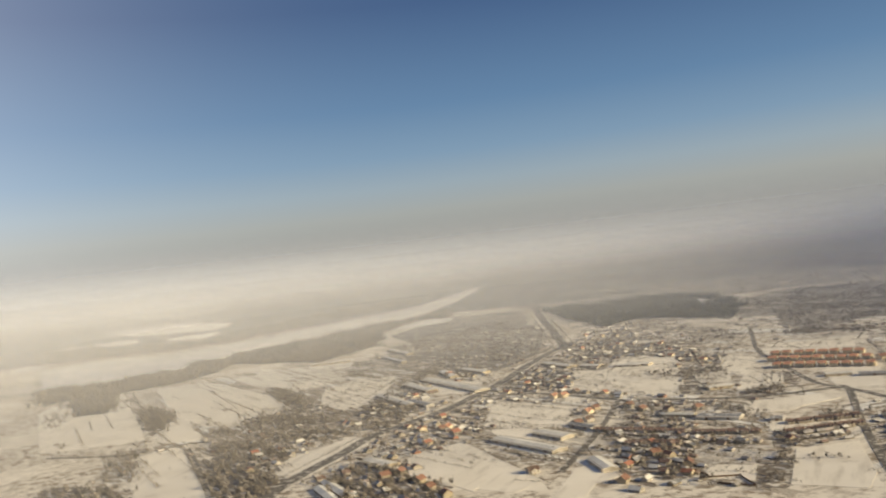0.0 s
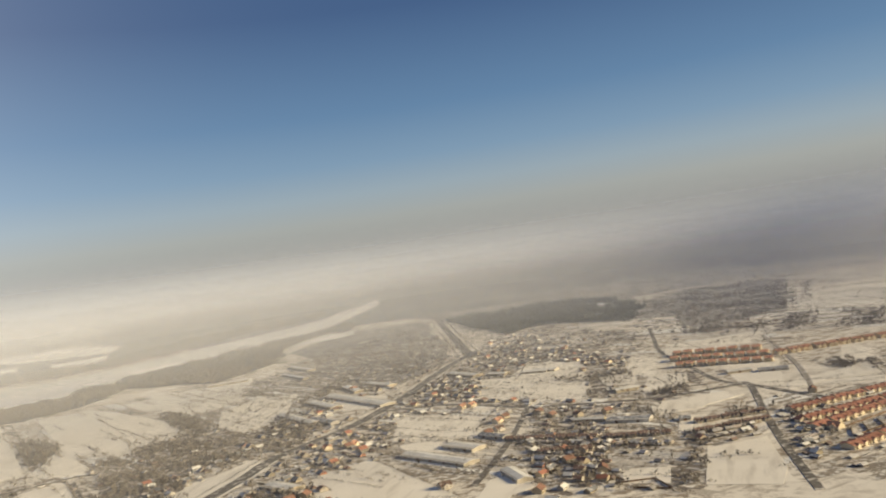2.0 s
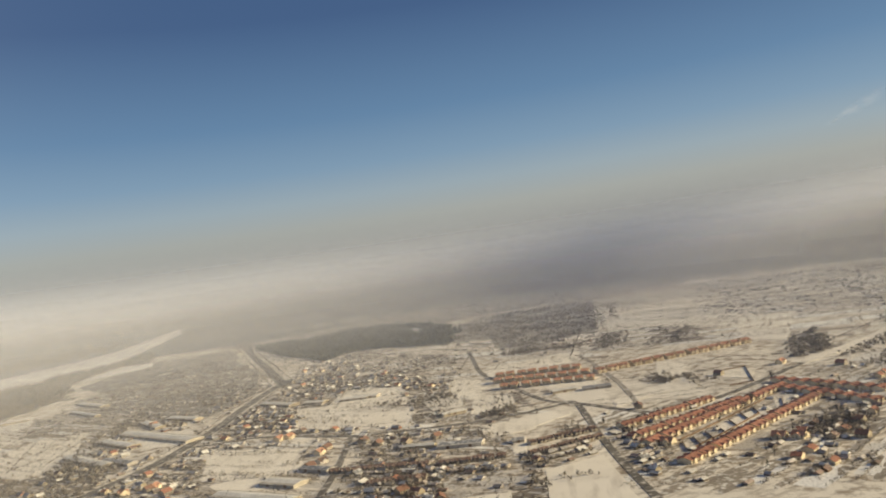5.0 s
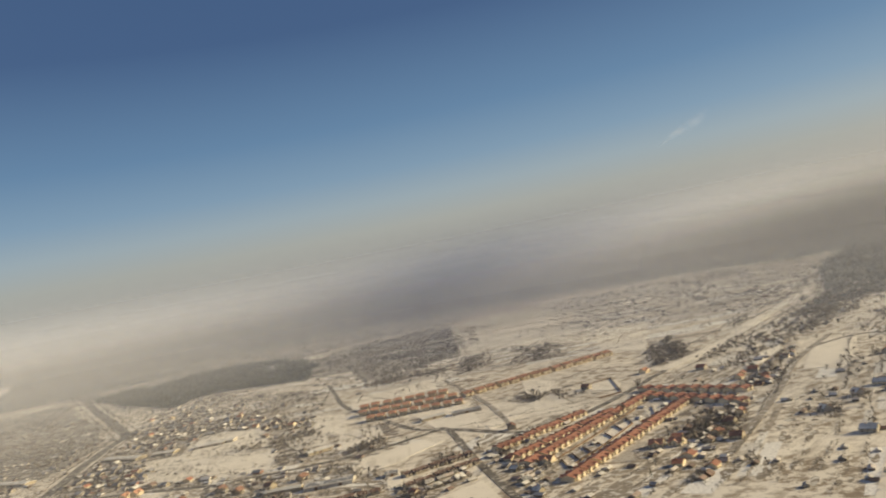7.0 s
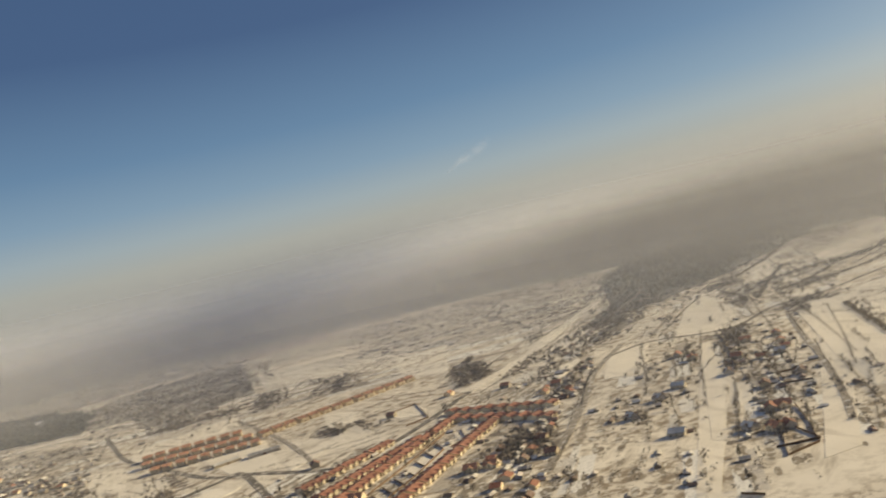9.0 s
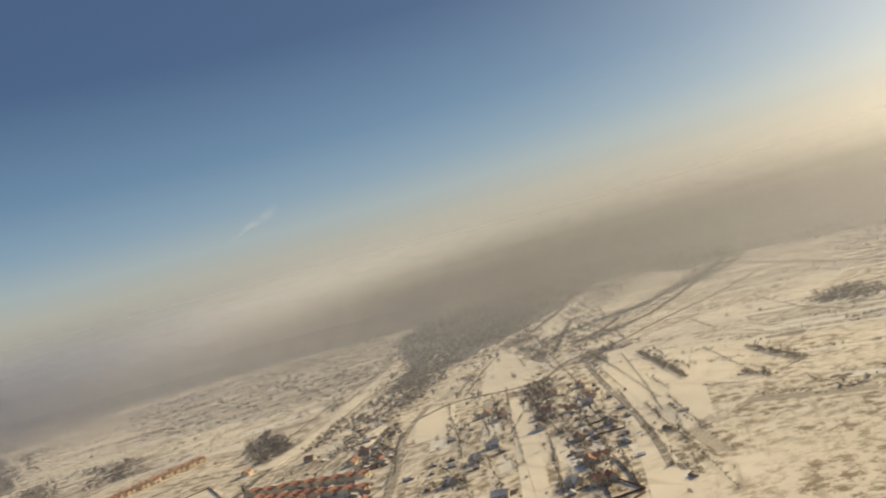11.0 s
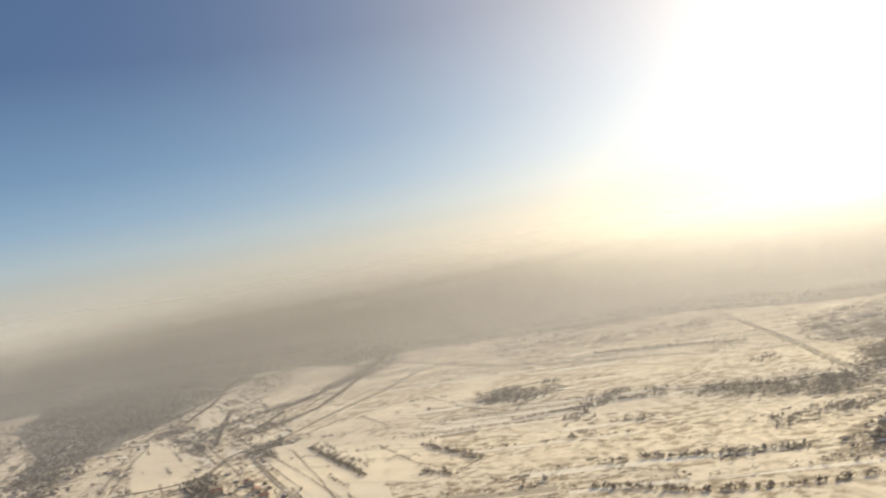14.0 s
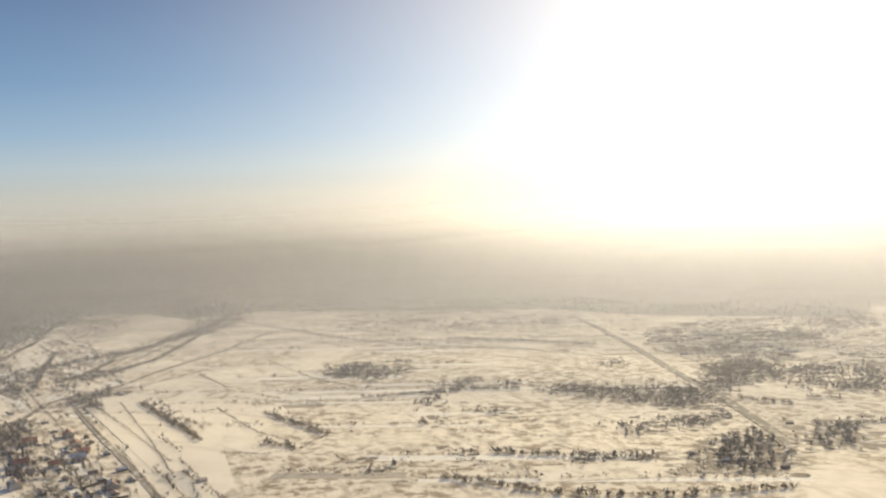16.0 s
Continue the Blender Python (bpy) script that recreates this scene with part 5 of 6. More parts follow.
ROADS = [("highway", ROAD_HIGHWAY, 19, ASPHALT, "dark asphalt highway cleared of snow"), ("road", ROAD_CROSS, 10, ASPHALT, "dark asphalt road between snowy plots"),
         ("road", ROAD_LANE, 8, ASPHALT, "dark village road running to a crossing"), ("road", ROAD_DIAGONAL, 8, ASPHALT, "dark asphalt road past terraced houses"),
         ("road", ROAD_SPUR, 7, TRACK, "snowy side road beside a row of red roofs"), ("road", ROAD_UPPER, 7, TRACK, "snowy lane at the suburb's edge"),
         ("railway_strip", ROAD_RAIL, 26, FIELD, "straight snow-covered strip along the railway"), ("road", ROAD_VILLAGE, 9, TRACK, "brown village street through gardens"),
         ("road", ROAD_FIELD, 8, ASPHALT, "narrow dark road across snowy fields"),
         ("road", ROAD_EAST, 12, ASPHALT, "straight country road through a village"), ("road", ROAD_HAMLET, 6, TRACK, "snowy hamlet lane"), ("track", ROAD_WEST, 6, TRACK, "farm track round a white field"),
         ("road", ROAD_GARDENS, 7, ASPHALT, "dark lane between white fields and gardens"), ("road", ROAD_STRIP, 4.5, ASPHALT, "dark straight lane beside a white field"),
         ("track", TRACK_EAST, 9, TRACK, "brown straight track across far fields"),
         ("railway_strip", ROAD_CUTTING, 22, ASPHALT, "dark straight cutting through the pine wood")]
for k, (name, line, width, material, label) in enumerate(ROADS):
    ribbon(name, line, width, 0.0, 0.32 + 0.02 * k, material, label, "road")


def plots(polygon, turn, length, width, share, seed):
    """A patchwork of garden plots and small fields, some snowy, some bare, as one sheet of pieces."""
    r, p = np.random.default_rng(seed), np.array(polygon, float)
    c, s = math.cos(radians(turn)), math.sin(radians(turn))
    u = p @ np.array([[c, -s], [s, c]])
    verts, faces, shrubs = [], [], []
    y = u[:, 1].min()
    while y < u[:, 1].max():
        deep = width * r.uniform(0.6, 1.8)
        x = u[:, 0].min()
        while x < u[:, 0].max():
            wide = length * r.uniform(0.5, 1.9)
            mid = np.array([x + wide / 2, y + deep / 2])
            back = np.array([[mid[0] * c - mid[1] * s, mid[0] * s + mid[1] * c]])
            if r.random() < share and inside(back, polygon)[0]:
                o, high = len(verts), r.uniform(0.02, 0.08)
                for z in (0.0, high):
                    for dx, dy in ((0.5, 0.5), (wide - 0.7, 0.4 + r.uniform(0, 2)), (wide - 0.5, deep - 0.8), (0.6, deep - 0.6 - r.uniform(0, 2))):
                        verts.append(((x + dx) * c - (y + dy) * s, (x + dx) * s + (y + dy) * c, z))
                if r.random() < 0.75:
                    n = int(wide / 4)
                    edge = np.c_[x + np.sort(r.uniform(0, wide, n)), np.full(n, y) + r.normal(0, 0.8, n)]
                    shrubs.append(np.c_[edge[:, 0] * c - edge[:, 1] * s, edge[:, 0] * s + edge[:, 1] * c])
                if r.random() < 0.5:
                    n = r.integers(1, 6)
                    spot = np.c_[x + r.uniform(0, wide, n), y + r.uniform(0, deep, n)]
                    shrubs.append(np.c_[spot[:, 0] * c - spot[:, 1] * s, spot[:, 0] * s + spot[:, 1] * c])
                faces += [(o + 4, o + 5, o + 6, o + 7)] + [(o + k, o + (k + 1) % 4, o + 4 + (k + 1) % 4, o + 4 + k) for k in range(4)]
            x += wide
        y += deep
    p = np.concatenate(shrubs)
    soup("garden_hedges", *thicket_mesh(p, r.uniform(1.2, 3.8, len(p)) * r.choice([0.8, 1, 1.6], len(p)), seed + 7, blades=12, spread=0.6, base=0.02), THICKET, "bare hedges and shrubs between garden plots", "hedge")
    return soup("garden_plots", verts, faces, PLOTS, "patchwork of snowy and bare brown garden plots", "plots")


for k, (zone, turn, length, width, share) in enumerate(((PATCH_WEST, -64, 90, 16, 0.6), (PATCH_MIDDLE, -60, 80, 15, 0.6), (PATCH_EAST, 20, 44, 18, 0.4), (PATCH_FAR, -40, 130, 20, 0.5), (PATCH_SOUTH, 28, 70, 14, 0.32), (PATCH_RIVER, -66, 150, 24, 0.45), (PATCH_FIELDS, 78, 190, 12, 0.22), (PATCH_BEYOND, 100, 200, 60, 0.22))):
    plots(zone, turn, length, width, share, 40 + k)


# ---- houses ----
def house(name, w, d, wall_h, roof_h, wall, roof, label, category="house", snow=False, windows=3, floors=2, dormers=0, porch=True, group=""):
    """A gabled house with its ridge along x: walls, roof, chimney, door and windows."""
    root = tagged(new(name), label, category, group)
    bm = bmesh.new()
    x, y, top = w / 2, d / 2, wall_h + roof_h
    ends = [[bm.verts.new((s * x, q, z)) for q, z in ((-y, 0), (y, 0), (y, wall_h), (0, top - 0.25), (-y, wall_h))] for s in (-1, 1)]
    for i in range(5):
        j = (i + 1) % 5
        bm.faces.new((ends[0][i], ends[1][i], ends[1][j], ends[0][j]))
    bm.faces.new(ends[0][::-1])
    bm.faces.new(ends[1])
    for k in range(dormers):
        at = -x + w * (k + 0.5) / dormers
        half, rise = w / dormers * 0.27, roof_h * 0.62
        for s in (-1, 1):
            front, back = s * (y + 0.9), s * y * 0.25
            a = [bm.verts.new((at + q, front, z)) for q, z in ((-half, 0), (half, 0), (half, wall_h), (0, wall_h + rise - 0.2), (-half, wall_h))]
            b = [bm.verts.new((at + q, back, z)) for q, z in ((-half, 0), (half, 0), (half, wall_h), (0, wall_h + rise - 0.2), (-half, wall_h))]
            for i in range(5):
                j = (i + 1) % 5
                bm.faces.new((a[i], b[i], b[j], a[j]))
            bm.faces.new(a)
            bm.faces.new(b[::-1])
    bmesh.ops.recalc_face_normals(bm, faces=bm.faces)
    part("wall", bm, wall, root)
    bm = bmesh.new()
    ox, oy = x + 0.5, y + 0.6
    eave = wall_h - roof_h * 0.6 / y
    gable(bm, -ox, ox, -oy, oy, eave, top, 0.28)
    part("roof", bm, roof, root)
    for k in range(dormers):
        at, half, rise = -x + w * (k + 0.5) / dormers, w / dormers * 0.27 + 0.35, roof_h * 0.62
        for s in (-1, 1):
            bm = bmesh.new()
            gable(bm, *sorted((s * (y + 1.3), s * y * 0.25)), at - half, at + half, wall_h - 0.35, wall_h + rise, 0.24, False)
            part("gable_roof", bm, roof, root)
    if snow:
        bm = bmesh.new()
        for s in ((-1, 1) if snow == 2 else (1,)):
            slab(bm, [(-ox + 0.3, s * (oy - 0.3), eave + 0.32 + 0.3 * roof_h / y), (ox - 0.4, s * (oy - 0.2), eave + 0.32 + 0.2 * roof_h / y), (ox - 0.2, s * 0.4, top + 0.1), (-ox + 0.2, s * 0.5, top + 0.1)][:: s], 0.2)
        bmesh.ops.recalc_face_normals(bm, faces=bm.faces)
        part("snow_cover", bm, SNOW_ROOF, root, "old snow lying on the roof slope")
    bm = bmesh.new()
    block(bm, x * 0.3, 0.5, top - 1.6, x * 0.3 + 0.9, 1.3, top + 1.1)
    chimney = part("chimney", bm, BRICK, root, "brick chimney")
    bm = bmesh.new()
    block(bm, x * 0.3 - 0.08, 0.42, top + 1.1, x * 0.3 + 0.98, 1.38, top + 1.3)
    part("cap", bm, PLASTER_GREY, chimney, "concrete chimney cap")
    bm = bmesh.new()
    block(bm, -0.55, -y - 0.08 - (0.9 if dormers else 0), 0.1, 0.55, -y + 0.05, 2.2)
    part("door", bm, WOODWORK, root)
    pane = bpy.data.meshes.new("window")
    bm = bmesh.new()
    block(bm, -0.65, -0.07, -0.7, 0.65, 0.07, 0.7)
    bm.to_mesh(pane)
    bm.free()
    for s in (-1, 1):
        for f in range(floors):
            for k in range(windows):
                at = -x + w * (k + 0.5) / windows
                if s < 0 and f == 0 and abs(at) < 1.4:
                    continue
                ob = part_of("window", pane, GLASS, root)
                deep = y + (0.9 if dormers and any(abs(at + x - w * (q + 0.5) / dormers) < w / dormers * 0.27 for q in range(dormers)) else 0)
                ob.location = (at, s * deep, 1.6 + 2.75 * f)
    for s in (1,):
        ob = part_of("window", pane, GLASS, root)
        ob.location, ob.rotation_euler = (s * x, 0, wall_h + 0.4), (0, 0, radians(90))
    return root


def facing(x, y, turn, sx=1.0, sy=1.0, sz=1.0):
    return pose(x, y, 0, 0, 0, turn) @ Matrix.Diagonal((sx, sy, sz, 1))


class Kind:
    """A kind of house: the first is built, the others are copies."""

    def __init__(self, *given, **more):
        self.given, self.more, self.first = given, more, None

    def put(self, m):
        if self.first is None:
            self.first = house(*self.given, **self.more)
            self.first.matrix_basis = m
            return self.first
        self.first.scale, keep = (1, 1, 1), self.first.matrix_basis.copy()
        ob = copy_thing(self.first, m)
        self.first.matrix_basis = keep
        return ob


TWIN = Kind("terraced_house", 16.0, 11.0, 6.0, 3.3, PLASTER_PEACH, TILE_RED, "peach-rendered twin house with a red tiled roof and gables", windows=4, dormers=2, group="rows of red-roofed terraced houses")
TWIN_PALE = Kind("terraced_house", 16.0, 11.0, 6.6, 3.4, PLASTER_PEACH, TILE_PALE, "peach-rendered twin house with a weathered orange tiled roof", windows=2, dormers=2, group="rows of orange-roofed terraced houses")
TWIN_DARK = Kind("terraced_house", 16.0, 11.0, 4.8, 3.6, PLASTER, TILE_BROWN, "cream-rendered twin house with a dark brown tiled roof", windows=3, dormers=2, group="rows of brown-roofed terraced houses")
VILLA_KINDS = [
    Kind("villa", 14, 11, 5.8, 4.6, PLASTER, TILE_RED, "cream villa with a red tiled roof", group="villas"),
    Kind("villa", 15, 12, 5.6, 5.0, PLASTER_PEACH, TILE_PALE, "large peach villa with a bright orange roof", dormers=1, group="villas"),
    Kind("villa", 13, 11, 6.0, 4.6, PLASTER_YELLOW, TILE_ORANGE, "yellow house with an orange-brown roof lit by the sun", group="villas"),
    Kind("villa", 14, 11, 5.4, 4.8, PLASTER_GREY, TILE_BROWN, "grey house with a brown tiled roof", dormers=1, snow=True, group="villas"),
    Kind("villa", 16, 12, 5.2, 4.6, PLASTER, SHEET_BLUE, "cream house with a blue-grey sheet roof", snow=True, group="villas"),
]
COTTAGES = [
    Kind("cottage", 11, 9, 3.6, 4.0, PLASTER_YELLOW, SHEET_GREY, "small yellow cottage with old snow on a grey roof", floors=1, snow=True, windows=2, group="village houses"),
    Kind("cottage", 10, 9, 5.2, 3.6, PLASTER, TILE_BROWN, "cream two-storey house with a brown roof", windows=2, group="village houses"),
    Kind("cottage", 12, 9, 3.4, 3.8, PLASTER_GREY, SHEET_GREY, "grey farmhouse with a snow-covered sheet roof", floors=1, snow=2, windows=2, group="village houses"),
    Kind("cottage", 10, 10, 5.4, 3.8, PLASTER_PEACH, TILE_RED, "peach house with a red tiled roof", windows=2, group="village houses"),
    Kind("cottage", 11, 9, 3.6, 3.4, BRICK, SHEET_GREY, "brick cottage under a grey roof", floors=1, windows=2, group="village houses"),
    Kind("cottage", 10, 8, 3.2, 3.6, WOODWORK, TILE_BROWN, "dark wooden house with a brown roof", floors=1, windows=2, group="village houses"),
]

rng = random.Random(4)
for k, (x0, y0, x1, y1, count) in enumerate(TERRACES):
    turn, length = math.degrees(math.atan2(y1 - y0, x1 - x0)), math.hypot(x1 - x0, y1 - y0) / (count - 1)
    for i in range(count):
        s = i / (count - 1)
        across = 95 if k > 7 else 0      # these stand across their street
        size = (0.95, length * 0.8 / 11.0) if k > 7 else (length * (0.72 if k < 4 else 0.84) / 16.0, 1.7 if k < 4 else 1.35)
        (TWIN_PALE if k < 4 else TWIN).put(facing(x0 + (x1 - x0) * s + rng.uniform(-1, 1), y0 + (y1 - y0) * s + rng.uniform(-1, 1), turn + across + rng.uniform(-2, 2), *size, rng.uniform(0.95, 1.06) * (0.86 if k < 4 else 0.66)))
for x0, y0, x1, y1, count in DARK_TERRACES:
    turn, length = math.degrees(math.atan2(y1 - y0, x1 - x0)), math.hypot(x1 - x0, y1 - y0) / (count - 1)
    for i in range(count):
        s = i / (count - 1)
        TWIN_DARK.put(facing(x0 + (x1 - x0) * s + rng.uniform(-1, 1), y0 + (y1 - y0) * s + rng.uniform(-1, 1), turn + rng.uniform(-2, 2), length * 0.84 / 16.0, 0.9, rng.uniform(0.6, 0.7)))
for x, y, style in VILLAS:
    VILLA_KINDS[style].put(facing(x, y, rng.choice([20, 35, 110, 60]) + rng.uniform(-8, 8), 0.88, 0.88, 0.70))

ZONES = [(ZONE_HIGHWAY, 46, -60), (ZONE_HIGHWAY_WEST, 34, -62), (ZONE_UPPER, 30, -60), (ZONE_MIDDLE, 34, -50), (ZONE_NORTH_ROAD, 14, -50), (ZONE_STREET, 10, -46),
         (ZONE_STREET_EAST, 4, 0), (ZONE_YARDS, 16, -46), (ZONE_SHEDS, 16, -60), (ZONE_CORNER, 14, 10), (ZONE_BLOCK, 16, 20), (ZONE_BROWN, 14, 25),
         (ZONE_HAMLET, 4, 28), (ZONE_SOUTHWEST, 12, -62), (ZONE_BOTTOM, 10, -48)]
TAKEN = [np.array(q[:2], float) for q in VILLAS]
for k, (zone, count, turn) in enumerate(ZONES):
    for q in in_strips(zone, count * 2, 100 + k, turn, 34.0)[:]:
        if off_roads(q[None], 19.0)[0] and all((q[0] - o[0]) ** 2 + (q[1] - o[1]) ** 2 > 330 for o in TAKEN) and count > 0:
            count -= 1
            TAKEN.append(q)
            COTTAGES[rng.choice([1, 3, 3, 3, 5, 4, 0] if zone in (ZONE_HAMLET, ZONE_BROWN, ZONE_BLOCK) else [0, 0, 0, 2, 2, 2, 1, 3, 4])].put(facing(q[0], q[1], turn + rng.choice([0, 90]) + rng.uniform(-9, 9), *(rng.uniform(0.85, 1.2) * 0.92 for _ in range(2)), rng.uniform(0.58, 0.72)))


def shed(x0, y0, x1, y1, depth, style):
    """A long low shed: walls, a shallow roof, doors in its long side."""
    length, turn = math.hypot(x1 - x0, y1 - y0), math.degrees(math.atan2(y1 - y0, x1 - x0))
    wall, roof, label = [(PLASTER, SNOW_ROOF, "long pale shed with a snow-covered roof"), (PLASTER_YELLOW, SNOW_ROOF, "yellow hall with snow on its roof"),
                         (PLASTER_GREY, SHEET_GREY, "long grey storage building with a sheet roof")][style]
    root = tagged(new("shed"), label, "shed", "long sheds")
    x, y, h, rise = length / 2, depth * 0.7, 3.7, 1.7
    bm = bmesh.new()
    ends = [[bm.verts.new((s * x, q, z)) for q, z in ((-y, 0), (y, 0), (y, h), (0, h + rise - 0.2), (-y, h))] for s in (-1, 1)]
    for i in range(5):
        j = (i + 1) % 5
        bm.faces.new((ends[0][i], ends[1][i], ends[1][j], ends[0][j]))
    bm.faces.new(ends[0][::-1])
    bm.faces.new(ends[1])
    bmesh.ops.recalc_face_normals(bm, faces=bm.faces)
    part("wall", bm, wall, root)
    bm = bmesh.new()
    gable(bm, -x - 0.4, x + 0.4, -y - 0.5, y + 0.5, h - 0.15, h + rise, 0.22)
    part("roof", bm, roof, root)
    bm = bmesh.new()
    block(bm, -1.8, -y - 0.08, 0, 1.8, -y + 0.08, 3.4)
    gate = bpy.data.meshes.new("gate")
    bm.to_mesh(gate)
    bm.free()
    for k in range(max(1, int(length / 22))):
        ob = part_of("gate", gate, WOODWORK, root)
        ob.location = (-x + length * (k + 0.5) / max(1, int(length / 22)), 0, 0)
    root.matrix_basis = pose((x0 + x1) / 2, (y0 + y1) / 2, 0, 0, 0, turn)
    return root


for one in SHEDS:
    shed(*one)


# ---- far built-up land: too many houses to count ----
def far_town(name, polygon, count, seed, label, size=1.0, turn=None, gap=22.0):
    places, r = scattered(polygon, count, seed) if turn is None else in_strips(polygon, count, seed, turn, gap), np.random.default_rng(seed + 5)
    places = places[off_roads(places, 11.0)]
    verts, faces, slots = [], [], []
    for q in places:
        w, d, h, rise, a = r.uniform(4, 8), r.uniform(4, 5.5), r.uniform(3.2, 6), r.uniform(2.5, 4), (r.choice([0.4, 1.97]) if turn is None else radians(turn) + r.choice([0.0, 0.0, 1.571])) + r.uniform(-0.12, 0.12)
        w, d, h, rise = w * size, d * size, h * size * 0.62, rise * size * 0.8
        c, s = math.cos(a), math.sin(a)
        o = len(verts)
        for x, y, z in ((-w, -d, 0), (w, -d, 0), (w, d, 0), (-w, d, 0), (-w, -d, h), (w, -d, h), (w, d, h), (-w, d, h)):
            verts.append((q[0] + x * c - y * s, q[1] + x * s + y * c, z))
        faces += [(o, o + 1, o + 5, o + 4), (o + 1, o + 2, o + 6, o + 5), (o + 2, o + 3, o + 7, o + 6), (o + 3, o, o + 4, o + 7)]
        slots += [0] * 4
        w, d, p = w + 0.4, d + 0.5, len(verts)
        for x, y, z in ((-w, -d, h - 0.2), (w, -d, h - 0.2), (w, d, h - 0.2), (-w, d, h - 0.2), (-w, 0, h + rise), (w, 0, h + rise)):
            verts.append((q[0] + x * c - y * s, q[1] + x * s + y * c, z))
        faces += [(p, p + 1, p + 5, p + 4), (p + 2, p + 3, p + 4, p + 5), (p + 1, p + 2, p + 5), (p + 3, p, p + 4), (p + 3, p + 2, p + 1, p)]
        slots += [1] * 5
    ob = soup(name, verts, faces, FAR_WALLS, label, "houses")
    ob.data.materials.append(FAR_ROOFS)
    ob.data.polygons.foreach_set("material_index", slots)
    return ob


for k, (zone, count) in enumerate(((TOWN_SUBURB, 120), (TOWN_FAR, 340), (TOWN_WEST, 160), (TOWN_EAST, 50), (TOWN_NORTH, 160), (TOWN_RAIL, 120), (WOOD_SOUTH_EDGE, 90), (WOOD_HORIZON, 120), (TOWN_GREY, 260))):
    far_town("far_houses", zone, count, 300 + k, "far houses with snowy and brown roofs in the haze", 0.66, (-45, -40, -60, 78, -45, 20, 30, 60, -45)[k], 30.0)

STRIP = {3: -50, 4: -50, 5: -46, 6: 0, 7: -46, 9: 10, 10: 20, 11: 25, 12: 28, 13: 78, 16: 15, 17: 28, 19: -48}      # the lanes' direction, by quarter
for k, (zone, count) in enumerate(((ZONE_HIGHWAY, 130), (ZONE_HIGHWAY_WEST, 90), (ZONE_UPPER, 80), (ZONE_MIDDLE, 110), (ZONE_NORTH_ROAD, 30), (ZONE_STREET, 70), (ZONE_STREET_EAST, 40), (ZONE_YARDS, 40), (ZONE_SHEDS, 60),
                                   (ZONE_CORNER, 30), (ZONE_BLOCK, 40), (ZONE_BROWN, 50), (ZONE_HAMLET, 20), (ZONE_EAST, 14), (PATCH_MIDDLE, 200), (PATCH_WEST, 110), (PATCH_EAST, 90), (PATCH_SOUTH, 90), (ZONE_CENTRE, 110), (ZONE_FRONT, 50), (ZONE_LEFT, 60))):
    far_town("outbuildings", zone, count, 700 + k, "small sheds, garages and cottages among the gardens", 0.42 if zone is ZONE_EAST else 0.58, STRIP.get(k, -61))

# ---- woods and scrub ----
def clump_count(polygon, room):
    """How many trees a clump holds, at so many square metres each."""
    area = abs(sum(x0 * y1 - x1 * y0 for (x0, y0), (x1, y1) in zip(polygon, polygon[1:] + polygon[:1]))) / 2
    return int(min(700, max(8, area / room)))


WOODS = [(WOOD_BANK, 9000, 6, 11, THICKET), (WOOD_DARK, 4600, 7, 12, PINES), (WOOD_SUBURB, 1900, 3.5, 6.5, THICKET), (WOOD_CLUMP, 220, 4, 8, THICKET),
         (WOOD_SOUTH, 2600, 5, 9, PINES), (WOOD_HORIZON, 3400, 6, 10, PINES), (WOOD_BELT, 420, 2, 4.5, FIELD_SCRUB), (WOOD_EAST, 900, 1.5, 3.5, FIELD_SCRUB),
         (WOOD_EAST_FAR, 900, 3, 6, FIELD_SCRUB), (WOOD_FIELD_FAR, 260, 2, 4, FIELD_SCRUB), (WOOD_LEFT, 90, 3, 6, THICKET), (WOOD_STRIP, 60, 3, 6, THICKET),
         (WOOD_YARD, 40, 2.5, 5, THICKET), (WOOD_PARK, 26, 3, 6, THICKET), (WOOD_RAIL, 420, 3, 6, THICKET), (WOOD_GARDEN, 50, 4, 7, THICKET),
         (WOOD_PLAIN, 2600, 7, 12, THICKET), (WOOD_PLAIN_WEST, 2600, 7, 12, THICKET), (WOOD_HIGHWAY, 900, 3, 6, THICKET), (WOOD_SOUTH_EDGE, 900, 3, 7, THICKET),
         *[(q, 75, 4, 8, THICKET) for q in DARK_GARDENS], *[(q, 70, 2.5, 6, THICKET) for q in TREE_BELTS],
         *[(q, clump_count(q, 75), 2.2, 5.5, THICKET) for q in TREE_CLUMPS], *[(q, clump_count(q, 42), 1.6, 4.4, THICKET) for q in FIELD_CLUMPS],
         *[(q, 420, 2, 5, FIELD_SCRUB) for q in EAST_WOODS], *[(q, clump_count(q, 45), 2, 5, THICKET) for q in EAST_COPSES]]
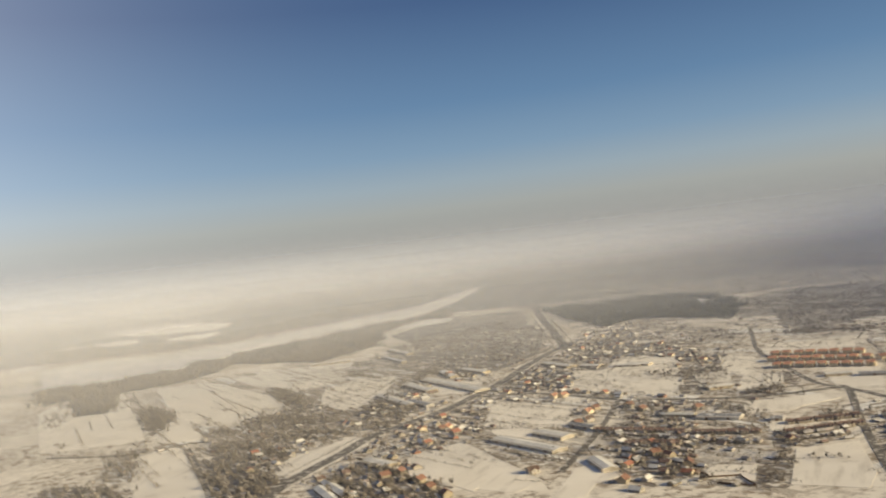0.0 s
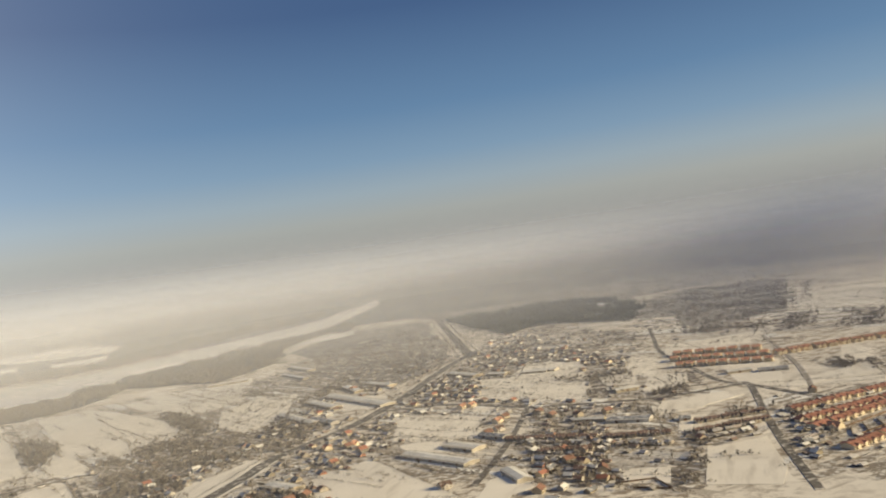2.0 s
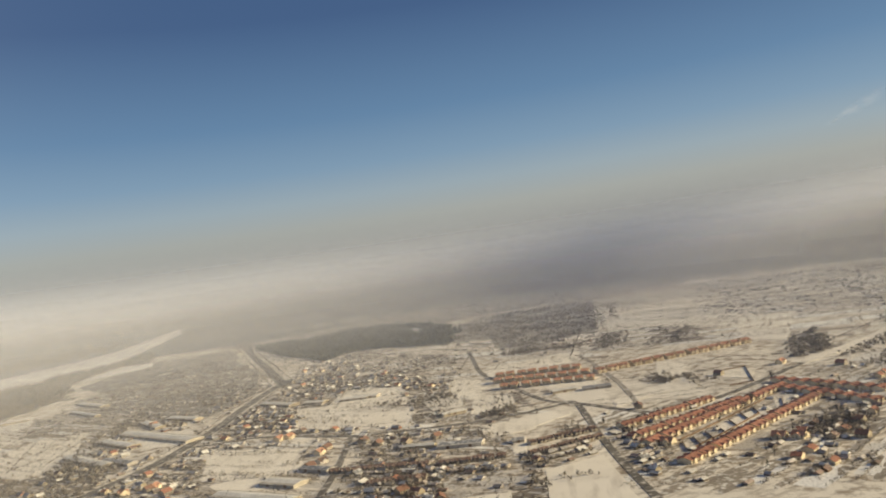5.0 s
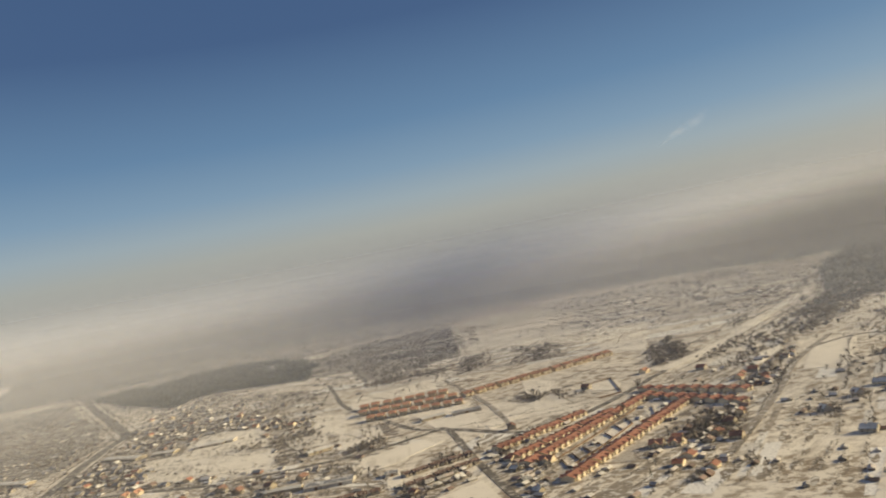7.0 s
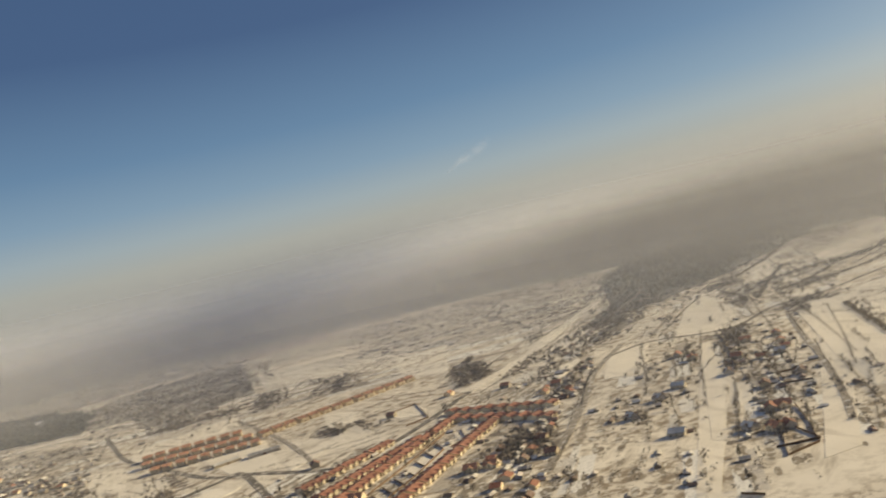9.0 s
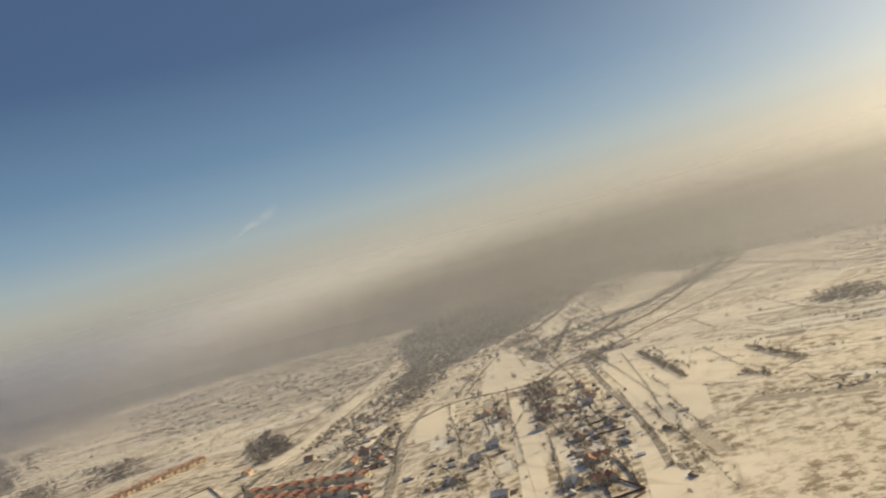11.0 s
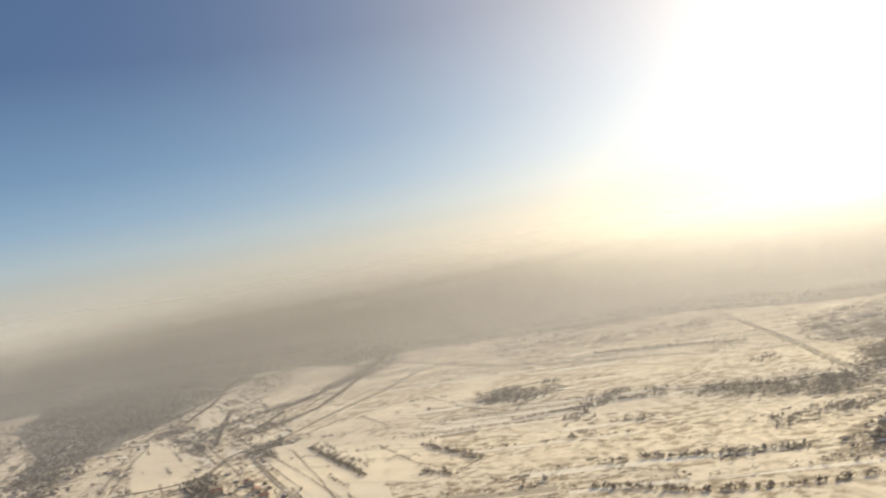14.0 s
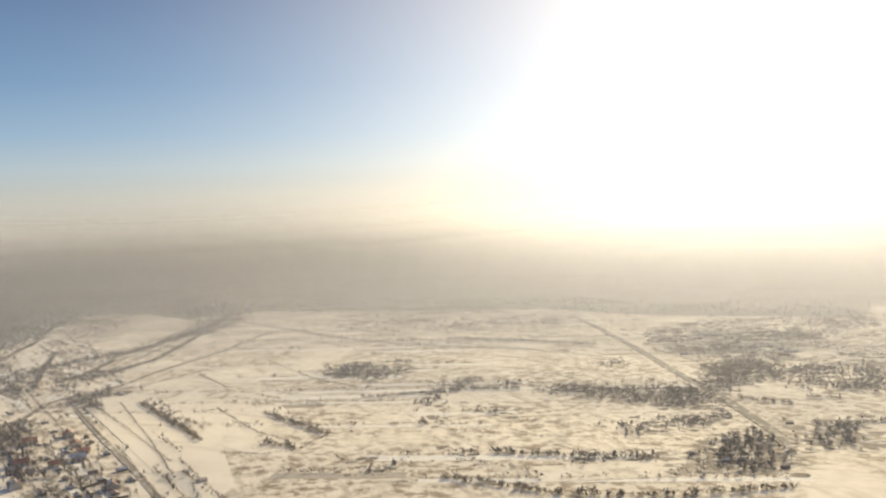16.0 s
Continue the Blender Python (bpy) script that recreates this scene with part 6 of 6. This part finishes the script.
for k, (zone, count, low, high, material) in enumerate(WOODS):
    pine = material is PINES
    thicket("woods", zone, count, low, high, 500 + 10 * k, material, "dark pine wood in the haze" if pine else ("belt of low brown scrub between snowy fields" if material is FIELD_SCRUB else "bare grey-brown winter wood"), edge=34.0 if zone in (WOOD_SOUTH, WOOD_HORIZON) else (14.0 if count > 400 else 6.0), turn=78 if material is FIELD_SCRUB else None, gap=14.0, spread=0.24 if pine else (0.9 if material is FIELD_SCRUB else 0.38), base=0.3 if pine else (0.05 if material is FIELD_SCRUB else 0.2))
    if material is FIELD_SCRUB:
        litter(zone, 20 + count // 5, 4, 2000 + k, turn=78, gap=14.0, stretch=3.0, material=SOIL)
    elif zone in DARK_GARDENS:
        litter(zone, 130, 5, 2000 + k, turn=-64, gap=16.0, stretch=3.0)
    else:
        litter(zone, min(900, (6 if zone in TREE_CLUMPS or zone in FIELD_CLUMPS else 30) + count // 3), 16 if count > 1000 else (5 if zone in TREE_CLUMPS or zone in FIELD_CLUMPS else 9), 2000 + k)
FIELD_BUSHES = [(SCRUB_SOUTH, 160, 28), (SCRUB_ROW, 130, 28), (SCRUB_HAMLET, 200, 28), (SCRUB_FAR_FIELD, 300, -40), (SCRUB_MID_FIELD, 70, -40), (SCRUB_BROAD, 190, 78), (SCRUB_LOW, 90, 78)]
GARDEN_BUSHES = [(BANK_SCRUB, 500, None), (TOWN_FAR, 380, -40), (TOWN_NORTH, 500, -45), (TOWN_WEST, 500, None), (SCRUB_WEST, 900, None), (SCRUB_EAST, 160, None), (SCRUB_VALLEY, 2200, None), (ZONE_HIGHWAY, 420, -60), (ZONE_HIGHWAY_WEST, 420, -62),
                 (ZONE_UPPER, 300, -60), (ZONE_MIDDLE, 380, -50), (ZONE_STREET, 220, -46), (ZONE_YARDS, 120, -46), (ZONE_SHEDS, 180, -60), (ZONE_BLOCK, 160, 20), (ZONE_STREET_EAST, 120, 0), (ZONE_BROWN, 160, 25), (PATCH_WEST, 1000, -64),
                 *[(q, 170, -64) for q in DARK_GARDENS], (PATCH_MIDDLE, 1300, -60), (PATCH_SOUTH, 500, 28), (ZONE_CENTRE, 300, -55), (ZONE_FRONT, 140, -48), (ZONE_LEFT, 220, -60), (TOWN_GREY, 900, -45)]
for k, (zone, count) in enumerate(((ZONE_HIGHWAY, 260), (ZONE_HIGHWAY_WEST, 240), (ZONE_UPPER, 160), (ZONE_MIDDLE, 200), (ZONE_NORTH_ROAD, 60), (ZONE_STREET, 150), (ZONE_STREET_EAST, 80), (ZONE_YARDS, 90), (ZONE_SHEDS, 120), (ZONE_CORNER, 60),
                                   (ZONE_BLOCK, 70), (ZONE_BROWN, 90), (ZONE_HAMLET, 120), (ZONE_EAST, 120), (PATCH_MIDDLE, 2000), (PATCH_WEST, 2600), (PATCH_EAST, 520), (PATCH_SOUTH, 700), (SCRUB_WEST, 500), (SCRUB_VALLEY, 1100), (PATCH_RIVER, 140), (TOWN_FAR, 900), (WOOD_HORIZON, 300), (PATCH_FIELDS, 110))):
    way = {3: -50, 4: -50, 5: -46, 6: 0, 7: -46, 9: 10, 10: 20, 11: 25, 12: 28, 13: 78, 16: 15, 17: 28, 19: None, 21: -40, 22: None, 23: 78}.get(k, -61)
    litter(zone, count, 3.0 if k in (17, 21) else (4.2 if count < 300 else 5.0), 2100 + k, turn=way, gap=19.0, stretch=7.0 if k == 21 else 3.4, material=SOIL)
for k, (zone, count, turn) in enumerate(FIELD_BUSHES):
    thicket("scrub", zone, count, 0.8, 2.1, 900 + 10 * k, FIELD_SCRUB, "low brown bushes and dead weeds in a snowy field", "bushes", turn=turn, gap=16.0, spread=1.1, base=0.05, blades=20)
for k, (zone, count, turn) in enumerate(GARDEN_BUSHES):
    thicket("scrub", zone, count, 1.6, 4.6, 1100 + 10 * k, THICKET, "bare bushes and garden trees in the snow", "bushes", turn=turn, gap=27.0, spread=0.5, base=0.05, blades=20)


def hedgerows(polygon, count, turn, longest, seed, tall=2.6):
    """Broken rows of bare hedge between strip-shaped plots, as one soup of twigs."""
    r, rows = np.random.default_rng(seed), []
    for x, y in scattered(polygon, count, seed, 12.0):
        long, a = r.uniform(0.3, 1.0) * longest, radians(turn + r.normal(0, 2.5))
        n = int(long / 2.2)
        u = r.uniform(-0.5, 0.5, n) * long
        keep = np.sin(u / r.uniform(5, 14) + r.uniform(0, 6)) > -0.75
        rows.append(np.c_[x + u * math.cos(a) + r.normal(0, 0.5, n), y + u * math.sin(a) + r.normal(0, 0.5, n)][keep])
    p = np.concatenate(rows)
    return soup("hedgerows", *thicket_mesh(p, r.uniform(0.4, 1.0, len(p)) * tall, seed + 1, blades=10, spread=0.6, base=0.02), THICKET, "broken rows of bare hedge between narrow plots", "hedge")


for k, (zone, count, turn, longest, tall) in enumerate(((TOWN_FAR, 150, -40, 190, 3.2), (PATCH_FAR, 110, -40, 150, 2.6), (PATCH_MIDDLE, 150, -60, 90, 2.4), (PATCH_WEST, 110, -64, 130, 2.6), (PATCH_RIVER, 45, -66, 170, 2.6),
                                                      (ZONE_CENTRE, 60, -55, 80, 2.6), (ZONE_FRONT, 40, -48, 60, 2.4), (PATCH_SOUTH, 60, 28, 90, 2.2), (PATCH_EAST, 35, 15, 60, 2.2), (TOWN_GREY, 60, -45, 200, 4.0), (TOWN_WEST, 50, -60, 150, 3.5), (TOWN_EAST, 40, 78, 120, 3.0))):
    hedgerows(zone, count, turn, longest, 1900 + k, tall)


def tree(seed, tall, wide, needles=False):
    """A tapered trunk with limbs, and a crown of many small twigs or sprays with gaps."""
    r = random.Random(seed)
    root = new("conifer" if needles else "tree")
    bm = bmesh.new()

    def limb(a, b, ra, rb):
        a, b = Vector(a), Vector(b)
        way = (b - a).normalized()
        side = way.orthogonal().normalized()
        other = way.cross(side)
        rims = [[bm.verts.new(c + (side * math.cos(q) + other * math.sin(q)) * w) for q in (0, 1.257, 2.513, 3.770, 5.027)] for c, w in ((a, ra), (b, rb))]
        for i in range(5):
            bm.faces.new((rims[0][i], rims[0][(i + 1) % 5], rims[1][(i + 1) % 5], rims[1][i]))
        bm.faces.new(rims[1])

    thick = 0.035 * tall
    limb((0, 0, -0.3), (r.uniform(-0.2, 0.2), r.uniform(-0.2, 0.2), tall * 0.5), thick, thick * 0.6)
    limb((0, 0, tall * 0.48), (r.uniform(-0.4, 0.4), r.uniform(-0.4, 0.4), tall * 0.92), thick * 0.6, thick * 0.15)
    ends = []
    for k in range(9):
        a, z = k * 2.4 + r.uniform(-0.4, 0.4), tall * r.uniform(0.25, 0.7)
        tip = (math.cos(a) * wide * r.uniform(0.5, 0.9), math.sin(a) * wide * r.uniform(0.5, 0.9), z + tall * (0.05 if needles else r.uniform(0.12, 0.3)))
        limb((0, 0, z), tip, thick * 0.4, thick * 0.1)
        ends.append(tip)
    part("trunk", bm, BARK, root, "dark bark")
    bm = bmesh.new()
    for k in range(330):
        a, u = r.uniform(0, 6.283), r.random()
        if needles:
            z = tall * (0.15 + 0.85 * u)
            d = wide * (1.05 - u) * r.uniform(0.5, 1.0)
            mid = Vector((math.cos(a) * d, math.sin(a) * d, z))
            size = wide * 0.32
        else:
            e = Vector(r.choice(ends)) if r.random() < 0.6 else Vector((0, 0, tall * r.uniform(0.5, 0.95)))
            mid = e + Vector((r.gauss(0, 1), r.gauss(0, 1), r.gauss(0, 0.9))) * wide * 0.3
            mid.z = max(mid.z, tall * 0.2)
            size = wide * 0.24
        w = Vector((r.gauss(0, 1), r.gauss(0, 1), r.gauss(0.3, 1))).normalized() * size * r.uniform(0.5, 1.3)
        s = w.orthogonal().normalized() * size * r.uniform(0.10, 0.3)
        bm.faces.new([bm.verts.new(q) for q in (mid - w * 0.5 - s, mid - w * 0.5 + s, mid + w * 0.6)])
    part("crown", bm, NEEDLES if needles else TWIGS, root, "dense dark needles" if needles else "bare winter twigs")
    return root


TREES = [tagged(tree(1, 9, 3.2), "bare deciduous tree standing in snow", "tree", "bare trees"), tagged(tree(2, 7, 2.8), "small bare fruit tree in a garden", "tree", "bare trees"),
         tagged(tree(3, 12, 3.6), "tall bare tree beside a road", "tree", "bare trees"), tagged(tree(4, 8, 2.2, True), "dark green conifer with snow round its foot", "tree", "conifers")]
used, r = set(), random.Random(21)
for k, (zone, count) in enumerate(((ZONE_HIGHWAY, 26), (ZONE_HIGHWAY_WEST, 20), (PATCH_MIDDLE, 28), (PATCH_WEST, 24), (PATCH_EAST, 32), (PATCH_SOUTH, 28), (SCRUB_HAMLET, 24), (SCRUB_EAST, 10), (WOOD_BELT, 8))):
    for q in scattered(zone, count, 1500 + k, 8.0):
        if all((q[0] - o[0]) ** 2 + (q[1] - o[1]) ** 2 > 120 for o in TAKEN):
            style = r.choice([0, 0, 1, 1, 2, 3])
            m = pose(q[0], q[1], 0, 0, 0, r.uniform(0, 360)) @ Matrix.Scale(r.uniform(0.75, 1.2), 4)
            if style in used:
                copy_thing(TREES[style], m)
            else:
                TREES[style].matrix_basis = m
                used.add(style)


def along(points, step, jitter, seed):
    r, out = random.Random(seed), []
    for (x0, y0), (x1, y1) in zip(points, points[1:]):
        n = max(1, int(math.hypot(x1 - x0, y1 - y0) / step))
        out += [(x0 + (x1 - x0) * (i + r.random()) / n + r.uniform(-jitter, jitter), y0 + (y1 - y0) * (i + r.random()) / n + r.uniform(-jitter, jitter)) for i in range(n)]
    return np.array(out)


for k, line in enumerate((HEDGE_A, HEDGE_B, HEDGE_C, HEDGE_D, HEDGE_E, HEDGE_F, HEDGE_G, HEDGE_H, HEDGE_I, HEDGE_J, HEDGE_K, *FAR_HEDGES, *VILLAGE_HEDGES, *SOUTH_HEDGES, *MORE_HEDGES, *SHARP_HEDGES, *HEDGES_FIELD, *EAST_HEDGES)):
    p = along(line, 2.4, 0.9, 60 + k)
    soup("hedge", *thicket_mesh(p, np.random.default_rng(70 + k).uniform(1.0, 2.8, len(p)), 80 + k, blades=14, spread=0.55, base=0.03), FIELD_SCRUB if k in (0, 2, 8, 10) or 11 <= k < 11 + len(FAR_HEDGES) else THICKET, "straggling bare hedge along a field's edge", "hedge")
for k, line in enumerate(EAST_ROWS):
    p = along(line, 1.6, 3.6, 260 + k)
    soup("tree_row", *thicket_mesh(p, np.random.default_rng(270 + k).uniform(1.6, 5.0, len(p)), 280 + k, blades=24, spread=0.5, base=0.05), FIELD_SCRUB if k % 3 else THICKET, "row of bare trees and bushes between snowy fields", "trees")
p = along(TREE_LINE, 3.0, 7.0, 59)
soup("tree_line", *thicket_mesh(p, np.random.default_rng(58).uniform(4, 9, len(p)), 57, blades=26, spread=0.4, base=0.12), THICKET, "line of bare trees between two snowy fields", "trees")
for k, (x0, y0, x1, y1) in enumerate(GRASS_STRIPS):
    p = along([(x0, y0), (x1, y1)], 0.9, 3.0, 160 + k)
    soup("grass_strip", *thicket_mesh(p, np.random.default_rng(170 + k).uniform(0.5, 1.3, len(p)), 180 + k, blades=5, spread=0.9, base=0.0), DRY_GRASS, "strip of brown dry grass between snowy fields", "grass")



# ---- fences round yards and gardens ----
def fence(line, label):
    root = tagged(new("fence"), label, "fence", "garden fences")
    for (x0, y0), (x1, y1) in zip(line, line[1:]):
        n = max(1, round(math.hypot(x1 - x0, y1 - y0) / 12))
        turn = math.degrees(math.atan2(y1 - y0, x1 - x0))
        long = math.hypot(x1 - x0, y1 - y0) / n
        for i in range(n):
            bm = bmesh.new()
            block(bm, 0.1, -0.09, 0.12, long - 0.1, 0.09, 1.9)
            ob = part("panel", bm, WOODWORK, root)
            ob.matrix_basis = pose(x0 + (x1 - x0) * i / n, y0 + (y1 - y0) * i / n, 0, 0, 0, turn)
            bm = bmesh.new()
            block(bm, -0.14, -0.14, 0, 0.14, 0.14, 2.1)
            ob = part("post", bm, WOODWORK, root)
            ob.matrix_basis = pose(x0 + (x1 - x0) * i / n, y0 + (y1 - y0) * i / n, 0, 0, 0, turn)
    return root


for line in (FENCE_A, FENCE_B, FENCE_C, FENCE_D, FENCE_E, *PLOT_FENCES):
    fence(line, "dark wooden fence standing in snow")

# ---- a wisp of cloud above the smog ----
CLOUD = bpy.data.materials.new("cloud_wisp")
CLOUD.use_nodes = True
ct = CLOUD.node_tree
ct.nodes.clear()
pale, clear_air, blend, white = ct.nodes.new("ShaderNodeBsdfTranslucent"), ct.nodes.new("ShaderNodeBsdfTransparent"), ct.nodes.new("ShaderNodeMixShader"), ct.nodes.new("ShaderNodeBsdfDiffuse")
both = ct.nodes.new("ShaderNodeAddShader")
pale.inputs[0].default_value = white.inputs[0].default_value = (0.85, 0.85, 0.85, 1)
spread_of = ct.nodes.new("ShaderNodeSeparateXYZ")
link(ct, ct.nodes.new("ShaderNodeTexCoord").outputs["Generated"], spread_of.inputs[0])
ends_of = math_node(ct, "SUBTRACT", 1.0, math_node(ct, "ABSOLUTE", math_node(ct, "MULTIPLY", math_node(ct, "SUBTRACT", spread_of.outputs["X"], 0.5), 2.0)), True)
rims_of = math_node(ct, "SUBTRACT", 1.0, math_node(ct, "ABSOLUTE", math_node(ct, "MULTIPLY", math_node(ct, "SUBTRACT", spread_of.outputs["Z"], 0.5), 2.0)), True)
tufts = ct.nodes.new("ShaderNodeTexNoise")
tufts.inputs["Scale"].default_value, tufts.inputs["Detail"].default_value = 0.011, 4.0
link(ct, ct.nodes.new("ShaderNodeNewGeometry").outputs["Position"], tufts.inputs["Vector"])
thin = ramp_node(ct, tufts.outputs["Fac"], [(0.36, 0.05), (0.66, 1.0)])
link(ct, math_node(ct, "MULTIPLY", math_node(ct, "MULTIPLY", math_node(ct, "POWER", ends_of, 0.8), math_node(ct, "POWER", rims_of, 0.9)), math_node(ct, "MULTIPLY", thin, 0.32)), blend.inputs[0])
link(ct, pale.outputs[0], both.inputs[0])
link(ct, white.outputs[0], both.inputs[1])
link(ct, clear_air.outputs[0], blend.inputs[1])
link(ct, both.outputs[0], blend.inputs[2])
link(ct, blend.outputs[0], ct.nodes.new("ShaderNodeOutputMaterial").inputs[0])
bm, rows = bmesh.new(), []
for i in range(41):
    s = i / 20 - 1
    half = 44 * (0.25 + 0.75 * (s * 0.5 + 0.5)) * (1 - 0.7 * abs(s))
    rows.append([bm.verts.new((150 * s, 12 * math.cos(2 * s + q), half * q + 9 * noise.noise((2.3 * s, q, 0.4)))) for q in (-1, -0.6, -0.2, 0.2, 0.6, 1)])
for low_row, high_row in zip(rows, rows[1:]):
    for k in range(5):
        bm.faces.new((low_row[k], high_row[k], high_row[k + 1], low_row[k + 1]))
for f in bm.faces:
    f.smooth = True
wisp = tagged(part("cloud", bm, CLOUD), "small white wisp of cloud above the smog", "cloud", kind="structure")
wisp.matrix_basis = pose(3471, 3032, 650, 0, -24, -49)

# ---- smog: painted as thin see-through veils one behind another, out to the horizon ----
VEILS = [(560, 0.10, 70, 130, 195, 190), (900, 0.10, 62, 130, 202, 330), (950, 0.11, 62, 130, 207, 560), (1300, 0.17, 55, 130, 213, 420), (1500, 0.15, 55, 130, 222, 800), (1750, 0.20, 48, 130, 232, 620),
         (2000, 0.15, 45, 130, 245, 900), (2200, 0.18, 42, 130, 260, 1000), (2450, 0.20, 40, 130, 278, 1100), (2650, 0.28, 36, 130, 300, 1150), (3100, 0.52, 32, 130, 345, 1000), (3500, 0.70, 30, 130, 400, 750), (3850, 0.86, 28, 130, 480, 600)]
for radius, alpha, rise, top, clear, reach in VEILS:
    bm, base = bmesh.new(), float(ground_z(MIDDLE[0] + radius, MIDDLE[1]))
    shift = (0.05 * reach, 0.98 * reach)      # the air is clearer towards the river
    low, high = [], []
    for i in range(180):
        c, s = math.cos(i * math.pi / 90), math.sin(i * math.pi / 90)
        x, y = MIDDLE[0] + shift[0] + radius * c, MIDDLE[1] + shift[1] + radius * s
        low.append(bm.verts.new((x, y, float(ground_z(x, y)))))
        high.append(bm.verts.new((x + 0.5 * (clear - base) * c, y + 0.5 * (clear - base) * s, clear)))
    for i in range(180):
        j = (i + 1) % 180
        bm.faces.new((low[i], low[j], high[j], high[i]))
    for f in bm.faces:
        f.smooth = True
    # far veils take brighter scatter and less of the painted dimming
    tagged(part("haze_veil", bm, haze_material("haze", alpha, rise, top, clear, base, 0.24 + 0.66 * ((radius - 560) / 3290) ** 1.5, 1.0 - 0.42 * min(1.0, max(0.0, (radius - 1400) / 1800)))), "see-through veil painted as grey-brown winter smog over the plain", "haze", kind="structure")
